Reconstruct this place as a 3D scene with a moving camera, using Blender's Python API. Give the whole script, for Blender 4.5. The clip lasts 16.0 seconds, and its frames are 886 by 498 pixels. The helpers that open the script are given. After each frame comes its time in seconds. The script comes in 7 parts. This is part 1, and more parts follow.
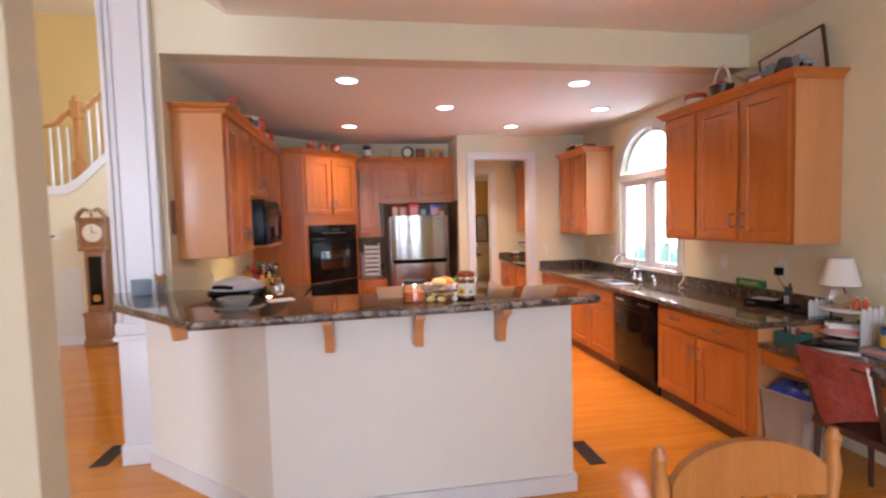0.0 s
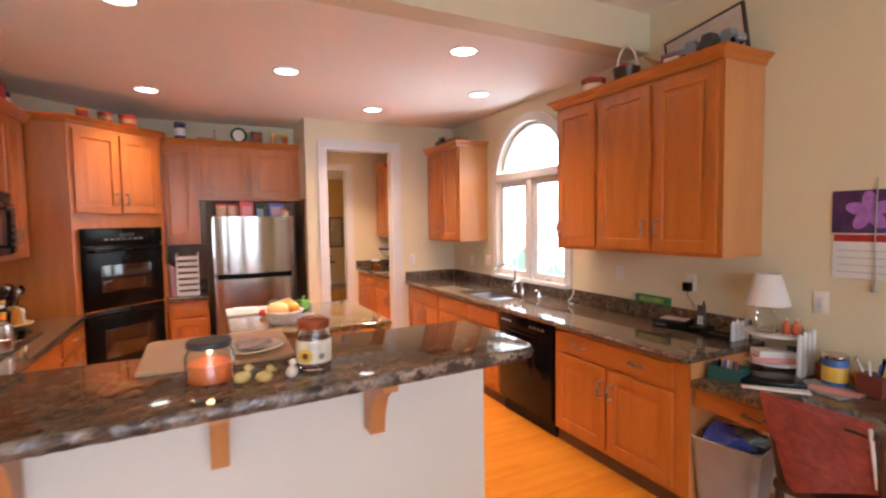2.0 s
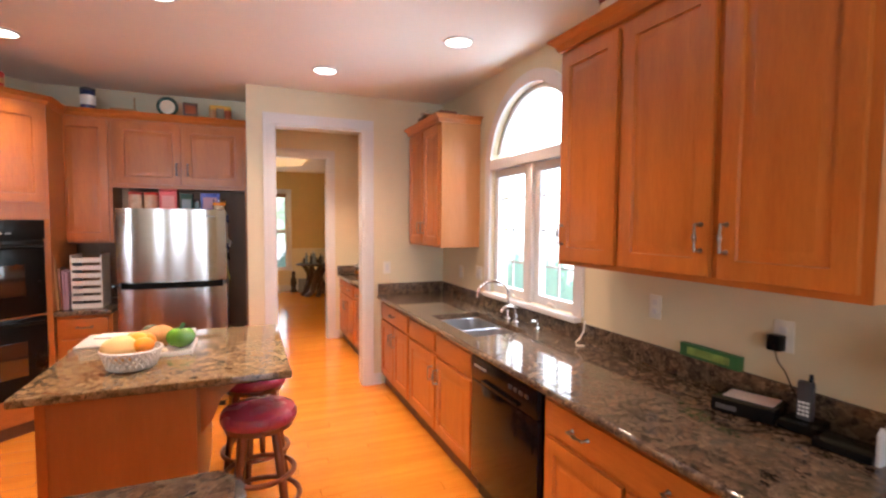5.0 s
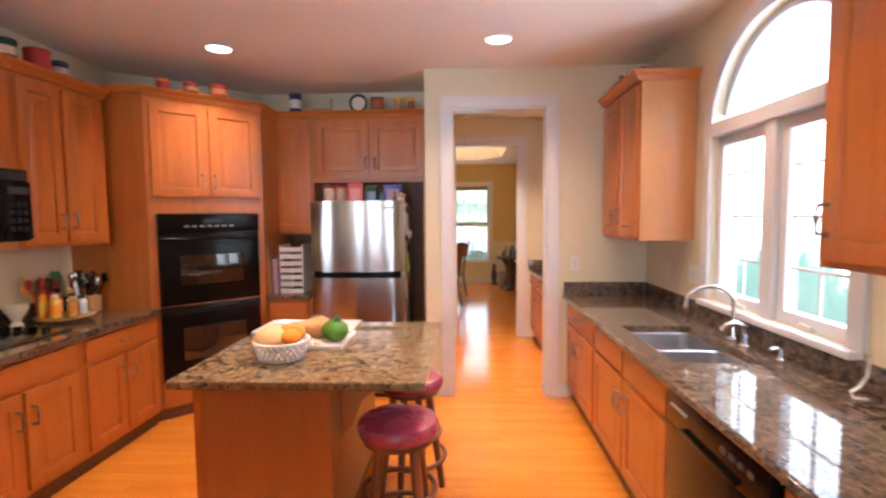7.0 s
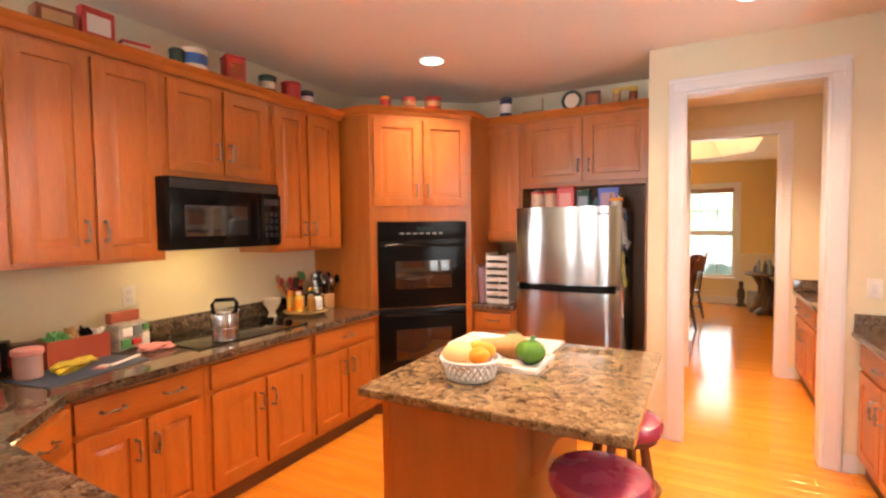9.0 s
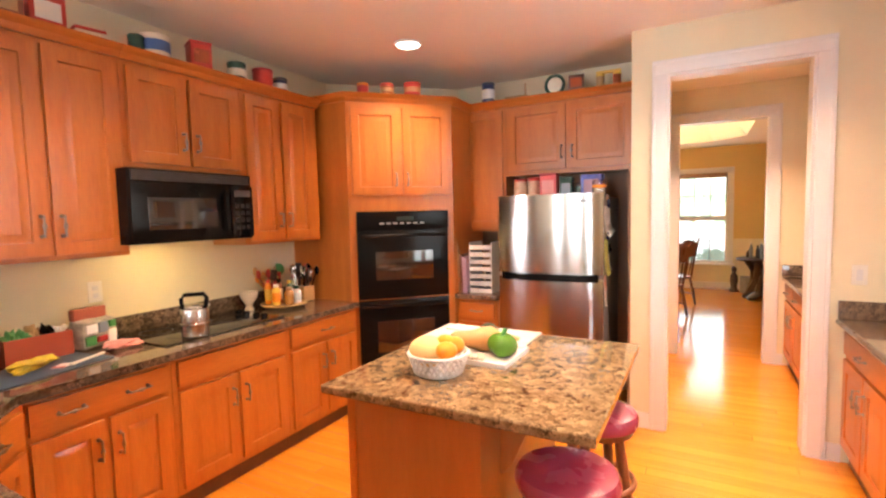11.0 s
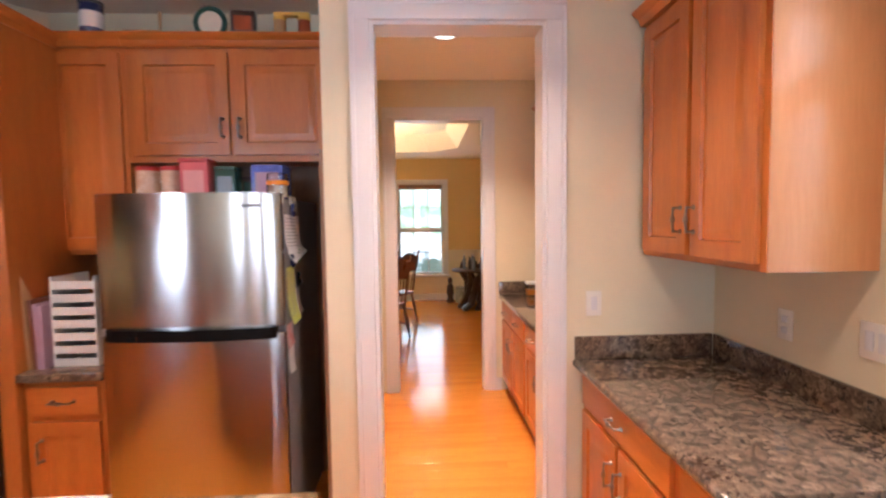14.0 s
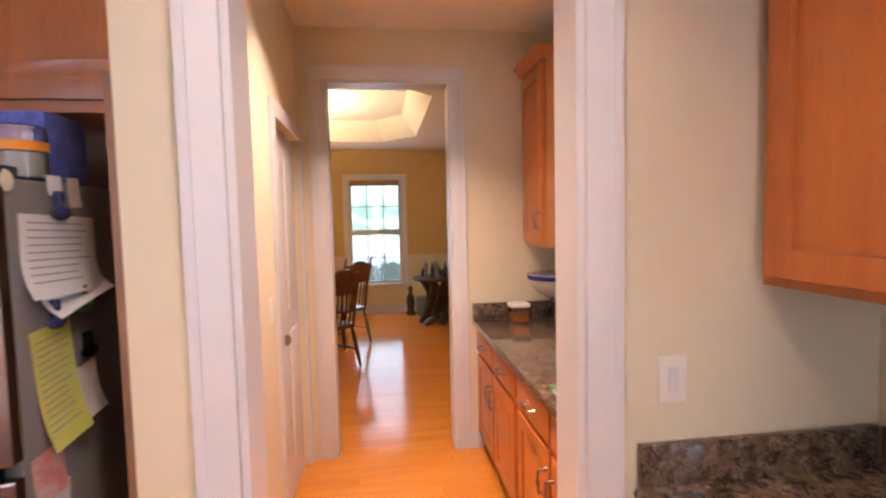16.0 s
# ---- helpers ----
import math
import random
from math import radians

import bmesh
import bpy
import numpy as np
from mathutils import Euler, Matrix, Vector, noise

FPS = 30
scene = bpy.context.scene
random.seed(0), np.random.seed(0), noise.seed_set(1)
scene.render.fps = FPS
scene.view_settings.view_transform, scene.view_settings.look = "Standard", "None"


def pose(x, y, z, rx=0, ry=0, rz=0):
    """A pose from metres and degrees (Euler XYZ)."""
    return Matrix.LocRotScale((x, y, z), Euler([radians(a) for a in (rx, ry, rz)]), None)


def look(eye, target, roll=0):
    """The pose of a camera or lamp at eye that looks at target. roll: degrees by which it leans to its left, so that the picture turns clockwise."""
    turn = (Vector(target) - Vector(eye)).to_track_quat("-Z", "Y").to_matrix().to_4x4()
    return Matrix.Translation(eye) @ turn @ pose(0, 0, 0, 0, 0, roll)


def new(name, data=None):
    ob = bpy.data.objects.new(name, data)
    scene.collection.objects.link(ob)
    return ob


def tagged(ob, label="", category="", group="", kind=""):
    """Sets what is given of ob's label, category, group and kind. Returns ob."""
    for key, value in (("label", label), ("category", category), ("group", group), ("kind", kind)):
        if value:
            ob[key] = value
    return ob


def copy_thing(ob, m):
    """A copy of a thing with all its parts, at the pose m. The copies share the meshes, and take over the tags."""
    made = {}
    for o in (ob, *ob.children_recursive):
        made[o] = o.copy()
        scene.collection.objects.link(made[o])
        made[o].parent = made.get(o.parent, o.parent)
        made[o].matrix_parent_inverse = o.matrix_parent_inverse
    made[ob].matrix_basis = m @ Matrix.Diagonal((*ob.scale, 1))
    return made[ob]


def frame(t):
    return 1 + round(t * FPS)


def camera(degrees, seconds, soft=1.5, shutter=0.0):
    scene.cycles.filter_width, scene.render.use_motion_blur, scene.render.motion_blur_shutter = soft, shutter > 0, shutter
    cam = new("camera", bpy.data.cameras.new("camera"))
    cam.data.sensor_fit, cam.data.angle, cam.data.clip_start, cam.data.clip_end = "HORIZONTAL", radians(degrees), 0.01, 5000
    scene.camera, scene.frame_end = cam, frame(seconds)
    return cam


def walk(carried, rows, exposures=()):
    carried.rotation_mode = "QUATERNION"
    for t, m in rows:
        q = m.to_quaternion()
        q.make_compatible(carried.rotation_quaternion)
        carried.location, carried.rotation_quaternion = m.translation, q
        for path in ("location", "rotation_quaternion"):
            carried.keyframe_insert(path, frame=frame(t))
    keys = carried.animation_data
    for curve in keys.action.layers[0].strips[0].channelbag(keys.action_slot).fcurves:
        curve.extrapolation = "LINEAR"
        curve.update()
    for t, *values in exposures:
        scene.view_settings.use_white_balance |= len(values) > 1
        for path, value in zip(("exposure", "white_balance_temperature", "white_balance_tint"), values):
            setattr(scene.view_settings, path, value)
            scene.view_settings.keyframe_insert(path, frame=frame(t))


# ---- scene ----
cam = camera(85.5, 16.0, soft=2.3, shutter=0.5)
PATH = [
    (0, (0.939, 0.591, 1.611), (1.254, 2.563, 1.496), -1.6),
    (0.5, (0.943, 0.855, 1.62), (1.406, 2.797, 1.5), -1.6),
    (1, (1.005, 1.14, 1.619), (1.624, 3.038, 1.496), -1.4),
    (1.5, (1.072, 1.438, 1.615), (1.852, 3.276, 1.489), -0.8),
    (2, (1.184, 1.682, 1.618), (2.074, 3.47, 1.503), -0.9),
    (2.5, (1.373, 1.905, 1.628), (2.306, 3.67, 1.514), -1.4),
    (3, (1.546, 2.086, 1.647), (2.52, 3.829, 1.526), -1.5),
    (5.5, (2.344, 2.762, 1.594), (2.964, 4.659, 1.475), 0.3),
    (6, (2.471, 2.896, 1.587), (2.888, 4.848, 1.456), -0.3),
    (6.5, (2.569, 2.999, 1.568), (2.712, 4.989, 1.438), -0.6),
    (7, (2.572, 3.101, 1.566), (2.478, 5.094, 1.43), -0.5),
    (7.5, (2.535, 3.25, 1.571), (2.187, 5.215, 1.439), -0.3),
    (8, (2.512, 3.336, 1.572), (1.949, 5.251, 1.452), -0.3),
    (8.5, (2.531, 3.393, 1.563), (1.763, 5.237, 1.46), -0.4),
    (9, (2.587, 3.432, 1.561), (1.632, 5.187, 1.467), -0.6),
    (11.5, (2.675, 3.685, 1.577), (1.739, 5.445, 1.418), -1.7),
    (12, (2.64, 3.87, 1.588), (1.897, 5.719, 1.428), -1.5),
    (12.5, (2.64, 4.106, 1.574), (2.104, 6.027, 1.426), -1.8),
    (13, (2.646, 4.378, 1.576), (2.369, 6.354, 1.44), -1.3),
    (13.5, (2.638, 4.666, 1.569), (2.588, 6.661, 1.44), -0.6),
    (14, (2.674, 4.957, 1.567), (2.766, 6.952, 1.446), -0.8),
    (14.5, (2.752, 5.268, 1.57), (2.903, 7.259, 1.459), -1.0),
    (15, (2.774, 5.563, 1.576), (2.977, 7.549, 1.46), -1.4),
    (15.5, (2.763, 5.84, 1.578), (2.996, 7.823, 1.458), -1.4),
    (16, (2.786, 6.102, 1.572), (3.036, 8.083, 1.448), -1.3),
]
walk(cam, [(t, look(eye, target, roll)) for t, eye, target, roll in PATH], [(0.0, -0.04, 5500, 10), (3.0, 0.06, 6000, 10), (5.5, -0.04, 5850, 10), (7.0, -0.04, 5600, 10), (8.0, 0.12, 6150, 10), (9.0, 0.43, 6600, 10), (11.5, 0.57, 6450, 10), (12.0, 0.50, 6250, 10), (13.0, 0.17, 5700, 10), (14.0, 0.08, 5450, 10), (16.0, -0.10, 5300, 10)])

# ---- world, sun, lights ----
CEIL = 2.80
world = bpy.data.worlds.new("sky")
scene.world = world
world.use_nodes = True
wn = world.node_tree.nodes
sky = wn.new("ShaderNodeTexSky")
sky.sky_type, sky.sun_disc = "NISHITA", False
sky.sun_elevation, sky.sun_rotation = radians(38), radians(200)
wn["Background"].inputs[1].default_value = 0.12
world.node_tree.links.new(sky.outputs[0], wn["Background"].inputs[0])
sun_data = bpy.data.lights.new("sun", "SUN")
sun_data.energy, sun_data.angle, sun_data.color = 1.0, radians(12), (1.0, 0.95, 0.88)
sun = new("sun", sun_data)
sun.matrix_world = look((0, -20, 20), (-6, 0, 0))

WARM, DAY = (1.0, 0.665, 0.455), (0.83, 0.885, 1.0)


def area_lamp(name, eye, target, w, h, power, colour, shape="RECTANGLE", spread=180):
    d = bpy.data.lights.new(name, "AREA")
    d.shape, d.size, d.size_y, d.energy, d.color, d.spread = shape, w, h, power, colour, radians(spread)
    ob = new(name, d)
    ob.matrix_world = look(eye, target)
    return ob


area_lamp("kitchen_window_daylight", (5.0, 5.6, 3.75), (3.2, 5.6, 1.0), 2.2, 1.4, 130, (0.74, 0.84, 1.0))
# Unseen fill lamp below the sill, added to lift the kitchen ceiling.
area_lamp("kitchen_window_terrace_light", (5.35, 5.6, 0.25), (3.2, 5.6, 2.5), 2.4, 1.0, 170, (0.74, 0.84, 1.0))
area_lamp("dining_window_daylight", (2.68, 14.28, 1.4), (2.68, 9, 1.0), 0.8, 1.6, 9, DAY)
for wx in (-0.45, 0.9, 2.25):
    area_lamp("breakfast_window_daylight", (wx, -2.15, 1.5), (wx, 4, 1.9), 0.86, 2.4, 54, DAY)
area_lamp("hall_window_daylight", (-3.5, -2.15, 2.0), (-1.2, 4.0, 1.6), 1.7, 2.5, 230, DAY)
CANS = [(0.79, 6.59), (2.81, 6.55), (0.83, 4.69), (2.845, 4.65), (1.80, 5.59), (3.53, 5.59), (2.86, 8.19)]
for cx, cy in CANS:
    area_lamp("recessed_bulb", (cx, cy, CEIL - 0.012), (cx, cy, 0), 0.16, 0.16, 36 if cy > 8 else (11 if cx > 3 else 13 if cx < 1 else 15 if cx > 2.8 else 19), WARM, "DISK", 112)
flame_data = bpy.data.lights.new("candle_flame_light", "POINT")
flame_data.energy, flame_data.color, flame_data.shadow_soft_size = 0.9, (1.0, 0.5, 0.16), 0.01
new("candle_flame_light", flame_data).location = (1.185, 3.14, 1.278)
area_lamp("microwave_task_bulb", (0.0, 5.33, 1.435), (-0.2, 5.3, 0.9), 0.10, 0.05, 2.5, (1.0, 0.66, 0.25))
# Added uplight that warms the dining room tray ceiling; no fixture hangs here.
area_lamp("chandelier_glow", (1.6, 12.0, 2.3), (1.6, 12.0, 4), 0.5, 0.5, 95, (1.0, 0.70, 0.34), "DISK")

# ---- materials ----


def mat(name, colour, rough=0.5, metal=0.0, vary=0.08, scale=6.0, stretch=(1, 1, 1), bump=0.0, bump_scale=60.0, coat=0.0, spec=0.5, per_object=0.0, second=None):
    """A surface with two scales of colour variation, roughness variation and fine relief."""
    m = bpy.data.materials.new(name)
    m.use_nodes = True
    nt = m.node_tree
    n, l = nt.nodes, nt.links
    b = n["Principled BSDF"]
    tc, mp = n.new("ShaderNodeTexCoord"), n.new("ShaderNodeMapping")
    mp.inputs["Scale"].default_value = stretch
    l.new(tc.outputs["Object"], mp.inputs[0])
    big, fine = n.new("ShaderNodeTexNoise"), n.new("ShaderNodeTexNoise")
    big.inputs["Scale"].default_value, big.inputs["Detail"].default_value = scale, 4
    fine.inputs["Scale"].default_value, fine.inputs["Detail"].default_value = scale * 9, 3
    info = n.new("ShaderNodeObjectInfo")
    big.noise_dimensions = "4D"
    l.new(info.outputs["Random"], big.inputs["W"])
    for t in (big, fine):
        l.new(mp.outputs[0], t.inputs["Vector"])
    mix = n.new("ShaderNodeMath")
    mix.operation = "MULTIPLY_ADD"
    mix.inputs[1].default_value, mix.inputs[2].default_value = 0.35, 0.0
    l.new(fine.outputs[0], mix.inputs[0])
    add = n.new("ShaderNodeMath")
    add.operation = "MULTIPLY_ADD"
    add.inputs[1].default_value = 0.65
    l.new(big.outputs[0], add.inputs[0])
    l.new(mix.outputs[0], add.inputs[2])
    value = add.outputs[0]
    if per_object:
        po = n.new("ShaderNodeMath")
        po.operation = "MULTIPLY_ADD"
        po.inputs[1].default_value = per_object
        l.new(info.outputs["Random"], po.inputs[0])
        l.new(value, po.inputs[2])
        value = po.outputs[0]
    ramp = n.new("ShaderNodeValToRGB")
    c2 = second or tuple(min(1, c * (1 + vary)) for c in colour)
    c1 = colour if second else tuple(c * (1 - vary) for c in colour)
    ramp.color_ramp.elements[0].position, ramp.color_ramp.elements[1].position = 0.3, 0.72 + per_object
    ramp.color_ramp.elements[0].color, ramp.color_ramp.elements[1].color = (*c1, 1), (*c2, 1)
    l.new(value, ramp.inputs[0])
    l.new(ramp.outputs[0], b.inputs["Base Color"])
    rr = n.new("ShaderNodeMapRange")
    rr.inputs["To Min"].default_value, rr.inputs["To Max"].default_value = max(0.02, rough - 0.06), rough + 0.08
    l.new(big.outputs[0], rr.inputs[0])
    l.new(rr.outputs[0], b.inputs["Roughness"])
    b.inputs["Metallic"].default_value = metal
    b.inputs["Coat Weight"].default_value = coat
    b.inputs["Coat Roughness"].default_value = 0.22
    b.inputs["Specular IOR Level"].default_value = spec
    if bump:
        bn, bt = n.new("ShaderNodeBump"), n.new("ShaderNodeTexNoise")
        bt.inputs["Scale"].default_value = bump_scale
        l.new(mp.outputs[0], bt.inputs["Vector"])
        bn.inputs["Strength"].default_value, bn.inputs["Distance"].default_value = bump, 0.004
        l.new(bt.outputs[0], bn.inputs["Height"])
        l.new(bn.outputs[0], b.inputs["Normal"])
    return m


def glass_mat(name, colour=(1, 1, 1), rough=0.0, ior=1.45):
    m = bpy.data.materials.new(name)
    m.use_nodes = True
    b = m.node_tree.nodes["Principled BSDF"]
    b.inputs["Base Color"].default_value = (*colour, 1)
    b.inputs["Transmission Weight"].default_value, b.inputs["Roughness"].default_value, b.inputs["IOR"].default_value = 1, rough, ior
    return m


def glow(name, colour, strength):
    m = bpy.data.materials.new(name)
    m.use_nodes = True
    b = m.node_tree.nodes["Principled BSDF"]
    b.inputs["Base Color"].default_value = (*colour, 1)
    b.inputs["Emission Color"].default_value, b.inputs["Emission Strength"].default_value = (*colour, 1), strength
    return m


def granite(name, dark, mid, pale, size):
    m = bpy.data.materials.new(name)
    m.use_nodes = True
    n, l = m.node_tree.nodes, m.node_tree.links
    b = n["Principled BSDF"]
    tc = n.new("ShaderNodeTexCoord")
    warp, cells, fleck = n.new("ShaderNodeTexNoise"), n.new("ShaderNodeTexVoronoi"), n.new("ShaderNodeTexNoise")
    warp.inputs["Scale"].default_value, warp.inputs["Detail"].default_value, warp.inputs["Roughness"].default_value = size, 6, 0.65
    cells.inputs["Scale"].default_value = size * 1.6
    fleck.inputs["Scale"].default_value, fleck.inputs["Detail"].default_value = size * 5, 4
    for t in (warp, fleck):
        l.new(tc.outputs["Object"], t.inputs["Vector"])
    mixv = n.new("ShaderNodeMix")
    mixv.data_type = "VECTOR"
    mixv.inputs[0].default_value = 0.12
    l.new(tc.outputs["Object"], mixv.inputs[4])
    l.new(warp.outputs[1], mixv.inputs[5])
    l.new(mixv.outputs[1], cells.inputs["Vector"])
    s = n.new("ShaderNodeSeparateColor")
    l.new(cells.outputs["Color"], s.inputs[0])
    a = n.new("ShaderNodeMath")
    a.operation = "MULTIPLY_ADD"
    a.inputs[1].default_value = 0.45
    l.new(s.outputs[0], a.inputs[0])
    a2 = n.new("ShaderNodeMath")
    a2.operation = "MULTIPLY_ADD"
    a2.inputs[1].default_value, a2.inputs[2].default_value = 0.75, -0.1
    l.new(warp.outputs[0], a2.inputs[0])
    l.new(a2.outputs[0], a.inputs[2])
    a3 = n.new("ShaderNodeMath")
    a3.operation = "MULTIPLY_ADD"
    a3.inputs[1].default_value = 0.3
    l.new(fleck.outputs[0], a3.inputs[0])
    l.new(a.outputs[0], a3.inputs[2])
    ramp = n.new("ShaderNodeValToRGB")
    e = ramp.color_ramp.elements
    e[0].position, e[1].position = 0.36, 0.95
    e[0].color, e[1].color = (*dark, 1), (*pale, 1)
    k = e.new(0.55)
    k.color = (*mid, 1)
    k = e.new(0.78)
    k.color = (*[(p + q) / 2 for p, q in zip(mid, pale)], 1)
    l.new(a3.outputs[0], ramp.inputs[0])
    l.new(ramp.outputs[0], b.inputs["Base Color"])
    b.inputs["Roughness"].default_value = 0.055
    b.inputs["Specular IOR Level"].default_value = 0.65
    return m


MAPLE = mat("honey_maple", (0.40, 0.111, 0.014), 0.35, vary=0.22, scale=3.0, stretch=(5, 5, 0.6), bump=0.04, bump_scale=40, coat=0.30, second=(0.56, 0.186, 0.029))
MAPLE_H = mat("honey_maple_crosswise", (0.40, 0.111, 0.014), 0.35, scale=3.0, stretch=(0.6, 0.6, 5), bump=0.04, bump_scale=40, coat=0.30, second=(0.56, 0.186, 0.029))
# Paler than the door maple: window light on cabinet sides is mixed in.
MAPLE_SIDE = mat("daylit_maple_veneer", (0.50, 0.205, 0.062), 0.42, scale=2.0, stretch=(4, 4, 0.5), coat=0.28, second=(0.62, 0.285, 0.105))
TOE = mat("dark_toe_board", (0.10, 0.038, 0.014), 0.5, scale=5, second=(0.16, 0.06, 0.02))
CREAM = mat("cream_wall_paint", (0.71, 0.63, 0.44), 0.6, vary=0.03, scale=1.2, bump=0.05, bump_scale=160)
OFFWHITE = mat("offwhite_wall_paint", (0.74, 0.70, 0.63), 0.6, vary=0.03, scale=1.2, bump=0.05, bump_scale=160)
GOLD = mat("golden_wall_paint", (0.62, 0.43, 0.16), 0.6, vary=0.03, scale=1.2, bump=0.05, bump_scale=160)
CEILING = mat("ceiling_paint", (0.88, 0.81, 0.70), 0.75, vary=0.02, scale=1.0, bump=0.06, bump_scale=120)
WHITE = mat("white_trim_paint", (0.69, 0.675, 0.67), 0.35, vary=0.02, scale=4)
STONE = granite("dark_brown_granite", (0.026, 0.018, 0.013), (0.078, 0.051, 0.035), (0.24, 0.175, 0.115), 33)
STONE_EDGE = granite("chiselled_granite", (0.006, 0.005, 0.005), (0.05, 0.034, 0.026), (0.36, 0.28, 0.22), 22)
STONE_EDGE.node_tree.nodes["Principled BSDF"].inputs["Roughness"].default_value = 0.3
STONE_ISLAND = granite("brown_granite", (0.040, 0.026, 0.014), (0.140, 0.092, 0.044), (0.32, 0.228, 0.128), 30)
OAK = mat("orange_oak_floor", (0.57, 0.178, 0.016), 0.11, scale=2.2, stretch=(0.5, 7, 1), bump=0.03, bump_scale=30, coat=0.10, spec=0.42, per_object=0.16, second=(0.76, 0.31, 0.030))
STEEL = mat("brushed_steel", (0.60, 0.57, 0.54), 0.17, 1.0, vary=0.05, scale=4, stretch=(12, 12, 0.3))
STEEL_DOOR = mat("brushed_steel_door", (0.46, 0.44, 0.415), 0.25, 1.0, vary=0.05, scale=4, stretch=(12, 12, 0.1))
sd = STEEL_DOOR.node_tree
sd_range = next(k for k in sd.nodes if k.type == "MAP_RANGE")
sd_range.inputs["To Min"].default_value, sd_range.inputs["To Max"].default_value = 0.15, 0.18
tang = sd.nodes.new("ShaderNodeTangent")
tang.direction_type, tang.axis = "RADIAL", "Z"
sd.links.new(tang.outputs[0], sd.nodes["Principled BSDF"].inputs["Tangent"])
sd.nodes["Principled BSDF"].inputs["Anisotropic"].default_value = 0.92
sd.nodes["Principled BSDF"].inputs["Anisotropic Rotation"].default_value = 0.25
CHROME = mat("chrome", (0.75, 0.75, 0.76), 0.08, 1.0, vary=0.02)
PEWTER = mat("antique_pewter", (0.30, 0.25, 0.21), 0.32, 1.0, vary=0.2, scale=40)
BLACK = mat("black_enamel", (0.005, 0.005, 0.005), 0.2, vary=0.1, spec=0.15)
BLACK_GLASS = mat("black_oven_glass", (0.004, 0.004, 0.005), 0.06, vary=0.1, spec=0.25)
DARK_GREY = mat("dark_grey_plastic", (0.05, 0.05, 0.055), 0.4)
FRIDGE_SIDE = mat("fridge_side_paint", (0.19, 0.185, 0.18), 0.42, bump=0.1, bump_scale=300)
PANE = glass_mat("window_glass")
JAR = glass_mat("jar_glass", (0.95, 0.96, 0.95))
FROSTED = glass_mat("pressed_glass", (0.80, 0.83, 0.85), 0.15)
FROSTED.node_tree.nodes["Principled BSDF"].inputs["Transmission Weight"].default_value = 0.82
BULB = glow("lamp_lens", (1.0, 0.90, 0.74), 9)
BURGUNDY = mat("burgundy_vinyl", (0.34, 0.042, 0.085), 0.26, vary=0.12, scale=8, coat=0.3)
WALNUT = mat("reddish_brown_wood", (0.13, 0.038, 0.016), 0.32, scale=4, stretch=(4, 4, 0.7), coat=0.2, second=(0.22, 0.07, 0.028))
EBONY = mat("dark_carved_wood", (0.03, 0.014, 0.009), 0.35, scale=6, second=(0.075, 0.032, 0.018))
PAPER = mat("white_paper", (0.74, 0.73, 0.71), 0.7, vary=0.03)
IVORY = mat("ivory_plastic", (0.78, 0.74, 0.66), 0.35, vary=0.02)


def plain(name, colour, rough=0.45, metal=0.0, vary=0.1, scale=14):
    return mat(name, colour, rough, metal, vary=vary, scale=scale, bump=0.03)


RED = plain("red_paint", (0.42, 0.028, 0.022))
BLUE = plain("blue_paint", (0.05, 0.13, 0.36))
TEAL = plain("teal_plastic", (0.03, 0.11, 0.10))
GREEN = plain("green_paint", (0.07, 0.26, 0.08))
DKGREEN = plain("dark_green_glaze", (0.025, 0.07, 0.05), 0.2)
YELLOW = plain("yellow_paint", (0.72, 0.47, 0.07))
PINK = plain("pink_plastic", (0.70, 0.30, 0.28))
LILAC = plain("lilac_card", (0.42, 0.26, 0.34))
TAN = plain("tan_wood", (0.45, 0.26, 0.11))
CREAMY = plain("cream_ceramic", (0.74, 0.66, 0.52), 0.2)
GREYBAG = plain("grey_printed_bag", (0.28, 0.28, 0.27), vary=0.5, scale=30)
NAVY = plain("navy_glaze", (0.03, 0.04, 0.11), 0.25)
COPPER = plain("copper_lacquer", (0.38, 0.10, 0.04), 0.25, 0.4)
GREYBIN = plain("warm_grey_plastic", (0.36, 0.33, 0.30), 0.4)
BLUEGREY = plain("blue_grey_card", (0.20, 0.25, 0.30))
ORANGE = plain("orange_peel", (0.80, 0.27, 0.012), 0.35)
MELON = plain("melon_rind", (0.70, 0.46, 0.19), 0.55)
SQUASH = plain("squash_skin", (0.50, 0.24, 0.08), 0.45)
PEPPER = plain("green_pepper_skin", (0.085, 0.22, 0.022), 0.18)
AVOCADO = plain("avocado_skin", (0.05, 0.075, 0.035), 0.45)
MUSHROOM = plain("mushroom_cap", (0.62, 0.50, 0.38), 0.6)

# ---- shape helpers ----


def box(bm, x0, x1, y0, y1, z0, z1, bev=0.0, m=None):
    """A cuboid, its edges rounded by bev."""
    r = bmesh.ops.create_cube(bm, size=1.0)
    mm = Matrix.Translation(((x0 + x1) / 2, (y0 + y1) / 2, (z0 + z1) / 2)) @ Matrix.Diagonal((x1 - x0, y1 - y0, z1 - z0, 1))
    bmesh.ops.transform(bm, matrix=(m @ mm) if m else mm, verts=r["verts"])
    if bev:
        es = list({e for v in r["verts"] for e in v.link_edges})
        bmesh.ops.bevel(bm, geom=es, offset=bev, segments=2, profile=0.6, affect="EDGES")
    return bm


def boxes(*rows, bev=0.0):
    bm = bmesh.new()
    for r in rows:
        box(bm, *r, bev=bev)
    return bm


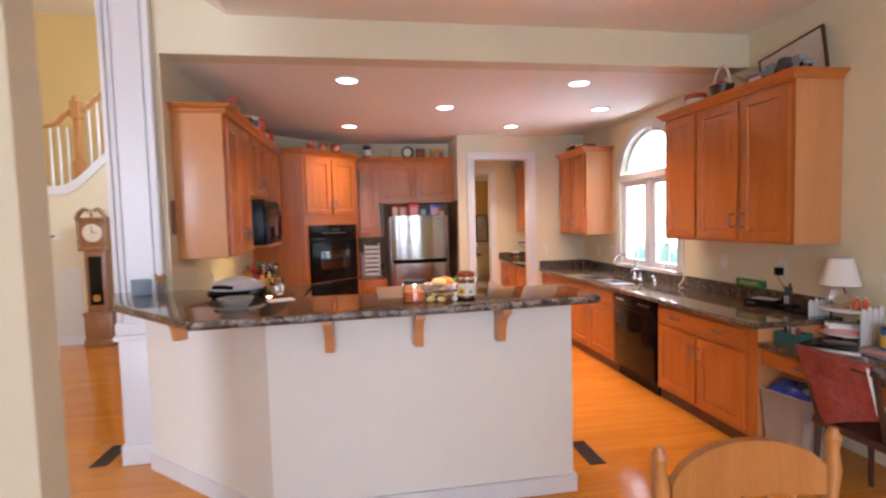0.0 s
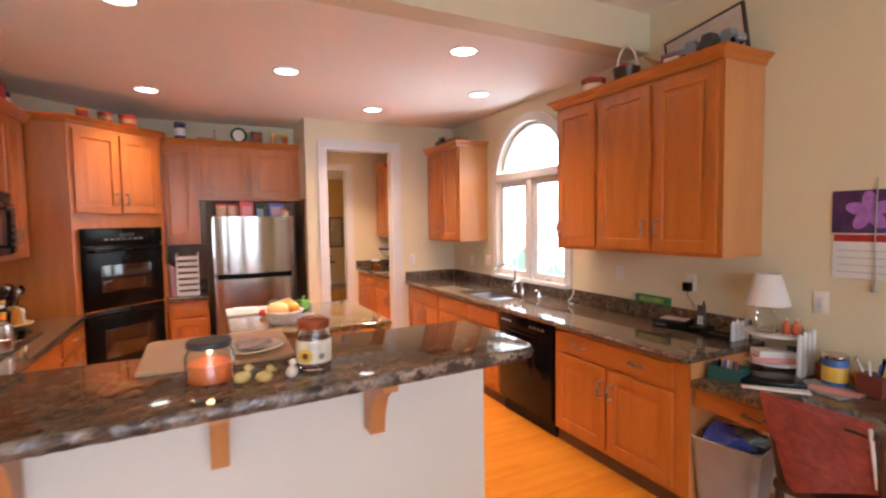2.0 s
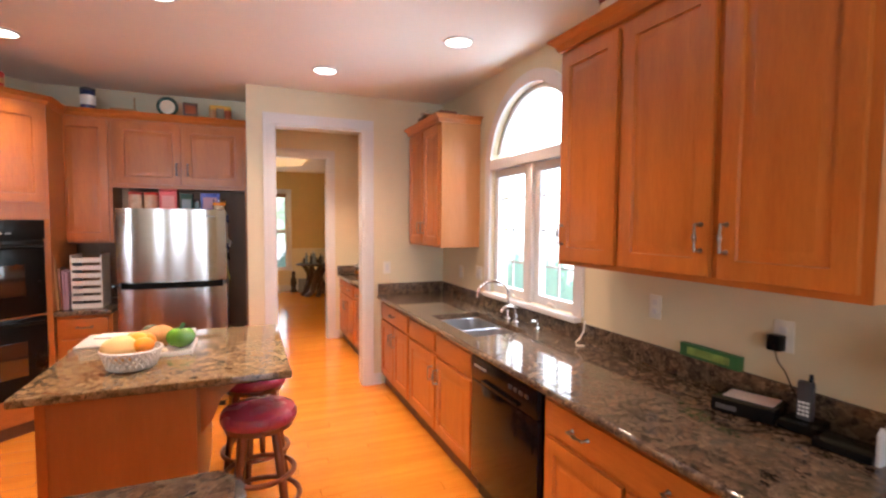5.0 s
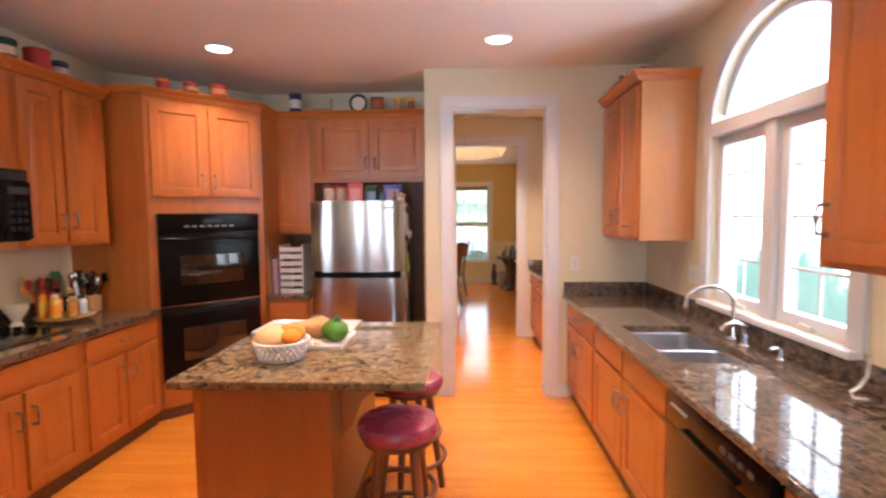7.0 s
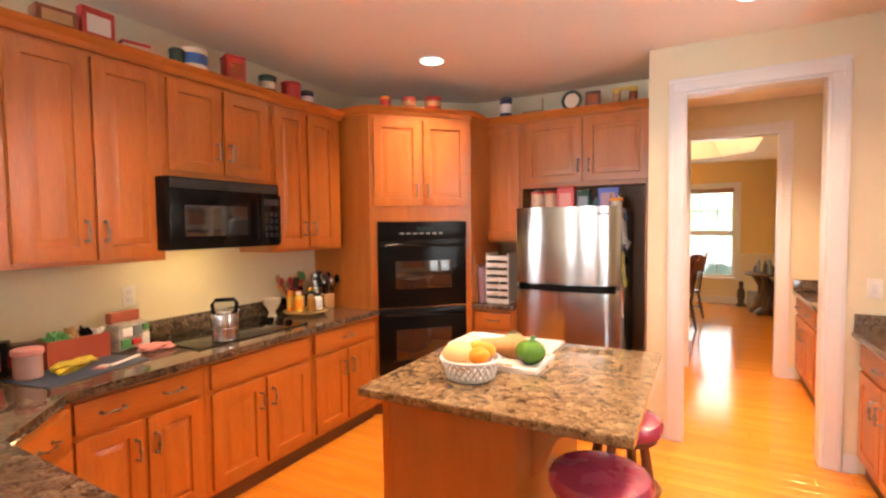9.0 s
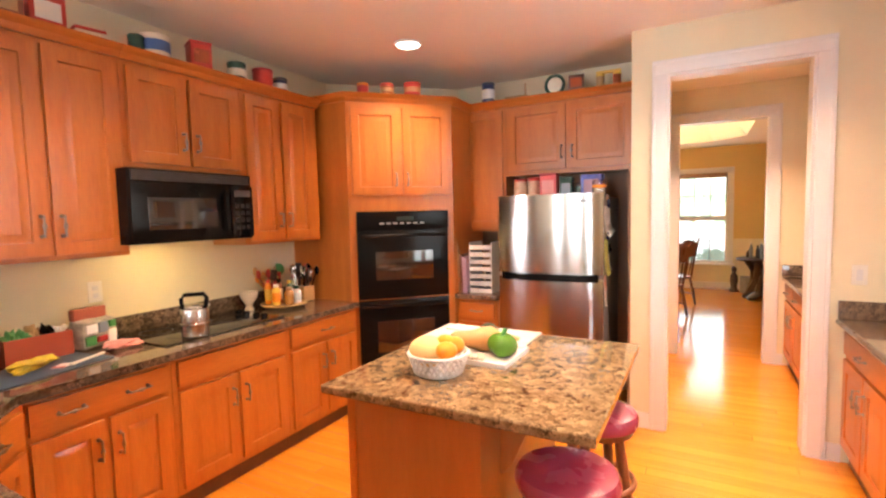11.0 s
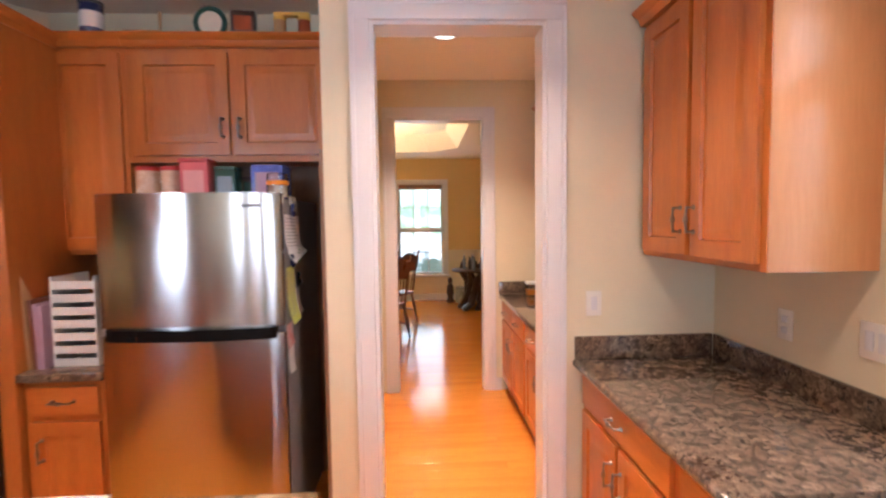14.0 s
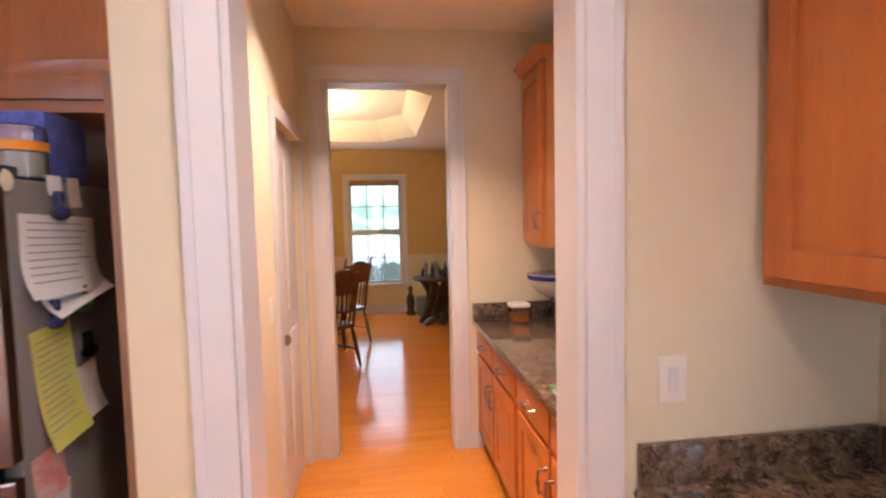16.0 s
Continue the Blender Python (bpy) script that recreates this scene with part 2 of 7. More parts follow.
def lathe(profile, n=24, bm=None, at=(0, 0, 0), m=None):
    """A body turned round z: profile rows of (radius, height)."""
    bm = bm or bmesh.new()
    rings = []
    mm = m or Matrix.Identity(4)
    for r, z in profile:
        rings.append([bm.verts.new(mm @ Vector((at[0] + r * math.cos(2 * math.pi * k / n), at[1] + r * math.sin(2 * math.pi * k / n), at[2] + z))) for k in range(n)])
    for a, b in zip(rings, rings[1:]):
        for k in range(n):
            bm.faces.new((a[k], a[(k + 1) % n], b[(k + 1) % n], b[k]))
    bm.faces.new(rings[0][::-1])
    bm.faces.new(rings[-1])
    return bm


def tube(pts, r, n=8, bm=None, closed=False):
    """A round bar along points; r may be a list."""
    bm = bm or bmesh.new()
    pts = [Vector(p) for p in pts]
    rings, up = [], Vector((0.13, 0.31, 0.94)).normalized()
    for i, p in enumerate(pts):
        a, b = (pts[i - 1], pts[(i + 1) % len(pts)]) if closed else (pts[max(i - 1, 0)], pts[min(i + 1, len(pts) - 1)])
        d = (b - a).normalized()
        u = d.cross(up)
        u = (u if u.length > 1e-3 else d.cross(Vector((1, 0, 0)))).normalized()
        v = d.cross(u)
        rr = r[i] if isinstance(r, (list, tuple)) else r
        rings.append([bm.verts.new(p + rr * (math.cos(2 * math.pi * k / n) * u + math.sin(2 * math.pi * k / n) * v)) for k in range(n)])
    pairs = list(zip(rings, rings[1:])) + ([(rings[-1], rings[0])] if closed else [])
    for a, b in pairs:
        for k in range(n):
            bm.faces.new((a[k], a[(k + 1) % n], b[(k + 1) % n], b[k]))
    if not closed:
        bm.faces.new(rings[0][::-1])
        bm.faces.new(rings[-1])
    return bm


def prism(poly, z0, z1, bev=0.0, bm=None, m=None):
    """A flat outline (x, y), counter-clockwise, raised from z0 to z1."""
    bm = bm or bmesh.new()
    mm = m or Matrix.Identity(4)
    lo = [bm.verts.new(mm @ Vector((x, y, z0))) for x, y in poly]
    hi = [bm.verts.new(mm @ Vector((x, y, z1))) for x, y in poly]
    k = len(poly)
    fs = [bm.faces.new(lo[::-1]), bm.faces.new(hi)] + [bm.faces.new((lo[i], lo[(i + 1) % k], hi[(i + 1) % k], hi[i])) for i in range(k)]
    if bev:
        es = [e for e in bm.edges if e.verts[0] in hi and e.verts[1] in hi or e.verts[0] in lo and e.verts[1] in lo]
        bmesh.ops.bevel(bm, geom=es, offset=bev, segments=3, profile=0.6, affect="EDGES")
    return bm


def blob(rx, ry, rz, at=(0, 0, 0), seed=0.0, rough=0.0, bm=None, sub=3):
    bm = bm or bmesh.new()
    r = bmesh.ops.create_icosphere(bm, subdivisions=sub, radius=1.0)
    for v in r["verts"]:
        k = 1 + rough * noise.noise(v.co * 1.7 + Vector((seed, seed * 2, 0)))
        v.co = Vector((v.co.x * rx * k, v.co.y * ry * k, v.co.z * rz * k)) + Vector(at)
    return bm


def finish(name, bm, material, smooth=True):
    bmesh.ops.recalc_face_normals(bm, faces=bm.faces)
    me = bpy.data.meshes.new(name)
    bm.to_mesh(me)
    bm.free()
    for mm in material if isinstance(material, (list, tuple)) else [material]:
        me.materials.append(mm)
    if smooth:
        me.shade_smooth()
        me.set_sharp_from_angle(angle=radians(32))
    return me


def part(name, bm, material, parent, label="", at=None):
    """One mesh under a thing or a part."""
    ob = new(name, bm if isinstance(bm, bpy.types.Mesh) else finish(name, bm, material))
    ob.parent = parent
    if at is not None:
        ob.matrix_basis = at
    return tagged(ob, label)


def thing(name, label, category, at=None, group=""):
    ob = new(name)
    ob.empty_display_size = 0.1
    if at is not None:
        ob.matrix_basis = at
    return tagged(ob, label, category, group)


def solo(name, bm, material, label, category, at=None, group=""):
    ob = new(name, finish(name, bm, material))
    if at is not None:
        ob.matrix_basis = at
    return tagged(ob, label, category, group)


def structure(name, bm, material, label=""):
    return tagged(new(name, finish(name, bm, material)), label or name.replace("_", " "), kind="structure")

# ---- the large structure ----
XW = 4.10     # sink wall
YD = 7.21     # wall with the cased opening
YF = 7.93     # wall behind the fridge
XL = -0.40    # range wall
YH = 4.16     # header between kitchen and breakfast area
WY0, WY1, WZ0, WZS = 5.05, 6.16, 1.03, 2.04  # kitchen window opening, spring line of its arch
WYC, WR = (WY0 + WY1) / 2, (WY1 - WY0) / 2

bm = boxes((XW, XW + 0.16, -2.2, WY0, 0, 3.5), (XW, XW + 0.16, WY1, 9.27, 0, 3.5), (XW, XW + 0.16, WY0, WY1, 0, WZ0), (XW, XW + 0.16, WY0, WY1, WZS + WR + 0.02, 3.5))
ARC = [(WYC + WR * math.cos(math.pi * k / 28), WZS + WR * math.sin(math.pi * k / 28)) for k in range(29)]
top = WZS + WR + 0.02
for (ya, za), (yb, zb) in zip(ARC, ARC[1:]):
    quad = [(XW, ya, za), (XW, yb, zb), (XW, yb, top), (XW, ya, top)]
    f_in = [bm.verts.new(p) for p in quad]
    f_out = [bm.verts.new((p[0] + 0.16, p[1], p[2])) for p in quad]
    bm.faces.new(f_in)
    bm.faces.new(f_out[::-1])
    bm.faces.new((f_in[0], f_out[0], f_out[1], f_in[1]))
structure("wall_east", bm, CREAM, "cream painted wall with an arched window over the sink")

D1 = (2.455, 3.27, 2.478)   # first cased opening: x from, x to, height
D2 = (2.44, 3.255, 2.47)
structure("wall_north", boxes((2.23, D1[0], YD, YD + 0.14, 0, CEIL), (D1[1], XW, YD, YD + 0.14, 0, CEIL), (D1[0], D1[1], YD, YD + 0.14, D1[2], CEIL)), CREAM, "cream painted wall with a cased opening")
structure("wall_alcove", boxes((2.23, 2.28, YD + 0.14, YF + 0.1, 0, CEIL), (0.3, 2.23, YF, YF + 0.1, 0, CEIL)), CREAM, "cream wall behind the fridge")
structure("wall_corner", prism([(XL, 7.05), (XL + 0.95, YF + 0.02), (XL + 0.85, YF + 0.12), (XL - 0.1, 7.15)], 0, CEIL), CREAM, "cream corner wall above the oven cabinet")
structure("wall_west", boxes((XL - 0.30, XL, 4.16, 7.2, 0, CEIL)), CREAM, "cream painted range wall")
structure("header_beam", boxes((-0.42, XW, YH, YH + 0.18, CEIL, 3.9)), CREAM, "cream painted header above the breakfast bar")
structure("ceiling", boxes((XL - 0.3, XW, YH + 0.18, YF + 0.1, CEIL, CEIL + 0.1), (2.1, XW, YF + 0.1, 9.27, CEIL, CEIL + 0.1)), CEILING, "matt off-white kitchen ceiling")
bm = boxes((0.05, XW, -2.2, YH, 3.07, 3.17))
bm.faces.new([bm.verts.new(p) for p in ((0.05, -2.2, 3.07), (0.05, YH, 3.07), (-1.6, YH, 4.1), (-1.6, -2.2, 4.1))])
bm.faces.new([bm.verts.new(p) for p in ((0.05, -2.2, 3.12), (0.05, YH, 3.12), (-1.6, YH, 4.15), (-1.6, -2.2, 4.15))])
structure("ceiling_breakfast", bm, CEILING, "sloped off-white breakfast room ceiling")

# pantry passage and dining room
structure("wall_pantry", boxes((2.13, 2.28, YF + 0.1, 8.50, 0, CEIL), (2.13, 2.28, 9.22, 9.27, 0, CEIL), (2.13, 2.28, 8.50, 9.22, 2.08, CEIL)), CREAM, "cream passage wall with a door")
structure("wall_dining_south", boxes((-1.2, D2[0], 9.27, 9.41, 0, 2.9), (D2[1], 4.9, 9.27, 9.41, 0, 2.9), (D2[0], D2[1], 9.27, 9.41, D2[2], 2.9)), [CREAM], "cream wall with a second cased opening")
YB = 14.3
V0, V1, VZ0, VZ1 = 2.24, 3.12, 0.50, 2.25
for nm, z0, z1, mm in (("wall_dining_upper", 0.95, 2.76, GOLD), ("wall_dining_lower", 0.0, 0.95, CREAM)):
    rows = [(-1.2, V0, YB, YB + 0.15, z0, z1), (V1, 4.9, YB, YB + 0.15, z0, z1)]
    rows += [(V0, V1, YB, YB + 0.15, VZ1, z1)] if z0 else [(V0, V1, YB, YB + 0.15, z0, VZ0)]
    rows += [(4.75, 4.9, 9.41, YB, z0, z1), (-1.2, -1.05, 9.41, YB, z0, z1)]
    structure(nm, boxes(*rows), mm, "golden painted dining room wall" if z0 else "cream wainscot of the dining room")
structure("chair_rail", boxes((-1.05, V0 - 0.1, YB - 0.025, YB - 0.002, 0.92, 0.98), (V1 + 0.1, 4.75, YB - 0.025, YB - 0.002, 0.92, 0.98), (4.725, 4.748, 9.41, YB - 0.03, 0.92, 0.98)), CREAM, "cream chair rail")
# tray ceiling: a flat border, sloping sides and a raised field
T0, T1, U0, U1, CH = 0.5, 3.3, 10.3, 13.4, 0.45
oct_ = [(T0 + CH, U0), (T1 - CH, U0), (T1, U0 + CH), (T1, U1 - CH), (T1 - CH, U1), (T0 + CH, U1), (T0, U1 - CH), (T0, U0 + CH)]
bm = bmesh.new()
outer = [(-1.2, 9.41), (4.9, 9.41), (4.9, YB), (-1.2, YB)]
ring = [bm.verts.new((x, y, 2.75)) for x, y in oct_]
oc = [bm.verts.new((x, y, 2.75)) for x, y in outer]
hi = [bm.verts.new((1.9 + (x - 1.9) * 0.86, 11.85 + (y - 11.85) * 0.88, 3.02)) for x, y in oct_]
for a, b, c in ((0, 0, 1), (1, 2, 3), (2, 4, 5), (3, 6, 7)):
    bm.faces.new((oc[a], oc[(a + 1) % 4], ring[c], ring[b]))
for a, b, c in ((1, 1, 2), (2, 3, 4), (3, 5, 6), (0, 7, 0)):
    bm.faces.new((oc[a], ring[c], ring[b]))
for k in range(8):
    bm.faces.new((ring[k], ring[(k + 1) % 8], hi[(k + 1) % 8], hi[k]))
bm.faces.new(hi)
structure("ceiling_dining", bm, CEILING, "off-white dining room tray ceiling")

# hall, stair wall and the far shell behind the camera
structure("wall_hall", prism([(-6.0, 0), (XL - 0.3, 0), (XL - 0.3, 4.6), (-1.55, 3.78), (-3.04, 2.36), (-3.22, 2.26), (-6.0, 2.26)], 8.12, 8.27, m=Matrix(((1, 0, 0, 0), (0, 0, 1, 0), (0, 1, 0, 0), (0, 0, 0, 1)))), CREAM, "cream hall wall below the stairs")
structure("stair_trim", prism([(-6.0, 2.26), (-3.22, 2.26), (-3.04, 2.36), (-1.55, 3.78), (-1.55, 3.64), (-3.03, 2.22), (-3.20, 2.13), (-6.0, 2.13)], 8.095, 8.118, m=Matrix(((1, 0, 0, 0), (0, 0, 1, 0), (0, 1, 0, 0), (0, 0, 0, 1)))), WHITE, "white stair stringer trim")
structure("wall_stair", boxes((-6.0, 0.3, 9.6, 9.75, 0, 5.2), (-6.15, -6.0, -2.2, 9.75, 0, 5.2)), GOLD, "golden stairwell wall")
structure("ceiling_hall", boxes((-6.15, -0.42, -2.2, 9.75, 5.2, 5.3)), CEILING, "high off-white hall ceiling")
structure("wall_south", boxes((-6.15, -4.4, -2.35, -2.2, 0, 5.2), (-2.6, -0.9, -2.35, -2.2, 0, 5.2), (-4.4, -2.6, -2.35, -2.2, 0, 0.7), (-4.4, -2.6, -2.35, -2.2, 3.3, 5.2), (2.7, XW + 0.16, -2.35, -2.2, 0, 3.5), (-0.9, 2.7, -2.35, -2.2, 0, 0.25), (-0.9, 2.7, -2.35, -2.2, 2.75, 5.2), (-0.02, 0.47, -2.35, -2.2, 0.25, 2.75), (1.33, 1.82, -2.35, -2.2, 0.25, 2.75)), CREAM, "cream wall behind the breakfast area")
structure("wall_jamb", boxes((-0.62, -0.17, 2.35, 2.50, 0, 5.2), (-0.62, -0.47, -2.2, 2.35, 0, 5.2)), CREAM, "painted wall end beside the breakfast area")


def casing(name, x0, x1, z, y, t=0.022, w=0.092, face=-1):
    """White casing round an opening, with a stepped outer edge; face -1 looks to -y."""
    ya, yb = (y - t, y - 0.001) if face < 0 else (y + 0.001, y + t)
    yc, yd = (ya - 0.004, ya + 0.001) if face < 0 else (yb - 0.001, yb + 0.004)
    ob = thing(name, "white painted door casing", "casing")
    ob["kind"] = "structure"
    for a, b in ((x0 - w, x0), (x1, x1 + w)):
        bm = bmesh.new()
        box(bm, a, b, ya, yb, 0, z, 0.003)
        o = a if a < x0 else b - 0.025
        box(bm, o, o + 0.025, yc, yd, 0, z + w - 0.025, 0.003)
        part("casing_leg", bm, WHITE, ob)
    bm = bmesh.new()
    box(bm, x0 - w, x1 + w, ya, yb, z + 0.0005, z + w, 0.003)
    box(bm, x0 - w, x1 + w, yc, yd, z + w - 0.0245, z + w, 0.003)
    part("casing_head", bm, WHITE, ob)
    return ob


def lining(name, x0, x1, z, y0, y1):
    ob = thing(name, "white painted jamb lining", "jamb")
    ob["kind"] = "structure"
    for i, row in enumerate(((x0, x0 + 0.018, y0, y1, 0, z), (x1 - 0.018, x1, y0, y1, 0, z), (x0 + 0.018, x1 - 0.018, y0, y1, z - 0.018, z))):
        part("jamb_board", boxes(row), WHITE, ob)


casing("door_casing_1", D1[0], D1[1], D1[2], YD)
lining("door_jamb_1", D1[0], D1[1], D1[2], YD - 0.004, YD + 0.144)
casing("door_casing_2", D1[0], D1[1], D1[2], YD + 0.14, face=1)
casing("door_casing_3", D2[0], D2[1], D2[2], 9.27)
lining("door_jamb_2", D2[0], D2[1], D2[2], 9.266, 9.414)
casing("door_casing_4", D2[0], D2[1], D2[2], 9.41, face=1)

# pantry door in the passage wall
door = thing("door_1", "closed white panelled passage door", "door", pose(2.275, 8.50, 0, 0, 0, 90))
door["kind"] = "structure"
bm = bmesh.new()
box(bm, 0.01, 0.71, 0.03, 0.065, 0.01, 2.07)
for z0, z1 in ((0.2, 0.95), (1.08, 1.95)):
    for x0, x1 in ((0.10, 0.33), (0.40, 0.63)):
        box(bm, x0, x1, 0.022, 0.04, z0, z1, 0.008)
part("door_leaf", bm, WHITE, door)
part("knob", lathe([(0.012, 0), (0.012, 0.03), (0.026, 0.04), (0.028, 0.055), (0.015, 0.068)], 16, m=pose(0.07, 0.03, 0.98, 90, 0, 0)), PEWTER, door, "dark metal door knob")
part("casing", boxes((-0.08, 0.0, -0.022, -0.002, 0, 2.08), (0.72, 0.765, -0.022, -0.002, 0, 2.08), (-0.08, 0.765, -0.022, -0.002, 2.0805, 2.16)), WHITE, door)

# baseboards
structure("baseboard", boxes((2.235, D1[0] - 0.095, YD - 0.015, YD - 0.001, 0, 0.11), (D1[1] + 0.095, 3.44, YD - 0.015, YD - 0.001, 0, 0.11), (2.281, 2.295, YD + 0.145, 8.41, 0, 0.11),
                             (D2[1] + 0.094, 3.40, 9.255, 9.269, 0, 0.11), (-1.05, 4.75, YB - 0.016, YB - 0.001, 0, 0.13), (-6, -0.72, 8.105, 8.119, 0, 0.13)), WHITE, "white baseboard")

# kitchen window
win = thing("window_1", "white arched kitchen window with two casements below a half round", "window")
win["kind"] = "structure"
bm = bmesh.new()
for y0, y1 in ((WY0 - 0.085, WY0), (WY1, WY1 + 0.085)):
    box(bm, XW - 0.022, XW - 0.001, y0, y1, WZ0, WZS, 0.003)
for k in range(28):
    a0, a1 = math.pi * k / 28, math.pi * (k + 1) / 28
    q = [(r, a) for r, a in ((WR, a0), (WR + 0.085, a0), (WR + 0.085, a1), (WR, a1))]
    lo = [bm.verts.new((XW - 0.022, WYC + r * math.cos(a), WZS + r * math.sin(a))) for r, a in q]
    hi = [bm.verts.new((XW - 0.001, WYC + r * math.cos(a), WZS + r * math.sin(a))) for r, a in q]
    bm.faces.new(lo)
    for i in (0, 1, 2, 3):
        bm.faces.new((lo[i], lo[(i + 1) % 4], hi[(i + 1) % 4], hi[i]))
part("trim", bm, WHITE, win)
part("window_sill", boxes((XW - 0.055, XW + 0.10, WY0 - 0.06, WY1 + 0.06, WZ0 - 0.035, WZ0 - 0.001), bev=0.006), WHITE, win)
part("transom", boxes((XW - 0.02, XW + 0.11, WY0, WY1, WZS - 0.005, WZS + 0.075), bev=0.004), WHITE, win)
part("mullion", boxes((XW + 0.0, XW + 0.10, WYC - 0.045, WYC + 0.045, WZ0, WZS - 0.006), bev=0.004), WHITE, win)
for y0, y1 in ((WY0 + 0.002, WYC - 0.046), (WYC + 0.046, WY1 - 0.002)):
    fr = part("window_frame", boxes((XW + 0.03, XW + 0.09, y0, y0 + 0.055, WZ0, WZS - 0.006), (XW + 0.03, XW + 0.09, y1 - 0.055, y1, WZ0, WZS - 0.006),
                                    (XW + 0.03, XW + 0.09, y0 + 0.055, y1 - 0.055, WZ0, WZ0 + 0.06), (XW + 0.03, XW + 0.09, y0 + 0.055, y1 - 0.055, WZS - 0.066, WZS - 0.006)), WHITE, win)
    yc = (y0 + y1) / 2
    rows = [(XW + 0.055, XW + 0.067, yc - 0.006, yc + 0.006, WZ0 + 0.06, WZS - 0.066)]
    rows += [(XW + 0.056, XW + 0.066, y0 + 0.055, y1 - 0.055, z - 0.006, z + 0.006) for z in (1.30, 1.55, 1.80)]
    part("muntin", boxes(*rows), WHITE, fr)
    pane = part("pane", boxes((XW + 0.06, XW + 0.063, y0 + 0.05, y1 - 0.05, WZ0 + 0.055, WZS - 0.06)), PANE, fr)
    pane.visible_shadow = False
for yc in (WYC - 0.27, WYC + 0.27):
    bm = boxes((XW + 0.012, XW + 0.04, yc - 0.05, yc + 0.05, WZ0, WZ0 + 0.022), bev=0.006)
    tube([(XW + 0.02, yc, WZ0 + 0.02), (XW - 0.005, yc - 0.01, WZ0 + 0.035), (XW - 0.012, yc - 0.075, WZ0 + 0.028), (XW - 0.02, yc - 0.095, WZ0 + 0.03)], [0.009, 0.007, 0.006, 0.009], 8, bm)
    part("crank", bm, IVORY, win, "ivory casement crank")
bm = bmesh.new()
fan = [(WYC + (WR - 0.004) * math.cos(math.pi * k / 28), WZS + (WR - 0.004) * math.sin(math.pi * k / 28)) for k in range(29)]
fan = [(y, z) for y, z in fan if z > WZS + 0.078]
lo, hi = [bm.verts.new((XW + 0.061, y, z)) for y, z in fan], [bm.verts.new((XW + 0.065, y, z)) for y, z in fan]
bm.faces.new(lo[::-1])
bm.faces.new(hi)
for k in range(len(lo)):
    j = (k + 1) % len(lo)
    bm.faces.new((lo[k], lo[j], hi[j], hi[k]))
pane = part("fan_pane", bm, PANE, win)
pane.visible_shadow = False
bm = bmesh.new()
tube([(XW + 0.06, WYC + (WR - 0.02) * math.cos(math.pi * k / 28), WZS + (WR - 0.02) * math.sin(math.pi * k / 28)) for k in range(2, 27)], 0.022, 6, bm)
part("fan_frame", bm, WHITE, win)
# dining window: double hung
win2 = thing("window_2", "white double hung window with muntins", "window")
win2["kind"] = "structure"
part("trim", boxes((V0 - 0.09, V0, YB - 0.022, YB - 0.001, VZ0, VZ1), (V1, V1 + 0.09, YB - 0.022, YB - 0.001, VZ0, VZ1), (V0 - 0.09, V1 + 0.09, YB - 0.022, YB - 0.001, VZ1 + 0.0005, VZ1 + 0.1), bev=0.003), WHITE, win2)
part("window_sill", boxes((V0 - 0.12, V1 + 0.12, YB - 0.05, YB + 0.05, VZ0 - 0.035, VZ0 - 0.001), bev=0.005), WHITE, win2)
part("blind", boxes((V0 + 0.03, V1 - 0.03, YB - 0.01, YB + 0.03, VZ1 - 0.09, VZ1 - 0.002), bev=0.006), plain("brown_blind", (0.30, 0.17, 0.10)), win2, "rolled brown blind")
ZM = (VZ0 + VZ1) / 2
for z0, z1, yy in ((VZ0, ZM, YB + 0.05), (ZM, VZ1, YB + 0.09)):
    fr = part("sash", boxes((V0, V0 + 0.045, yy, yy + 0.035, z0, z1), (V1 - 0.045, V1, yy, yy + 0.035, z0, z1), (V0 + 0.045, V1 - 0.045, yy, yy + 0.035, z0, z0 + 0.045), (V0 + 0.045, V1 - 0.045, yy, yy + 0.035, z1 - 0.045, z1)), WHITE, win2)
    part("muntin", boxes(*[(x - 0.008, x + 0.008, yy + 0.01, yy + 0.022, z0 + 0.04, z1 - 0.04) for x in (V0 + 0.30, V0 + 0.58)], (V0 + 0.04, V1 - 0.04, yy + 0.011, yy + 0.021, (z0 + z1) / 2 - 0.008, (z0 + z1) / 2 + 0.008)), WHITE, fr)
    pane = part("pane", boxes((V0 + 0.04, V1 - 0.04, yy + 0.014, yy + 0.018, z0 + 0.04, z1 - 0.04)), PANE, fr)
    pane.visible_shadow = False


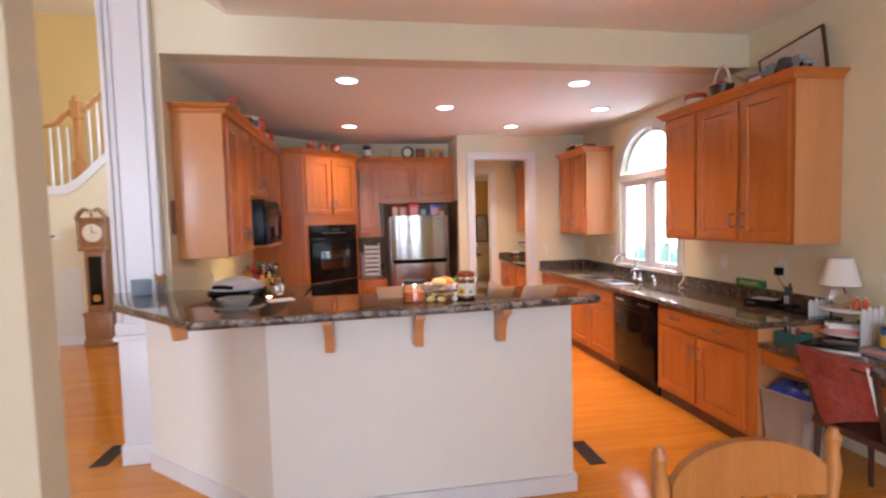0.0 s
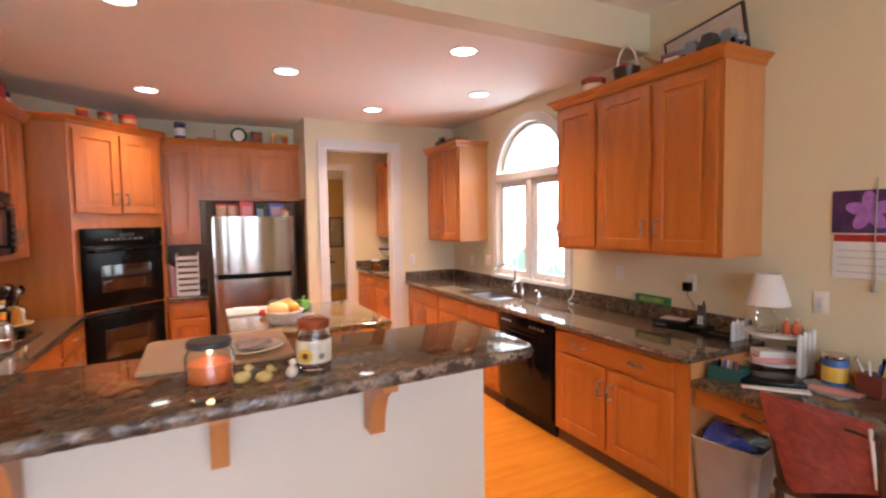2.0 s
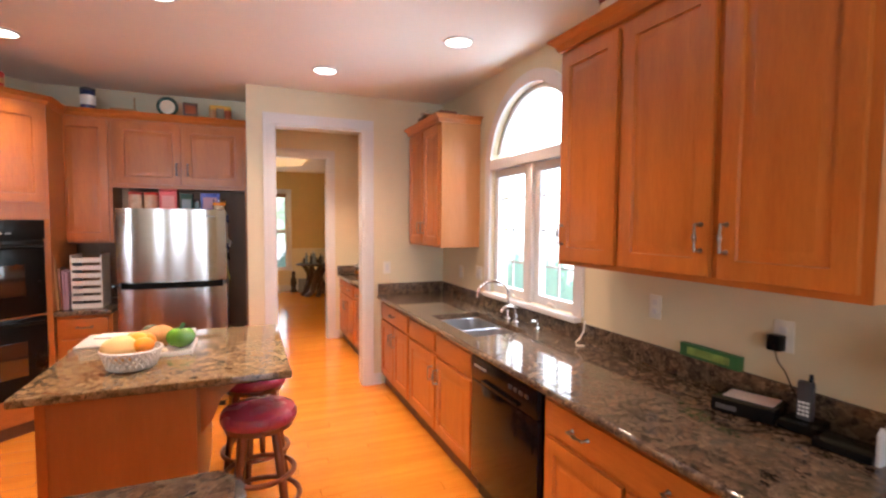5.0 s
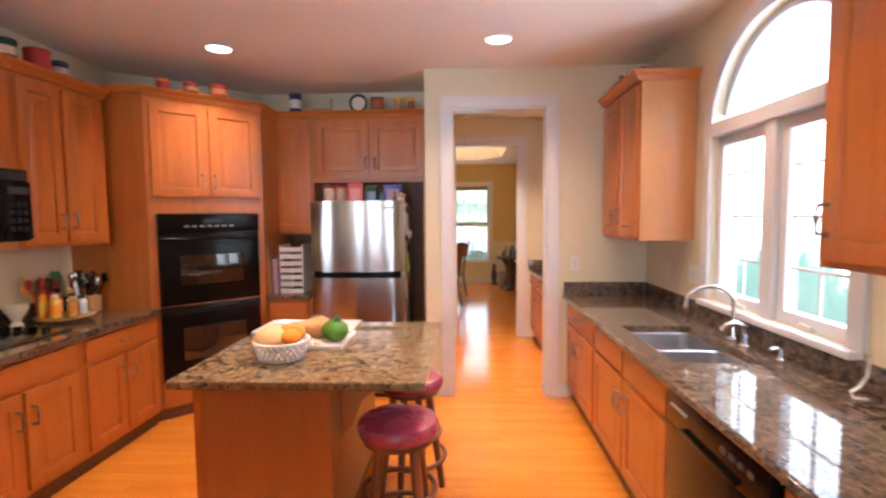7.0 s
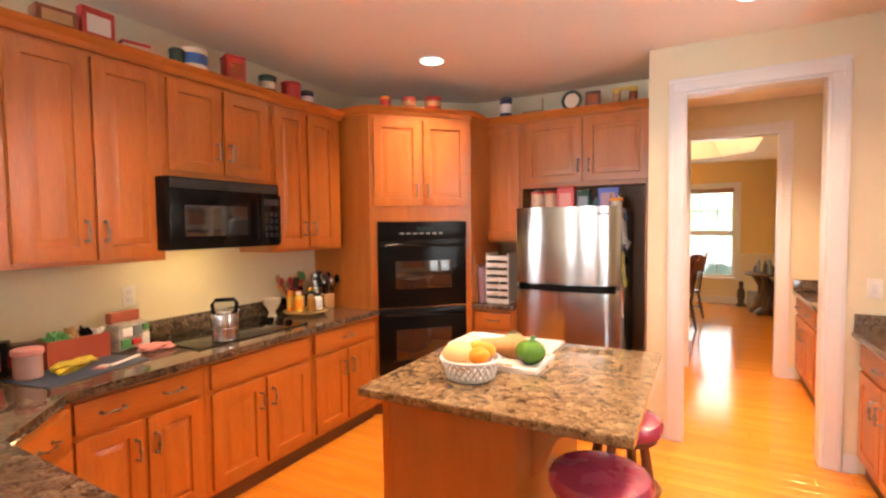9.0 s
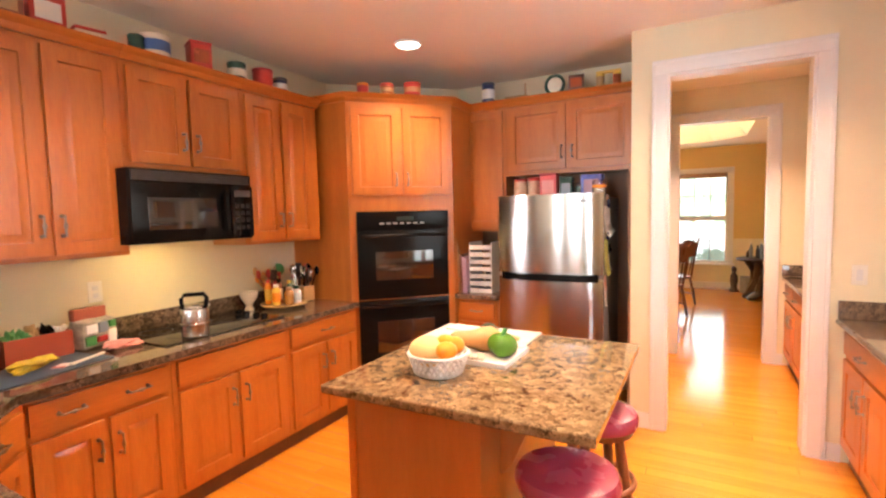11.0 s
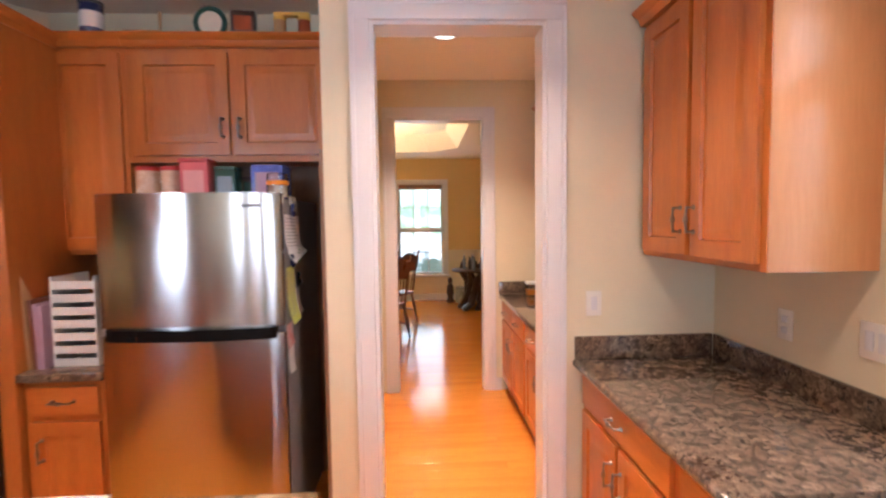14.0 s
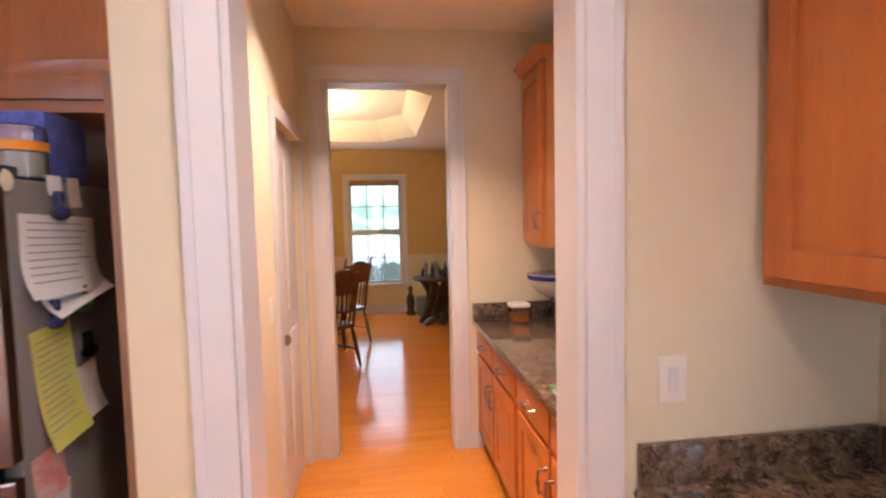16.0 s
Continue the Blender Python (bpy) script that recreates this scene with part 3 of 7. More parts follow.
# outdoors: lawn, and glowing sheets painted with hedge line and pale distance
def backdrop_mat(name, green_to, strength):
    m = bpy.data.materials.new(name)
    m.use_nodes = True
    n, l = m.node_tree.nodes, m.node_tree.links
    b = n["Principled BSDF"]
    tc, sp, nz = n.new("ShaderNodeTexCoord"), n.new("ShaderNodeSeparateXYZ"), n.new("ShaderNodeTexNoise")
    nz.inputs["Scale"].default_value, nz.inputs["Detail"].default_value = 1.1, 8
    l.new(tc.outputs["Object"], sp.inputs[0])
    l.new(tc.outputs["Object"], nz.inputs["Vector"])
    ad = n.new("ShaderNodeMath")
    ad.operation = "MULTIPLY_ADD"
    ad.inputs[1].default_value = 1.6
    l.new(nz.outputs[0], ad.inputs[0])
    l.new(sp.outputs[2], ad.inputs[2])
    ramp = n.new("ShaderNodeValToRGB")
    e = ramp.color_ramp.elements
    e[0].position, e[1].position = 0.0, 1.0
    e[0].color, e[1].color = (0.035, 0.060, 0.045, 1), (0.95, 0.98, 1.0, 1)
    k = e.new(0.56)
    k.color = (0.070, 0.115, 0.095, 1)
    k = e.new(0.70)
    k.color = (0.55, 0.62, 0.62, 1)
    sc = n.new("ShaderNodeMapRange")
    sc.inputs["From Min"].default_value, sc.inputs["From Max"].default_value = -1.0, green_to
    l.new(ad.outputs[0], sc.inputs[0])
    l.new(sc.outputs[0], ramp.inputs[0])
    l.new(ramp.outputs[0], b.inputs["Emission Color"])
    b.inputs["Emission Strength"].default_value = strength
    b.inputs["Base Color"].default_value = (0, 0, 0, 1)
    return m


# Emissive garden: its glow also lights the kitchen and the worktop reflection.
garden = backdrop_mat("garden_glow", 3.3, 8.5)
next(n_ for n_ in garden.node_tree.nodes if n_.type == "TEX_NOISE").inputs["Scale"].default_value = 2.4
structure("backdrop", boxes((8.0, 8.05, -6, 20, -0.49, 16)), garden, "glowing painted backdrop of pale garden and sky")
trees = backdrop_mat("tree_glow", 3.2, 1.9)
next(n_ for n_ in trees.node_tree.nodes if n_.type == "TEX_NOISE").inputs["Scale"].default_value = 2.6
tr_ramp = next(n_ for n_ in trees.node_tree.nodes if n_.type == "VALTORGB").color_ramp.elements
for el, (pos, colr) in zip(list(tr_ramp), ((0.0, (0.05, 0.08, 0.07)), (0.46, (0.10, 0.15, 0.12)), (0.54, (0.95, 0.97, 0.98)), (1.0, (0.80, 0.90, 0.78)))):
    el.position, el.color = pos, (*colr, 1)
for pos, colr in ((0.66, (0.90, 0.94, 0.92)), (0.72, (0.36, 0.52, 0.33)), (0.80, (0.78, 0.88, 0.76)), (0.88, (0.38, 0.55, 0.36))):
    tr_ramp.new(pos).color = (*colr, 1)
structure("backdrop_north", boxes((-4, 10, 21.0, 21.05, -1.0, 8)), trees, "glowing painted backdrop of pale trees and sky")
structure("ground", boxes((4.3, 60, -40, 60, -0.6, -0.5), (-60, 4.3, 14.5, 60, -0.6, -0.5), (-60, 4.3, -40, -2.4, -0.6, -0.5)), mat("lawn", (0.05, 0.10, 0.03), 0.9, vary=0.3, scale=2), "lawn around the house")

# bar: low wall, raised stone slab, corbels
structure("wall_bar", prism([(-0.53, 4.02), (0.40, 3.20), (2.10, 3.20), (2.10, 3.36), (0.46, 3.36), (-0.40, 4.12), (-0.53, 4.12)], 0, 1.148), OFFWHITE, "white painted low wall of the breakfast bar")
structure("baseboard_bar", prism([(-0.545, 4.01), (0.394, 3.182), (2.118, 3.182), (2.118, 3.36), (2.102, 3.36), (2.102, 3.198), (0.40, 3.198), (-0.535, 4.022)], 0, 0.10, bev=0.0), WHITE, "white baseboard of the bar wall")
bar = thing("breakfast_counter", "polished dark brown granite breakfast bar top with a chiselled edge", "countertop")
part("slab", prism([(-0.472, 3.545), (0.146, 2.879), (2.117, 2.979), (2.165, 2.997), (2.187, 3.043), (2.187, 3.46), (2.16, 3.488), (0.60, 3.488), (-0.22, 4.098), (-0.735, 4.098)], 1.15, 1.19, bev=0.004), STONE, bar)
edge_path = [(-0.735, 4.098), (-0.472, 3.545), (0.146, 2.879), (2.117, 2.979), (2.165, 2.997), (2.187, 3.043), (2.187, 3.46)]
bm = bmesh.new()
rows = []
for (ax, ay), (bx, by) in zip(edge_path, edge_path[1:]):
    length = math.hypot(bx - ax, by - ay)
    nx, ny = (by - ay) / length, -(bx - ax) / length
    for k in range(max(2, int(length / 0.012))):
        u = k / max(2, int(length / 0.012))
        x, y = ax + (bx - ax) * u, ay + (by - ay) * u
        col_ = []
        for zi, out in ((1.1895, -0.003), (1.186, 0.005), (1.178, 0.010), (1.168, 0.011), (1.158, 0.008), (1.150, 0.002)):
            o = out + 0.006 * noise.noise((x * 42, y * 42, zi * 60))
            col_.append(bm.verts.new((x + nx * o, y + ny * o, zi)))
        rows.append(col_)
for p, q in zip(rows, rows[1:]):
    for k in range(5):
        bm.faces.new((p[k], q[k], q[k + 1], p[k + 1]))
part("chiselled_edge", bm, STONE_EDGE, bar, "rough chiselled granite edge")


def corbel(at):
    outline = [(0, 0), (-0.20, 0), (-0.20, -0.035), (-0.15, -0.05), (-0.11, -0.08), (-0.085, -0.13), (-0.075, -0.17), (-0.07, -0.21), (0, -0.21)]
    m = Matrix(((0, 0, 1, 0), (1, 0, 0, 0), (0, 1, 0, 0), (0, 0, 0, 1)))
    return solo("corbel", prism(outline, -0.024, 0.024, m=m), MAPLE_SIDE, "honey wood corbel under the granite bar top", "corbel", at, "corbels under the bar")


for x in (0.73, 1.20, 1.66):
    corbel(pose(x, 3.199, 1.1495))
corbel(pose(-0.17, 3.702, 1.1495, 0, 0, -41.4))

# pilaster at the end of the range wall
col = thing("pilaster", "white panelled pilaster at the wall end", "column", pose(-0.59, 4.14, 0))
col["kind"] = "structure"
part("shaft", boxes((-0.155, 0.155, -0.02, 0.018, 0.98, 5.2)), WHITE, col)
part("panel_moulding", boxes((-0.155, -0.125, -0.036, -0.021, 0.98, 5.2), (0.125, 0.155, -0.036, -0.021, 0.98, 5.2), (-0.10, -0.085, -0.032, -0.021, 1.05, 5.2), (0.085, 0.10, -0.032, -0.021, 1.05, 5.2), bev=0.004), WHITE, col)
part("chair_rail", boxes((-0.175, 0.175, -0.055, 0.018, 0.86, 0.90), (-0.168, 0.168, -0.04, 0.018, 0.90, 0.98), bev=0.008), WHITE, col)
part("pedestal", boxes((-0.155, 0.155, -0.03, 0.018, 0.14, 0.86), bev=0.003), WHITE, col)
part("pedestal_panel", boxes((-0.12, 0.12, -0.04, -0.031, 0.24, 0.76), bev=0.006), WHITE, col)
part("base", boxes((-0.17, 0.17, -0.05, 0.018, 0, 0.14), bev=0.006), WHITE, col)
structure("wall_upper_west", boxes((XL - 0.34, XL, 4.162, 4.34, CEIL, 5.2)), CREAM, "cream wall above the pilaster")

# ---- cabinets: front at y = 0 looking to -y, x to the right, z up ----


def handle_mesh(name, upright):
    """A bar pull on two posts with a turned bead in the middle."""
    zs = [-0.052, -0.045, -0.026, -0.014, -0.007, 0.0, 0.007, 0.014, 0.026, 0.045, 0.052]
    rs = [0.0045, 0.0058, 0.0048, 0.0055, 0.0085, 0.0098, 0.0085, 0.0055, 0.0048, 0.0058, 0.0045]
    pts = [(0, -0.030 - 0.004 * math.cos(z * 28), z) for z in zs]
    posts = [[(0, 0.0, k * 0.047), (0, -0.004, k * 0.047), (0, -0.012, k * 0.047), (0, -0.031, k * 0.046)] for k in (-1, 1)]
    if not upright:
        pts = [(z, y, 0) for _, y, z in pts]
        posts = [[(z, y, 0) for _, y, z in row] for row in posts]
    bm = tube(pts, rs, 10)
    for row in posts:
        tube(row, [0.010, 0.009, 0.0042, 0.0046], 8, bm)
    return finish(name, bm, PEWTER)


PULL_V, PULL_H = handle_mesh("pull_upright", True), handle_mesh("pull_level", False)


def panel_mesh(name, w, h, flat=False):
    """A raised-panel front of width w and height h, 20 mm thick, its back at y = 0."""
    bm = bmesh.new()
    box(bm, 0, w, -0.02, 0, 0, h)
    es = [e for e in bm.edges if all(v.co.y < -0.015 for v in e.verts)]
    bmesh.ops.bevel(bm, geom=es, offset=0.006, segments=2, profile=0.7, affect="EDGES")
    front = max((f for f in bm.faces if f.normal.y < -0.9), key=lambda f: f.calc_area())
    if not flat:
        rim = min(0.058, w * 0.2, h * 0.2)
        for inset, move in ((rim, 0), (0.004, 0.012), (0.008, 0.001), (min(0.030, w * 0.09), -0.0125), (0.003, 0)):
            r = bmesh.ops.inset_region(bm, faces=[front], thickness=inset, use_even_offset=True)
            for v in front.verts:
                v.co.y += move
    return finish(name, bm, MAPLE_H if flat else MAPLE)


def front(parent, kind, x0, x1, z0, z1, pull=None):
    """A door or drawer front with its pull at (x, z)."""
    ob = part("door" if kind == "door" else "drawer_front", panel_mesh(kind, x1 - x0, z1 - z0, kind != "door"), None, parent, at=pose(x0, -0.001, z0))
    if pull:
        part("handle", PULL_V if kind == "door" else PULL_H, None, ob, "antique pewter bow pull", pose(pull[0] - x0, -0.0205, pull[1] - z0))
    return ob


def crown(w, d, z, left=True, right=True, h=0.062):
    bm = bmesh.new()
    rings = []
    for dz, off in ((0, 0.004), (0.012, 0.012), (0.03, 0.018), (0.042, 0.034), (0.052, 0.046), (h, 0.05), (h, 0.03)):
        a, b = (-off if left else 0), (w + off if right else w)
        rings.append([bm.verts.new(p) for p in ((a, -off - 0.02, z + dz), (b, -off - 0.02, z + dz), (b, d, z + dz), (a, d, z + dz))])
    for p, q in zip(rings, rings[1:]):
        for k in range(4):
            bm.faces.new((p[k], p[(k + 1) % 4], q[(k + 1) % 4], q[k]))
    bm.faces.new(rings[0][::-1])
    bm.faces.new(rings[-1])
    return bm


def wall_unit(label, at, w, d, h, doors, crown_sides=None, group="", rail=True):
    """A wall cabinet; doors: rows of (x0, x1, z0, z1, pull side)."""
    c = thing("wall_cabinet", label, "cabinet", at, group)
    part("body", boxes((0, w, 0, d, 0, h), bev=0.002), MAPLE_SIDE, c)
    part("face_frame", boxes((0, w, -0.0008, 0.004, 0, h)), MAPLE, c)
    for x0, x1, z0, z1, side in doors:
        px = x0 + 0.032 if side == "l" else x1 - 0.032
        front(c, "door", x0, x1, z0, z1, (px, z0 + 0.14) if side else None)
    if crown_sides is not None:
        part("crown", crown(w, d, h, *crown_sides), MAPLE_H, c)
    return c


def base_unit(label, at, w, d, h, fronts, group="", top=None):
    """A base cabinet; fronts: rows of (kind, x0, x1, z0, z1, pull)."""
    c = thing("base_cabinet", label, "cabinet", at, group)
    part("body", boxes((0, w, 0, d, 0.10, top or h), bev=0.002), MAPLE_SIDE, c)
    part("face_frame", boxes((0, w, -0.0008, 0.004, 0.10, h)), MAPLE, c)
    part("toe_kick", boxes((0, w, 0.03, d, 0, 0.0995)), TOE, c)
    for kind, x0, x1, z0, z1, pull in fronts:
        front(c, kind, x0, x1, z0, z1, pull)
    return c


G1, G2 = "cabinets of the sink wall", "cabinets of the range wall"
HB = 0.848      # underside of worktops
XF = 3.45       # front of sink wall base units


def pair(w, gap=0.03, z0=0.13, z1=0.66):
    m = w / 2
    return [("door", gap, m - 0.012, z0, z1, (m - 0.045, z1 - 0.13)), ("door", m + 0.012, w - gap, z0, z1, (m + 0.045, z1 - 0.13))]


def std(w, drawers=1, pulls=True):
    rows = pair(w)
    if drawers == 1:
        rows.append(("drawer", 0.03, w - 0.03, 0.69, 0.825, (w / 2, 0.757) if pulls else None))
    else:
        for a, b in ((0.03, w / 2 - 0.012), (w / 2 + 0.012, w - 0.03)):
            rows.append(("drawer", a, b, 0.69, 0.825, ((a + b) / 2, 0.757) if pulls else None))
    return rows


# sink wall, from the cased opening towards the desk (x of a unit runs to -y)
def east(y):
    return pose(XF, y, 0, 0, 0, -90)


DEP = XW - XF - 0.002
base_unit("honey maple base cabinet with two doors and two drawers", east(7.19), 0.86, DEP, HB, std(0.86, 1), G1)
base_unit("honey maple sink base cabinet with false drawer fronts", east(6.328), 1.20, DEP, HB, [("door", 0.03, 0.585, 0.13, 0.66, (0.55, 0.53)), ("door", 0.615, 1.17, 0.13, 0.66, (0.65, 0.53)), ("drawer", 0.03, 0.585, 0.69, 0.825, None), ("drawer", 0.615, 1.17, 0.69, 0.825, None)], G1, top=0.66)
c = base_unit("honey maple base cabinet with a wide drawer and two doors", east(4.415), 1.085, DEP, HB, pair(1.02) + [("drawer", 0.03, 0.99, 0.69, 0.825, None)], G1)
for d in [o for o in c.children if o.name.startswith("drawer_front")]:
    for hx in (0.24, 0.72):
        part("handle", PULL_H, None, d, "antique pewter bow pull", pose(hx, -0.0205, 0.067))

# dishwasher
dw = thing("dishwasher", "black built-in dishwasher with a control strip", "dishwasher", east(5.122))
W = 0.70
part("body", boxes((0.004, W - 0.004, 0.004, DEP, 0.10, HB - 0.004)), BLACK, dw)
part("door", boxes((0.006, W - 0.006, -0.030, 0.003, 0.125, 0.70), bev=0.006), BLACK_GLASS, dw)
cp = part("control_panel", boxes((0.006, W - 0.006, -0.034, 0.003, 0.705, HB - 0.008), bev=0.008), BLACK, dw)
part("handle", boxes((0.16, 0.54, -0.05, -0.035, 0.715, 0.735), bev=0.006), BLACK, dw)
part("label_strip", boxes((0.05, 0.19, -0.036, -0.0345, 0.785, 0.797)), plain("pale_print", (0.5, 0.5, 0.5)), cp)
for k in range(4):
    part("button", boxes((0.44 + k * 0.05, 0.47 + k * 0.05, -0.038, -0.0345, 0.78, 0.80), bev=0.002), DARK_GREY, cp)
part("toe_panel", boxes((0.006, W - 0.006, 0.02, 0.06, 0.0, 0.12)), BLACK, dw)

# worktop of the sink wall with the sink cut out
SX0, SX1, SY0, SY1 = 3.52, 3.92, 5.29, 6.04
top_ = thing("worktop", "polished dark brown granite worktop of the sink wall", "countertop")
bm = bmesh.new()
oo, ii = [(3.412, 3.325), (XW - 0.002, 3.325), (XW - 0.002, 7.205), (3.412, 7.205)], [(SX0, SY0), (SX1, SY0), (SX1, SY1), (SX0, SY1)]
va = [[bm.verts.new((x, y, z)) for x, y in loop] for z in (0.85, 0.89) for loop in (oo, ii)]
for k in range(4):
    j = (k + 1) % 4
    for f4 in ((va[0][k], va[0][j], va[1][j], va[1][k]), (va[2][k], va[2][j], va[3][j], va[3][k]), (va[0][k], va[0][j], va[2][j], va[2][k]), (va[1][k], va[1][j], va[3][j], va[3][k])):
        bm.faces.new(f4)
part("slab", bm, STONE, top_)
part("slab_nosing", tube([(3.414, 3.33, 0.87), (3.414, 7.20, 0.87)], 0.0195, 12), STONE, top_)
part("backsplash", boxes((XW - 0.022, XW - 0.002, 3.40, 7.183, 0.8905, 1.0), bev=0.003), STONE, top_)
part("side_splash", boxes((3.405, XW - 0.023, 7.184, 7.204, 0.8905, 1.0), bev=0.003), STONE, top_)

SINK_STEEL = mat("satin_sink_steel", (0.50, 0.50, 0.52), 0.36, 1.0, vary=0.05)
sink = thing("sink", "double bowl stainless steel undermount sink", "sink", pose(0, 0, 0))
for y0, y1 in ((SY0 + 0.008, 5.645), (5.672, SY1 - 0.008)):
    bm = bmesh.new()
    a, b, c_, d_ = SX0 + 0.005, SX1 - 0.005, y0, y1
    ringz = []
    for z, ins in ((0.849, -0.004), (0.843, 0.006), (0.72, 0.014), (0.70, 0.03), (0.695, 0.06)):
        rr = 0.06
        pts = []
        for qx, qy, a0 in ((b - ins - rr, d_ - ins - rr, 0), (a + ins + rr, d_ - ins - rr, 90), (a + ins + rr, c_ + ins + rr, 180), (b - ins - rr, c_ + ins + rr, 270)):
            for k in range(5):
                an = radians(a0 + k * 22.5)
                pts.append((qx + rr * math.cos(an), qy + rr * math.sin(an), z))
        ringz.append([bm.verts.new(p) for p in pts])
    for p, q in zip(ringz, ringz[1:]):
        for k in range(len(p)):
            bm.faces.new((p[k], p[(k + 1) % len(p)], q[(k + 1) % len(p)], q[k]))
    bm.faces.new(ringz[-1])
    part("bowl", bm, SINK_STEEL, sink)
    part("drain", lathe([(0.04, 0), (0.04, 0.004), (0.025, 0.002)], 20, at=((a + b) / 2, (c_ + d_) / 2, 0.696)), CHROME, sink)
part("divider", boxes((SX0 + 0.002, SX1 - 0.002, 5.645, 5.672, 0.80, 0.846), bev=0.006), SINK_STEEL, sink)

fa = thing("faucet", "chrome gooseneck faucet on the sink deck", "faucet", pose(4.0, 5.70, 0.89))
part("base", lathe([(0.030, 0), (0.030, 0.01), (0.022, 0.02), (0.018, 0.06), (0.016, 0.09)], 20), CHROME, fa)
arc = [(0, 0, 0.06), (0, 0, 0.20)] + [(-0.11 + 0.11 * math.cos(radians(a)), 0.03 * (1 - math.cos(radians(a))), 0.20 + 0.085 * math.sin(radians(a))) for a in range(15, 181, 15)] + [(-0.222, 0.062, 0.165)]
part("spout", tube(arc, 0.011, 12), CHROME, fa)
part("lever", tube([(0, 0, 0.075), (-0.012, -0.045, 0.10), (-0.02, -0.10, 0.115)], [0.012, 0.008, 0.006], 10), CHROME, fa)
sp = thing("side_sprayer", "chrome pull-out tap beside the faucet", "faucet", pose(3.985, 5.56, 0.89))
part("base", lathe([(0.026, 0), (0.026, 0.01), (0.018, 0.02), (0.017, 0.07)], 18), CHROME, sp)
part("spout", tube([(0, 0, 0.05), (-0.005, 0, 0.105), (-0.05, -0.004, 0.128), (-0.10, -0.008, 0.118), (-0.125, -0.01, 0.09)], [0.017, 0.016, 0.014, 0.012, 0.012], 12), CHROME, sp)
so = thing("soap_dispenser", "chrome soap pump on the worktop", "soap dispenser", pose(4.0, 5.31, 0.89))
part("collar", lathe([(0.019, 0), (0.019, 0.012), (0.010, 0.02), (0.008, 0.06)], 14), CHROME, so)
part("nozzle", tube([(0, 0, 0.058), (-0.01, 0, 0.066), (-0.05, 0, 0.06)], 0.006, 8), CHROME, so)
solo("wire_hook", tube([(0, 0, 0.002), (-0.05, 0, 0.006), (-0.06, 0, 0.03), (-0.03, 0.0, 0.05), (-0.005, 0, 0.09), (0, 0, 0.15)], 0.005, 8), IVORY, "white plastic hook standing on the worktop", "hook", pose(4.02, 4.86, 0.8905))

# wall units of the sink wall
def east_wall(y, z=1.39):
    return pose(3.735, y, z, 0, 0, -90)


DW_ = XW - 3.735 - 0.002
wall_unit("honey maple wall cabinet with three raised panel doors", east_wall(4.725), 1.37, DW_, 1.085, [(0.02, 0.418, 0.025, 1.06, None), (0.455, 0.893, 0.025, 1.06, "r"), (0.928, 1.34, 0.025, 1.06, "l")], (True, True), G1)
part("handle", PULL_V, None, bpy.data.objects["wall_cabinet"].children[2], "antique pewter bow pull", pose(0.032, -0.0205, 0.13))
wall_unit("honey maple wall cabinet with two narrow doors", east_wall(7.19), 0.815, DW_, 1.055, [(0.025, 0.39, 0.025, 1.03, "r"), (0.42, 0.785, 0.025, 1.03, "l")], (False, True), G1)

# range wall: x of a unit runs to +y
XR = 0.245
def west(y, x=XR, z=0.0):
    return pose(x, y, z, 0, 0, 90)


DR = XR - XL - 0.002
base_unit("honey maple base cabinet with a wide drawer and two doors", west(4.40), 0.64, DR, HB, pair(0.64) + [("drawer", 0.03, 0.61, 0.69, 0.825, None)], G2)
c = [o for o in bpy.data.objects if o.name.startswith("base_cabinet") and not o.parent][-1]
for d in [o for o in c.children if o.name.startswith("drawer_front")]:
    for hx in (0.15, 0.43):
        part("handle", PULL_H, None, d, "antique pewter bow pull", pose(hx, -0.0205, 0.067))
base_unit("honey maple base cabinet below the cooktop", west(5.042), 0.79, DR, HB, pair(0.79) + [("drawer", 0.03, 0.76, 0.69, 0.825, None)], G2)
base_unit("honey maple base cabinet with a drawer and two doors", west(5.834), 0.73, DR, HB, std(0.73), G2)
base_unit("honey maple diagonal corner base cabinet", pose(0.62, 4.06, 0, 0, 0, 135), 0.50, 0.50, HB, [("door", 0.04, 0.46, 0.13, 0.66, (0.10, 0.53)), ("drawer", 0.04, 0.46, 0.69, 0.825, (0.25, 0.757))], G2)
base_unit("honey maple peninsula base cabinets behind the bar", pose(2.08, 4.03, 0, 0, 0, 180), 1.44, 0.60, HB, pair(1.44) + [("drawer", 0.03, 1.41, 0.69, 0.825, (0.72, 0.757))], G2)
lt = thing("worktop", "brown granite worktop of the range wall and peninsula", "countertop")
part("slab", prism([(XL + 0.002, 4.14), (0.475, 3.365), (2.12, 3.37), (2.12, 4.07), (0.62, 4.07), (0.285, 4.39), (0.285, 6.565), (XL + 0.002, 6.565)], 0.85, 0.89, bev=0.012), STONE, lt)
part("backsplash", boxes((XL + 0.002, XL + 0.022, 4.2, 6.565, 0.8905, 1.0), bev=0.003), STONE, lt)

WX = -0.055
DWL = WX - XL - 0.002
wall_unit("honey maple wall cabinet with two tall doors", west(4.285, WX, 1.39), 0.755, DWL, 1.04, [(0.075, 0.393, 0.025, 1.015, "r"), (0.413, 0.735, 0.025, 1.015, "l")], (True, False), G2)
wall_unit("honey maple wall cabinet above the microwave", west(5.042, WX, 1.865), 0.755, DWL, 0.565, [(0.03, 0.365, 0.025, 0.54, "r"), (0.39, 0.725, 0.025, 0.54, "l")], (False, False), G2)
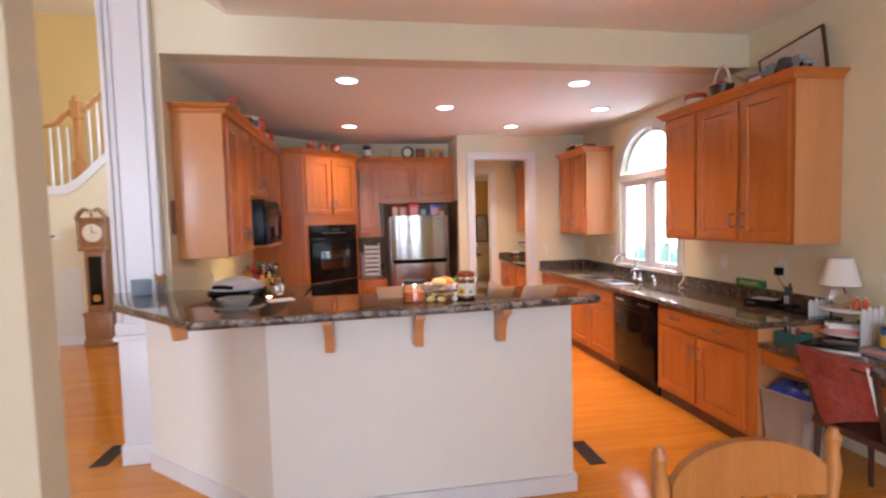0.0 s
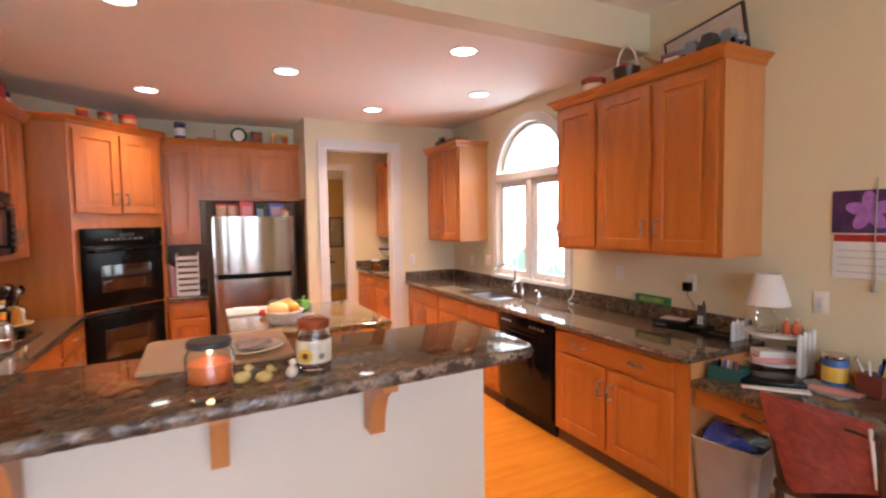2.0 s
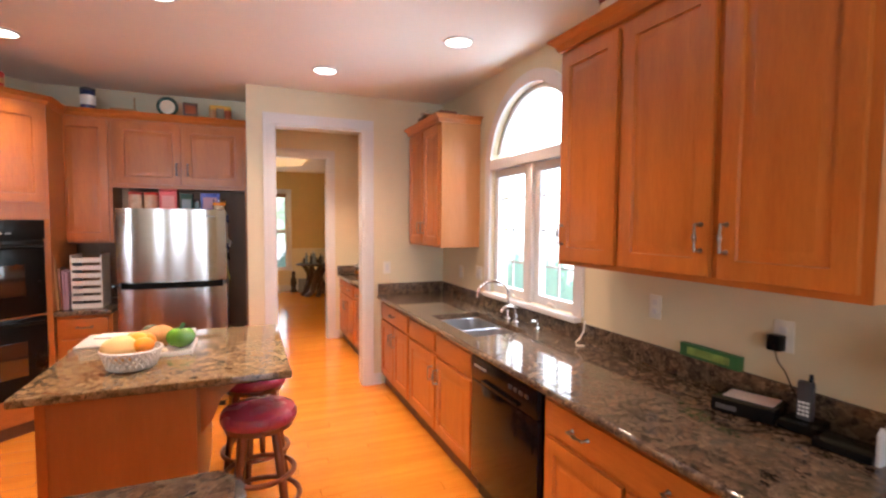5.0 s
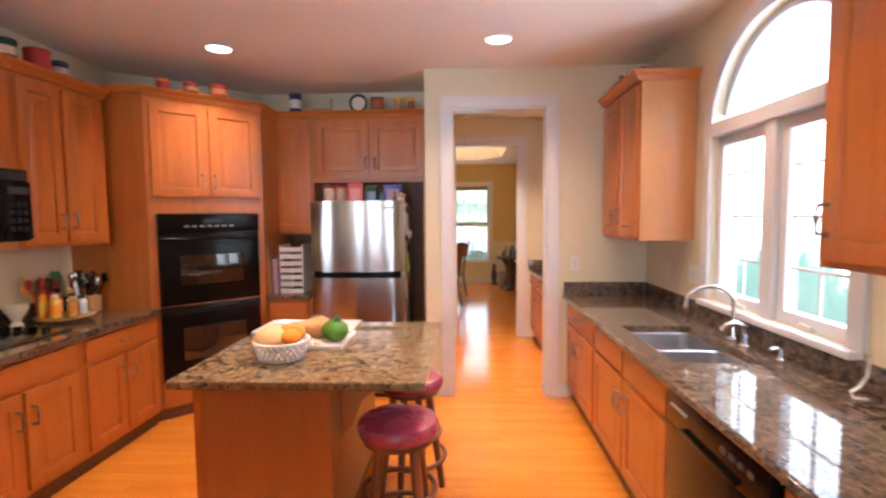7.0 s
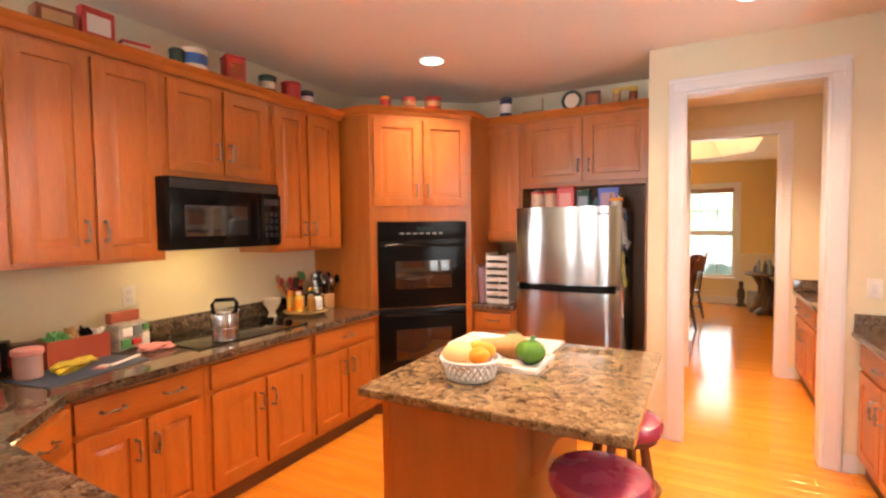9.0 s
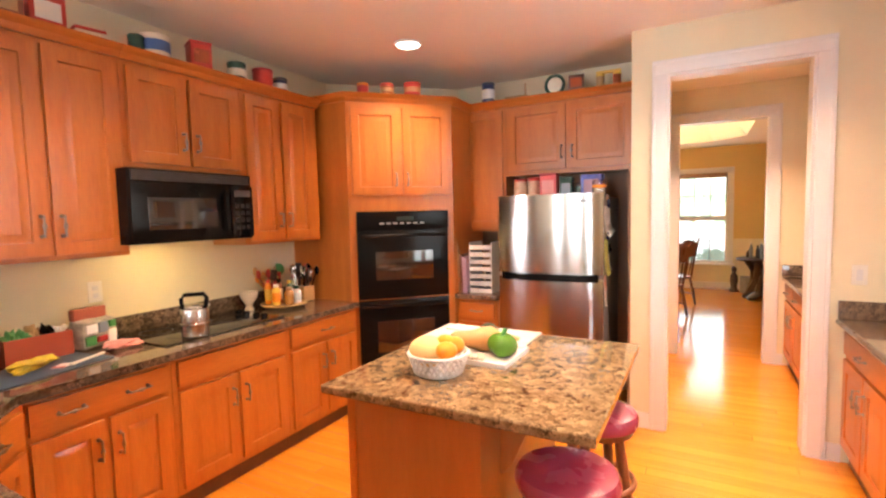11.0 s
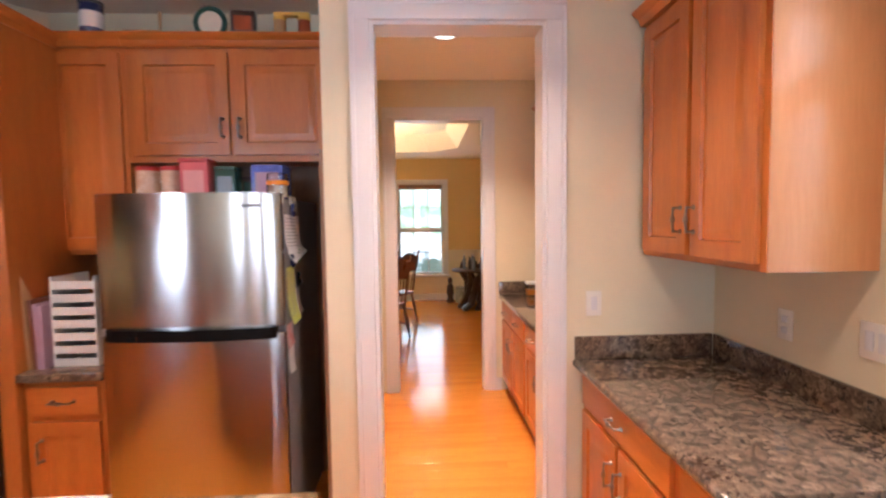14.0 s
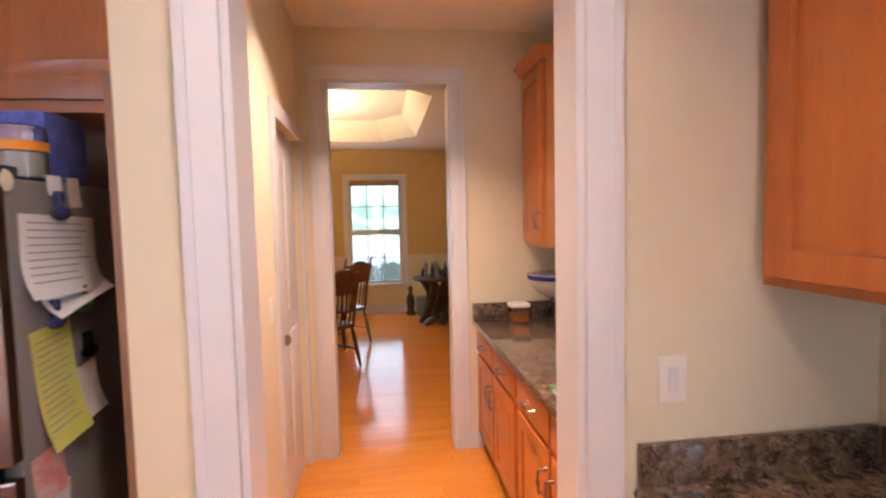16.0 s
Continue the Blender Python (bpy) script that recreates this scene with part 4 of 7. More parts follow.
wall_unit("honey maple wall cabinet with two narrow doors", west(5.799, WX, 1.39), 0.72, DWL, 1.04, [(0.03, 0.325, 0.025, 1.015, "r"), (0.35, 0.645, 0.025, 1.015, "l")], (False, False), G2)

# microwave under the short unit
KEY_BLACK = plain("charcoal_key", (0.008, 0.008, 0.008), 0.3)
mw = thing("microwave", "black over-the-range microwave oven", "microwave", pose(0.06, 4.985, 1.445, 0, 0, 90))
part("body", boxes((0, 0.775, 0.0, 0.455, 0, 0.405), bev=0.006), BLACK, mw)
dr = part("door", boxes((0.004, 0.60, -0.022, -0.001, 0.012, 0.335), bev=0.008), BLACK, mw)
part("window", boxes((0.09, 0.50, -0.0245, -0.0225, 0.075, 0.25), bev=0.001), mat("microwave_window", (0.022, 0.022, 0.024), 0.07, vary=0.2, spec=1.0), dr, "dark mesh window of the door")
part("handle", tube([(0.565, -0.022, 0.05), (0.565, -0.045, 0.07), (0.565, -0.045, 0.28), (0.565, -0.022, 0.30)], 0.010, 8), BLACK, dr)
cp = part("control_panel", boxes((0.604, 0.772, -0.022, -0.001, 0.012, 0.335), bev=0.008), BLACK_GLASS, mw)
part("display", boxes((0.63, 0.75, -0.0245, -0.0225, 0.265, 0.305)), DARK_GREY, cp)
for r in range(4):
    for k in range(3):
        part("button", boxes((0.635 + k * 0.04, 0.66 + k * 0.04, -0.0245, -0.0222, 0.06 + r * 0.045, 0.085 + r * 0.045), bev=0.001), KEY_BLACK, cp)
for k in range(5):
    part("vent_slat", boxes((0.02, 0.755, -0.012, -0.0008, 0.345 + k * 0.011, 0.351 + k * 0.011)), DARK_GREY, mw)

# cooktop
ck = thing("cooktop", "black glass electric cooktop with knobs", "cooktop", pose(-0.36, 5.085, 0.8905))
part("glass", boxes((0, 0.51, 0, 0.83, 0, 0.008), bev=0.003), mat("glossy_cooktop_glass", (0.006, 0.006, 0.006), 0.05, vary=0.1, spec=0.75), ck)
for x, y, r in ((0.13, 0.17, 0.09), (0.36, 0.18, 0.075), (0.13, 0.46, 0.075), (0.36, 0.45, 0.10)):
    part("burner_ring", tube([(x + r * math.cos(a * math.pi / 16), y + r * math.sin(a * math.pi / 16), 0.0082) for a in range(32)], 0.0014, 5, closed=True), DARK_GREY, ck)
for x, y in ((0.14, 0.755), (0.23, 0.745), (0.32, 0.755), (0.41, 0.745)):
    part("knob", lathe([(0.022, 0.0085), (0.021, 0.03), (0.015, 0.034)], 16, at=(x, y, 0)), BLACK, ck)

# oven tower across the corner
OV = pose(0.207, 6.570, 0, 0, 0, 45)
oc_ = thing("oven_cabinet", "tall honey maple corner cabinet holding a double oven", "cabinet", OV)
OW = 0.868
part("body", prism([(0, 0.0), (OW, 0.0), (OW + 0.02, 0.02), (OW + 0.44, 0.44), (OW + 0.14, 0.62), (OW / 2, 0.92), (-0.02, 0.62), (-0.43, 0.43), (0.0, 0.002)], 0.10, 2.47), MAPLE, oc_)
part("face_frame", boxes((0, OW, -0.006, 0.004, 0.10, 2.47)), MAPLE, oc_)
part("toe_kick", prism([(0.0, 0.03), (OW, 0.03), (OW + 0.3, 0.44), (OW / 2, 0.80), (-0.3, 0.44)], 0, 0.0995), TOE, oc_)
for x0, x1, s in ((0.035, OW / 2 - 0.012, "r"), (OW / 2 + 0.012, OW - 0.035, "l")):
    px = x1 - 0.035 if s == "r" else x0 + 0.035
    d = front(oc_, "door", x0, x1, 1.735, 2.43, (px, 1.86))
    d.location.y -= 0.006
part("bottom_panel", boxes((0.05, OW - 0.05, -0.022, -0.007, 0.13, 0.285), bev=0.004), MAPLE_H, oc_)
bm = bmesh.new()
rings = []
for dz, off in ((0, 0.004), (0.012, 0.012), (0.03, 0.018), (0.042, 0.034), (0.052, 0.046), (0.062, 0.05)):
    rings.append([bm.verts.new(p) for p in ((-off * 0.4, -off - 0.01, 2.47 + dz), (OW + off * 0.4, -off - 0.01, 2.47 + dz), (OW + 0.42 + off * 0.5, 0.42 - off * 0.5, 2.47 + dz), (OW / 2, 0.92, 2.47 + dz), (-0.42 - off * 0.5, 0.42 - off * 0.5, 2.47 + dz))])
for p, q in zip(rings, rings[1:]):
    for k in range(5):
        bm.faces.new((p[k], p[(k + 1) % 5], q[(k + 1) % 5], q[k]))
bm.faces.new(rings[0][::-1])
bm.faces.new(rings[-1])
part("crown", bm, MAPLE_H, oc_)

# Brown base colour paints in the wood mirrored by the oven windows.
OVEN_GLASS = mat("oven_glass_wood_reflection", (0.030, 0.016, 0.011), 0.05, vary=0.1, spec=0.9)
ov = thing("double_oven", "black built-in double wall oven", "oven", OV @ pose(0.056, -0.007, 0.30))
w = 0.756
part("body", boxes((0, w, -0.012, 0.0, 0, 1.305)), BLACK, ov)
cp = part("control_panel", boxes((0.0, w, -0.04, -0.013, 1.16, 1.305), bev=0.006), BLACK, ov)
part("display", boxes((0.32, 0.46, -0.0425, -0.0405, 1.225, 1.26)), plain("display_green", (0.02, 0.035, 0.035), 0.2), cp)
for k in range(7):
    part("key_print", boxes((0.18 + k * 0.055, 0.215 + k * 0.055, -0.0425, -0.0405, 1.20, 1.212)), plain("grey_print", (0.35, 0.35, 0.35)) if k == 0 else bpy.data.materials["grey_print"], cp)
for z0, z1 in ((0.60, 1.15), (0.01, 0.585)):
    d = part("oven_door", boxes((0.006, w - 0.006, -0.045, -0.013, z0, z1), bev=0.008), BLACK, ov)
    part("window", boxes((0.14, w - 0.14, -0.0475, -0.0455, z0 + 0.15, z1 - 0.17), bev=0.001), OVEN_GLASS, d, "dark glass oven window")
    zz = z1 - 0.045
    part("handle", tube([(0.03, -0.045, zz), (0.05, -0.085, zz + 0.004), (w / 2, -0.092, zz + 0.012), (w - 0.05, -0.085, zz + 0.004), (w - 0.03, -0.045, zz)], 0.013, 10), BLACK, d)
part("trim", boxes((0, w, -0.03, -0.013, 0.588, 0.597)), STEEL, ov)

# fridge alcove units
wall_unit("narrow honey maple wall cabinet beside the fridge", pose(0.742, 7.58, 1.41), 0.41, YF - 7.582, 1.07, [(0.025, 0.385, 0.025, 1.045, None)], (False, False), G2)
wall_unit("honey maple wall cabinet above the fridge", pose(1.154, 7.58, 1.90), 1.074, YF - 7.582, 0.58, [(0.03, 0.525, 0.025, 0.555, "r"), (0.549, 1.044, 0.025, 0.555, "l")], (False, False), G2)
part("light_rail", boxes((0, 1.074, -0.02, 0.0, -0.012, 0.012)), MAPLE_H, [o for o in bpy.data.objects if o.name.startswith("wall_cabinet")][-1])
base_unit("narrow honey maple base cabinet beside the fridge", pose(0.835, 7.215, 0), 0.37, YF - 7.217, HB, [("drawer", 0.03, 0.34, 0.69, 0.825, (0.185, 0.757)), ("door", 0.03, 0.34, 0.13, 0.66, (0.08, 0.53))], G2)
nk = thing("worktop", "small brown granite worktop beside the fridge", "countertop")
part("slab", boxes((0.80, 1.205, 7.18, YF - 0.002, 0.85, 0.89), bev=0.008), STONE, nk)
part("backsplash", boxes((0.80, 1.205, YF - 0.022, YF - 0.002, 0.8905, 1.0), bev=0.003), STONE, nk)

# Brown sheets over the cream alcove walls; the shade there is in their colour.
structure("alcove_panel", boxes((2.212, 2.228, YD + 0.002, YF - 0.02, 0, 1.90), (1.21, 2.212, YF - 0.016, YF - 0.002, 0, 1.90), (0.62, 1.209, YF - 0.016, YF - 0.002, 1.001, 1.409)), mat("alcove_shade_brown", (0.20, 0.105, 0.05), 0.45, scale=3, stretch=(4, 4, 0.6), second=(0.27, 0.15, 0.075)), "brown panels lining the fridge alcove, its shade in their colour")

# refrigerator: top freezer, bowed steel doors
fr = thing("refrigerator", "stainless steel top freezer refrigerator with dark grey sides", "refrigerator", pose(1.262, 7.10, 0))
FW = 0.795
part("cabinet_body", boxes((0.006, FW - 0.006, 0.045, 0.76, 0.04, 1.675), bev=0.008), FRIDGE_SIDE, fr)
part("base_grille", boxes((0.03, FW - 0.03, 0.06, 0.10, 0.0, 0.04)), DARK_GREY, fr)


def bowed(z0, z1):
    n = 14
    poly = [(x, 0.04) for x in (FW, 0)] + [(FW * k / n, 0.012 - 0.03 * math.sin(math.pi * min(max(k / n, 0.0), 1)) ** 0.6) for k in range(n + 1)]
    return prism(poly, z0, z1, bev=0.008)


part("freezer_door", bowed(1.105, 1.70), STEEL_DOOR, fr)
part("fridge_door", bowed(0.06, 1.075), STEEL_DOOR, fr)
bm = prism([(0.03, 0.03), (0.03, -0.012)] + [(0.06 + (FW - 0.12) * k / 10, -0.028 - 0.028 * math.sin(math.pi * k / 10)) for k in range(11)] + [(FW - 0.03, -0.012), (FW - 0.03, 0.03)], 1.055, 1.107)
part("grip", bm, BLACK, fr, "black recessed grip between the doors")
part("hinge_cap", boxes((FW - 0.10, FW - 0.01, 0.03, 0.10, 1.676, 1.70), bev=0.005), DARK_GREY, fr)
part("badge", boxes((FW - 0.16, FW - 0.08, -0.0135, -0.009, 1.635, 1.65)), plain("badge_grey", (0.22, 0.22, 0.22), 0.5, 0.3), fr)

# island
isl = thing("kitchen_island", "maple kitchen island with an overhanging granite top", "kitchen island")
part("slab", prism([(1.315, 5.005), (2.405, 5.005), (2.405, 6.14), (1.315, 6.14)], 0.85, 0.89, bev=0.012), STONE_ISLAND, isl)
part("body", boxes((1.385, 1.985, 5.09, 6.08, 0.10, 0.849), bev=0.003), mat("island_panel", (0.40, 0.155, 0.045), 0.32, scale=2, stretch=(4, 4, 0.5), coat=0.25, second=(0.48, 0.20, 0.062)), isl)
part("toe_kick", boxes((1.40, 1.965, 5.11, 6.06, 0, 0.0995)), TOE, isl)
part("corner_post", boxes((1.382, 1.42, 5.085, 5.12, 0.10, 0.848), bev=0.003), MAPLE, isl)
for y in (5.30, 5.85):
    bm = prism([(0, 0), (0.30, 0), (0.30, -0.03), (0.20, -0.06), (0.10, -0.14), (0.05, -0.26), (0, -0.32)], -0.018, 0.018, m=Matrix(((1, 0, 0, 1.986), (0, 0, 1, y), (0, 1, 0, 0.849), (0, 0, 0, 1))))
    part("bracket", bm, MAPLE_SIDE, isl, "curved wood bracket under the overhang")

# pantry passage cabinets
G3 = "cabinets of the pantry passage"
for y in (9.262, 8.305):
    base_unit("honey maple pantry base cabinet with two drawers and two doors", pose(3.42, y, 0, 0, 0, -90), 0.955, XW - 3.422, HB, std(0.955, 2), G3)
pt = thing("worktop", "polished granite worktop of the pantry passage", "countertop")
part("slab", boxes((3.375, XW - 0.002, 7.355, 9.265, 0.85, 0.89), bev=0.01), STONE, pt)
part("backsplash", boxes((XW - 0.022, XW - 0.002, 7.355, 9.24, 0.8905, 1.0), bev=0.003), STONE, pt)
part("side_splash", boxes((3.375, XW - 0.023, 9.245, 9.265, 0.8905, 1.0), bev=0.003), STONE, pt)
wall_unit("honey maple pantry wall cabinet with one door", pose(3.75, 9.262, 1.39, 0, 0, -90), 0.43, XW - 3.752, 1.10, [(0.025, 0.405, 0.025, 1.075, "r")], (False, True), G3)

# built-in desk
dk = thing("built_in_desk", "built-in desk with a granite top and shallow drawers", "desk")
part("slab", boxes((3.435, XW - 0.002, 0.9, 3.318, 0.73, 0.77), bev=0.01), STONE, dk)
part("apron", boxes((3.475, XW - 0.03, 0.92, 3.318, 0.62, 0.729)), MAPLE_H, dk)
for y1 in (3.30, 2.66, 2.02):
    d = part("drawer_front", panel_mesh("desk_drawer", 0.60, 0.09, True), None, dk, at=pose(3.474, y1, 0.63, 0, 0, -90))
    part("handle", PULL_H, None, d, "antique pewter bow pull", pose(0.30, -0.0205, 0.045))
part("end_panel", boxes((3.48, XW - 0.03, 0.92, 0.945, 0, 0.60)), MAPLE_SIDE, dk)

# recessed lights
def can_light(x, y, z=CEIL):
    c = thing("recessed_light", "white recessed ceiling light, lit", "ceiling light", pose(x, y, z), "recessed ceiling lights")
    bm = bmesh.new()
    tube([(0.092 * math.cos(k * math.pi / 16), 0.092 * math.sin(k * math.pi / 16), -0.004) for k in range(32)], 0.010, 6, bm, closed=True)
    part("trim_ring", bm, WHITE, c)
    part("lens", lathe([(0.083, -0.006), (0.083, -0.003), (0.08, -0.001)], 28), BULB, c, "glowing white lens")


for cx, cy in CANS:
    can_light(cx, cy)

# ---- loose things ----


def tin(name, label, at, r, h, m, lid=None, cat="tin", band=None, group=""):
    t = thing(name, label, cat, at, group)
    part("body", lathe([(r * 0.97, 0), (r, 0.004), (r, h - 0.004), (r * 0.97, h)], 24), m, t)
    if band:
        part("label", lathe([(r * 1.008, h * 0.2), (r * 1.012, h * 0.21), (r * 1.012, h * 0.72), (r * 1.008, h * 0.73)], 24), band, t, "printed paper label")
    if lid:
        part("lid", lathe([(r * 1.02, h + 0.0005), (r * 1.04, h + 0.005), (r * 1.04, h + 0.016), (r * 0.9, h + 0.022)], 24), lid, t)
    return t


def carton(name, label, at, w, d, h, m, panel=None, cat="box", lid=None):
    """A box standing on z = 0, its printed panel to -y."""
    t = thing(name, label, cat, at)
    part("body", boxes((-w / 2, w / 2, -d / 2, d / 2, 0, h), bev=min(w, d, h) * 0.05), m, t)
    if panel:
        part("print_panel", boxes((-w * 0.36, w * 0.36, -d / 2 - 0.0016, -d / 2 - 0.0003, h * 0.2, h * 0.78)), panel, t)
    if lid:
        part("lid", boxes((-w * 0.52, w * 0.52, -d * 0.53, d * 0.53, h + 0.0004, h + 0.016), bev=0.003), lid, t)
    return t


def bottle(name, label, at, r, h, m, cap, cat="bottle"):
    t = thing(name, label, cat, at)
    part("body", lathe([(r * 0.92, 0), (r, 0.006), (r, h * 0.62), (r * 0.45, h * 0.80), (r * 0.38, h * 0.9)], 18), m, t)
    part("cap", lathe([(r * 0.44, h * 0.9003), (r * 0.46, h * 0.91), (r * 0.42, h)], 14), cap, t)
    return t


# on top of the range wall units
ZT = 2.494
carton("wooden_tin", "brown wooden box on top of the cabinets", pose(-0.07, 4.566, ZT, 0, 0, 84), 0.16, 0.10, 0.085, WALNUT, TAN)
carton("picture_tin", "red framed picture tin on the cabinets", pose(-0.07, 4.745, ZT, 0, 0, 92), 0.15, 0.05, 0.15, RED, PAPER, "tin")
carton("small_box", "small pale box with a red lid", pose(-0.07, 4.923, ZT, 0, 0, 80), 0.13, 0.08, 0.03, CREAMY, None, "box", RED)
tin("small_green_jar", "small dark green jar on the cabinets", pose(-0.07, 5.158, ZT), 0.04, 0.07, DKGREEN, DKGREEN, "jar")
tin("stoneware_crock", "blue and white stoneware crock on the cabinets", pose(-0.07, 5.261, ZT), 0.078, 0.115, CREAMY, None, "crock", BLUE)
carton("red_tea_tin", "red printed tea tin on the cabinets", pose(-0.07, 5.533, ZT, 0, 0, 70), 0.12, 0.12, 0.14, RED, COPPER, "tin", RED)
tin("green_tin", "dark green tin with a pale label", pose(-0.07, 5.806, ZT), 0.058, 0.09, DKGREEN, DKGREEN, "tin", CREAMY)
tin("red_canister", "red round canister on the cabinets", pose(-0.07, 6.022, ZT), 0.068, 0.10, RED, RED, "canister")
tin("dark_jar", "small dark jar with a white label", pose(-0.07, 6.181, ZT), 0.05, 0.075, NAVY, DARK_GREY, "jar", PAPER)
# on the oven tower
ZO = 2.534
tin("red_biscuit_tin", "small red tin on the oven cabinet", pose(0.310, 6.670, ZO), 0.045, 0.055, RED, ORANGE, "tin")
tin("tan_red_tin", "red tin with a tan label on the oven cabinet", pose(0.450, 6.800, ZO), 0.055, 0.06, COPPER, RED, "tin", TAN)
tin("red_round_tin", "larger red tin with a printed label", pose(0.600, 6.940, ZO), 0.068, 0.075, RED, RED, "tin", TAN)
# above the fridge units
ZF = 2.544
tin("coffee_can", "dark coffee can with a white label", pose(0.996, 7.580, ZF), 0.055, 0.15, NAVY, DARK_GREY, "can", PAPER)
rooster = thing("rolling_pin", "small wooden trough with an upright handle", "ornament", pose(1.249, 7.600, ZF))
part("trough", boxes((-0.10, 0.10, -0.03, 0.03, 0, 0.03), bev=0.008), TAN, rooster)
part("upright", tube([(0.08, 0, 0.028), (0.08, 0, 0.13)], 0.008, 8), TAN, rooster)
ck2 = thing("round_clock", "round dark green plate clock leaning on the wall", "clock", pose(1.579, 7.600, ZF + 0.082))
part("rim", tube([(0.075 * math.cos(k * math.pi / 14), 0.02, 0.075 * math.sin(k * math.pi / 14)) for k in range(28)], 0.014, 8, closed=True), DKGREEN, ck2)
part("face", lathe([(0.068, 0), (0.068, 0.006), (0.06, 0.008)], 24, m=pose(0, 0.026, 0, 90, 0, 0)), CREAMY, ck2)
part("foot", boxes((-0.03, 0.03, 0.005, 0.04, -0.0815, -0.068)), DKGREEN, ck2)
carton("dark_picture_tin", "dark tin with a brown picture", pose(1.764, 7.590, ZF, 0, 0, 6), 0.12, 0.06, 0.125, EBONY, COPPER, "tin")
for x, m_ in ((1.948, TAN), (2.075, COPPER)):
    tin("spice_jar", "small jar of spices with a yellow lid", pose(x, 7.60, ZF), 0.032, 0.085, m_, YELLOW, "jar")
part("lintel", boxes((1.92, 2.105, 7.58, 7.62, 0, 0.018), bev=0.003), YELLOW, thing("yellow_bar", "yellow bar laid across two spice jars", "ornament", pose(0, 0, ZF + 0.108)))

# on the narrow unit by the window
ZR = 1.39 + 1.055 + 0.0635
mill = thing("coffee_mill", "dark metal coffee mill on the cabinet", "coffee mill", pose(3.80, 6.92, ZR))
part("box", boxes((-0.06, 0.06, -0.07, 0.07, 0, 0.075), bev=0.005), EBONY, mill)
part("hopper", lathe([(0.03, 0.0755), (0.05, 0.10), (0.052, 0.115)], 16), STEEL, mill)
part("crank", tube([(0, 0, 0.11), (0, 0, 0.13), (0, -0.08, 0.132)], 0.005, 6), STEEL, mill)
carton("old_book", "brown book lying on the cabinet", pose(3.82, 6.57, ZR, 0, 0, 96), 0.24, 0.16, 0.05, WALNUT, None, "book")

# on the three door unit
ZU = 1.39 + 1.085 + 0.0635
tin("copper_pot", "copper red pot with a pale base", pose(3.800, 4.403, ZU), 0.085, 0.085, COPPER, RED, "pot", CREAMY)
bk = thing("wire_basket", "small basket with a tall bent handle", "basket", pose(3.800, 4.093, ZU))
part("bowl", lathe([(0.055, 0), (0.075, 0.01), (0.088, 0.09), (0.09, 0.098), (0.082, 0.095), (0.07, 0.015)], 20), EBONY, bk)
part("handle", tube([(0.0, 0.085 * math.cos(radians(a)), 0.09 + 0.16 * math.sin(radians(a))) for a in range(0, 181, 15)], 0.009, 8), CREAMY, bk)
part("apple", blob(0.045, 0.045, 0.042, (0, 0.01, 0.10), 2, 0.1, sub=2), RED, bk)
solo("driftwood", tube([(0.0, -0.09, 0.012), (0.0, -0.03, 0.05), (0.01, 0.03, 0.085), (0.0, 0.08, 0.13)], [0.012, 0.022, 0.016, 0.006], 8), TAN, "curved piece of pale wood on the cabinet", "ornament", pose(3.800, 3.868, ZU))
pf = thing("framed_picture", "black framed picture leaning against the wall", "picture", pose(4.045, 3.68, ZU, 0, 8, 90))
part("frame", boxes((-0.27, -0.255, -0.01, 0.01, 0, 0.30), (0.255, 0.27, -0.01, 0.01, 0, 0.30), (-0.255, 0.255, -0.01, 0.01, 0, 0.014), (-0.255, 0.255, -0.01, 0.01, 0.286, 0.30)), EBONY, pf)
part("print", boxes((-0.255, 0.255, 0.0, 0.006, 0.014, 0.286)), mat("faded_print", (0.50, 0.40, 0.33), 0.3, scale=5, second=(0.66, 0.58, 0.50)), pf)
carton("red_tin_box", "small red tin box on the cabinet", pose(3.770, 3.699, ZU, 0, 0, -80), 0.13, 0.07, 0.055, RED, PAPER, "tin", BLUEGREY)
for y, w_, h_, m_ in ((3.57, 0.14, 0.095, BLUEGREY), (3.465, 0.15, 0.105, DARK_GREY), (3.355, 0.145, 0.09, BLUEGREY)):
    car = thing("model_car", "dark grey model car with chrome trim", "model car", pose(3.77, y, ZU, 0, 0, -90 + (y - 3.5) * 60), "model cars on the cabinet")
    part("body", prism([(-w_ / 2, 0.012), (w_ / 2, 0.012), (w_ / 2, h_ * 0.5), (w_ * 0.26, h_ * 0.55), (w_ * 0.12, h_), (-w_ * 0.22, h_), (-w_ * 0.34, h_ * 0.55), (-w_ / 2, h_ * 0.5)], -0.03, 0.03, m=Matrix(((1, 0, 0, 0), (0, 0, 1, 0), (0, 1, 0, 0), (0, 0, 0, 1)))), m_, car)
    for wx in (-w_ * 0.3, w_ * 0.3):
        for wy in (-0.033, 0.026):
            part("wheel", lathe([(0.016, 0), (0.016, 0.007)], 14, m=pose(wx, wy + 0.007, 0.0165, 90, 0, 0)), BLACK, car)
    part("bumper", boxes((w_ / 2 + 0.0005, w_ / 2 + 0.004, -0.028, 0.028, 0.014, 0.022)), CHROME, car)

# fridge top and magnets
ZQ = 1.702
TUB = mat("snack_contents", (0.50, 0.30, 0.20), 0.25, scale=30, second=(0.66, 0.50, 0.38))
for x in (1.36, 1.475):
    tin("snack_tub", "clear tub of snacks with a red lid", pose(x, 7.36, ZQ - 0.026), 0.052, 0.145, TUB, RED, "tub", group="tubs on the fridge")
carton("red_canister_box", "red printed canister with a red lid", pose(1.61, 7.33, ZQ - 0.026), 0.13, 0.10, 0.18, plain("pink_red_plastic", (0.60, 0.11, 0.12)), PINK, "canister", RED)
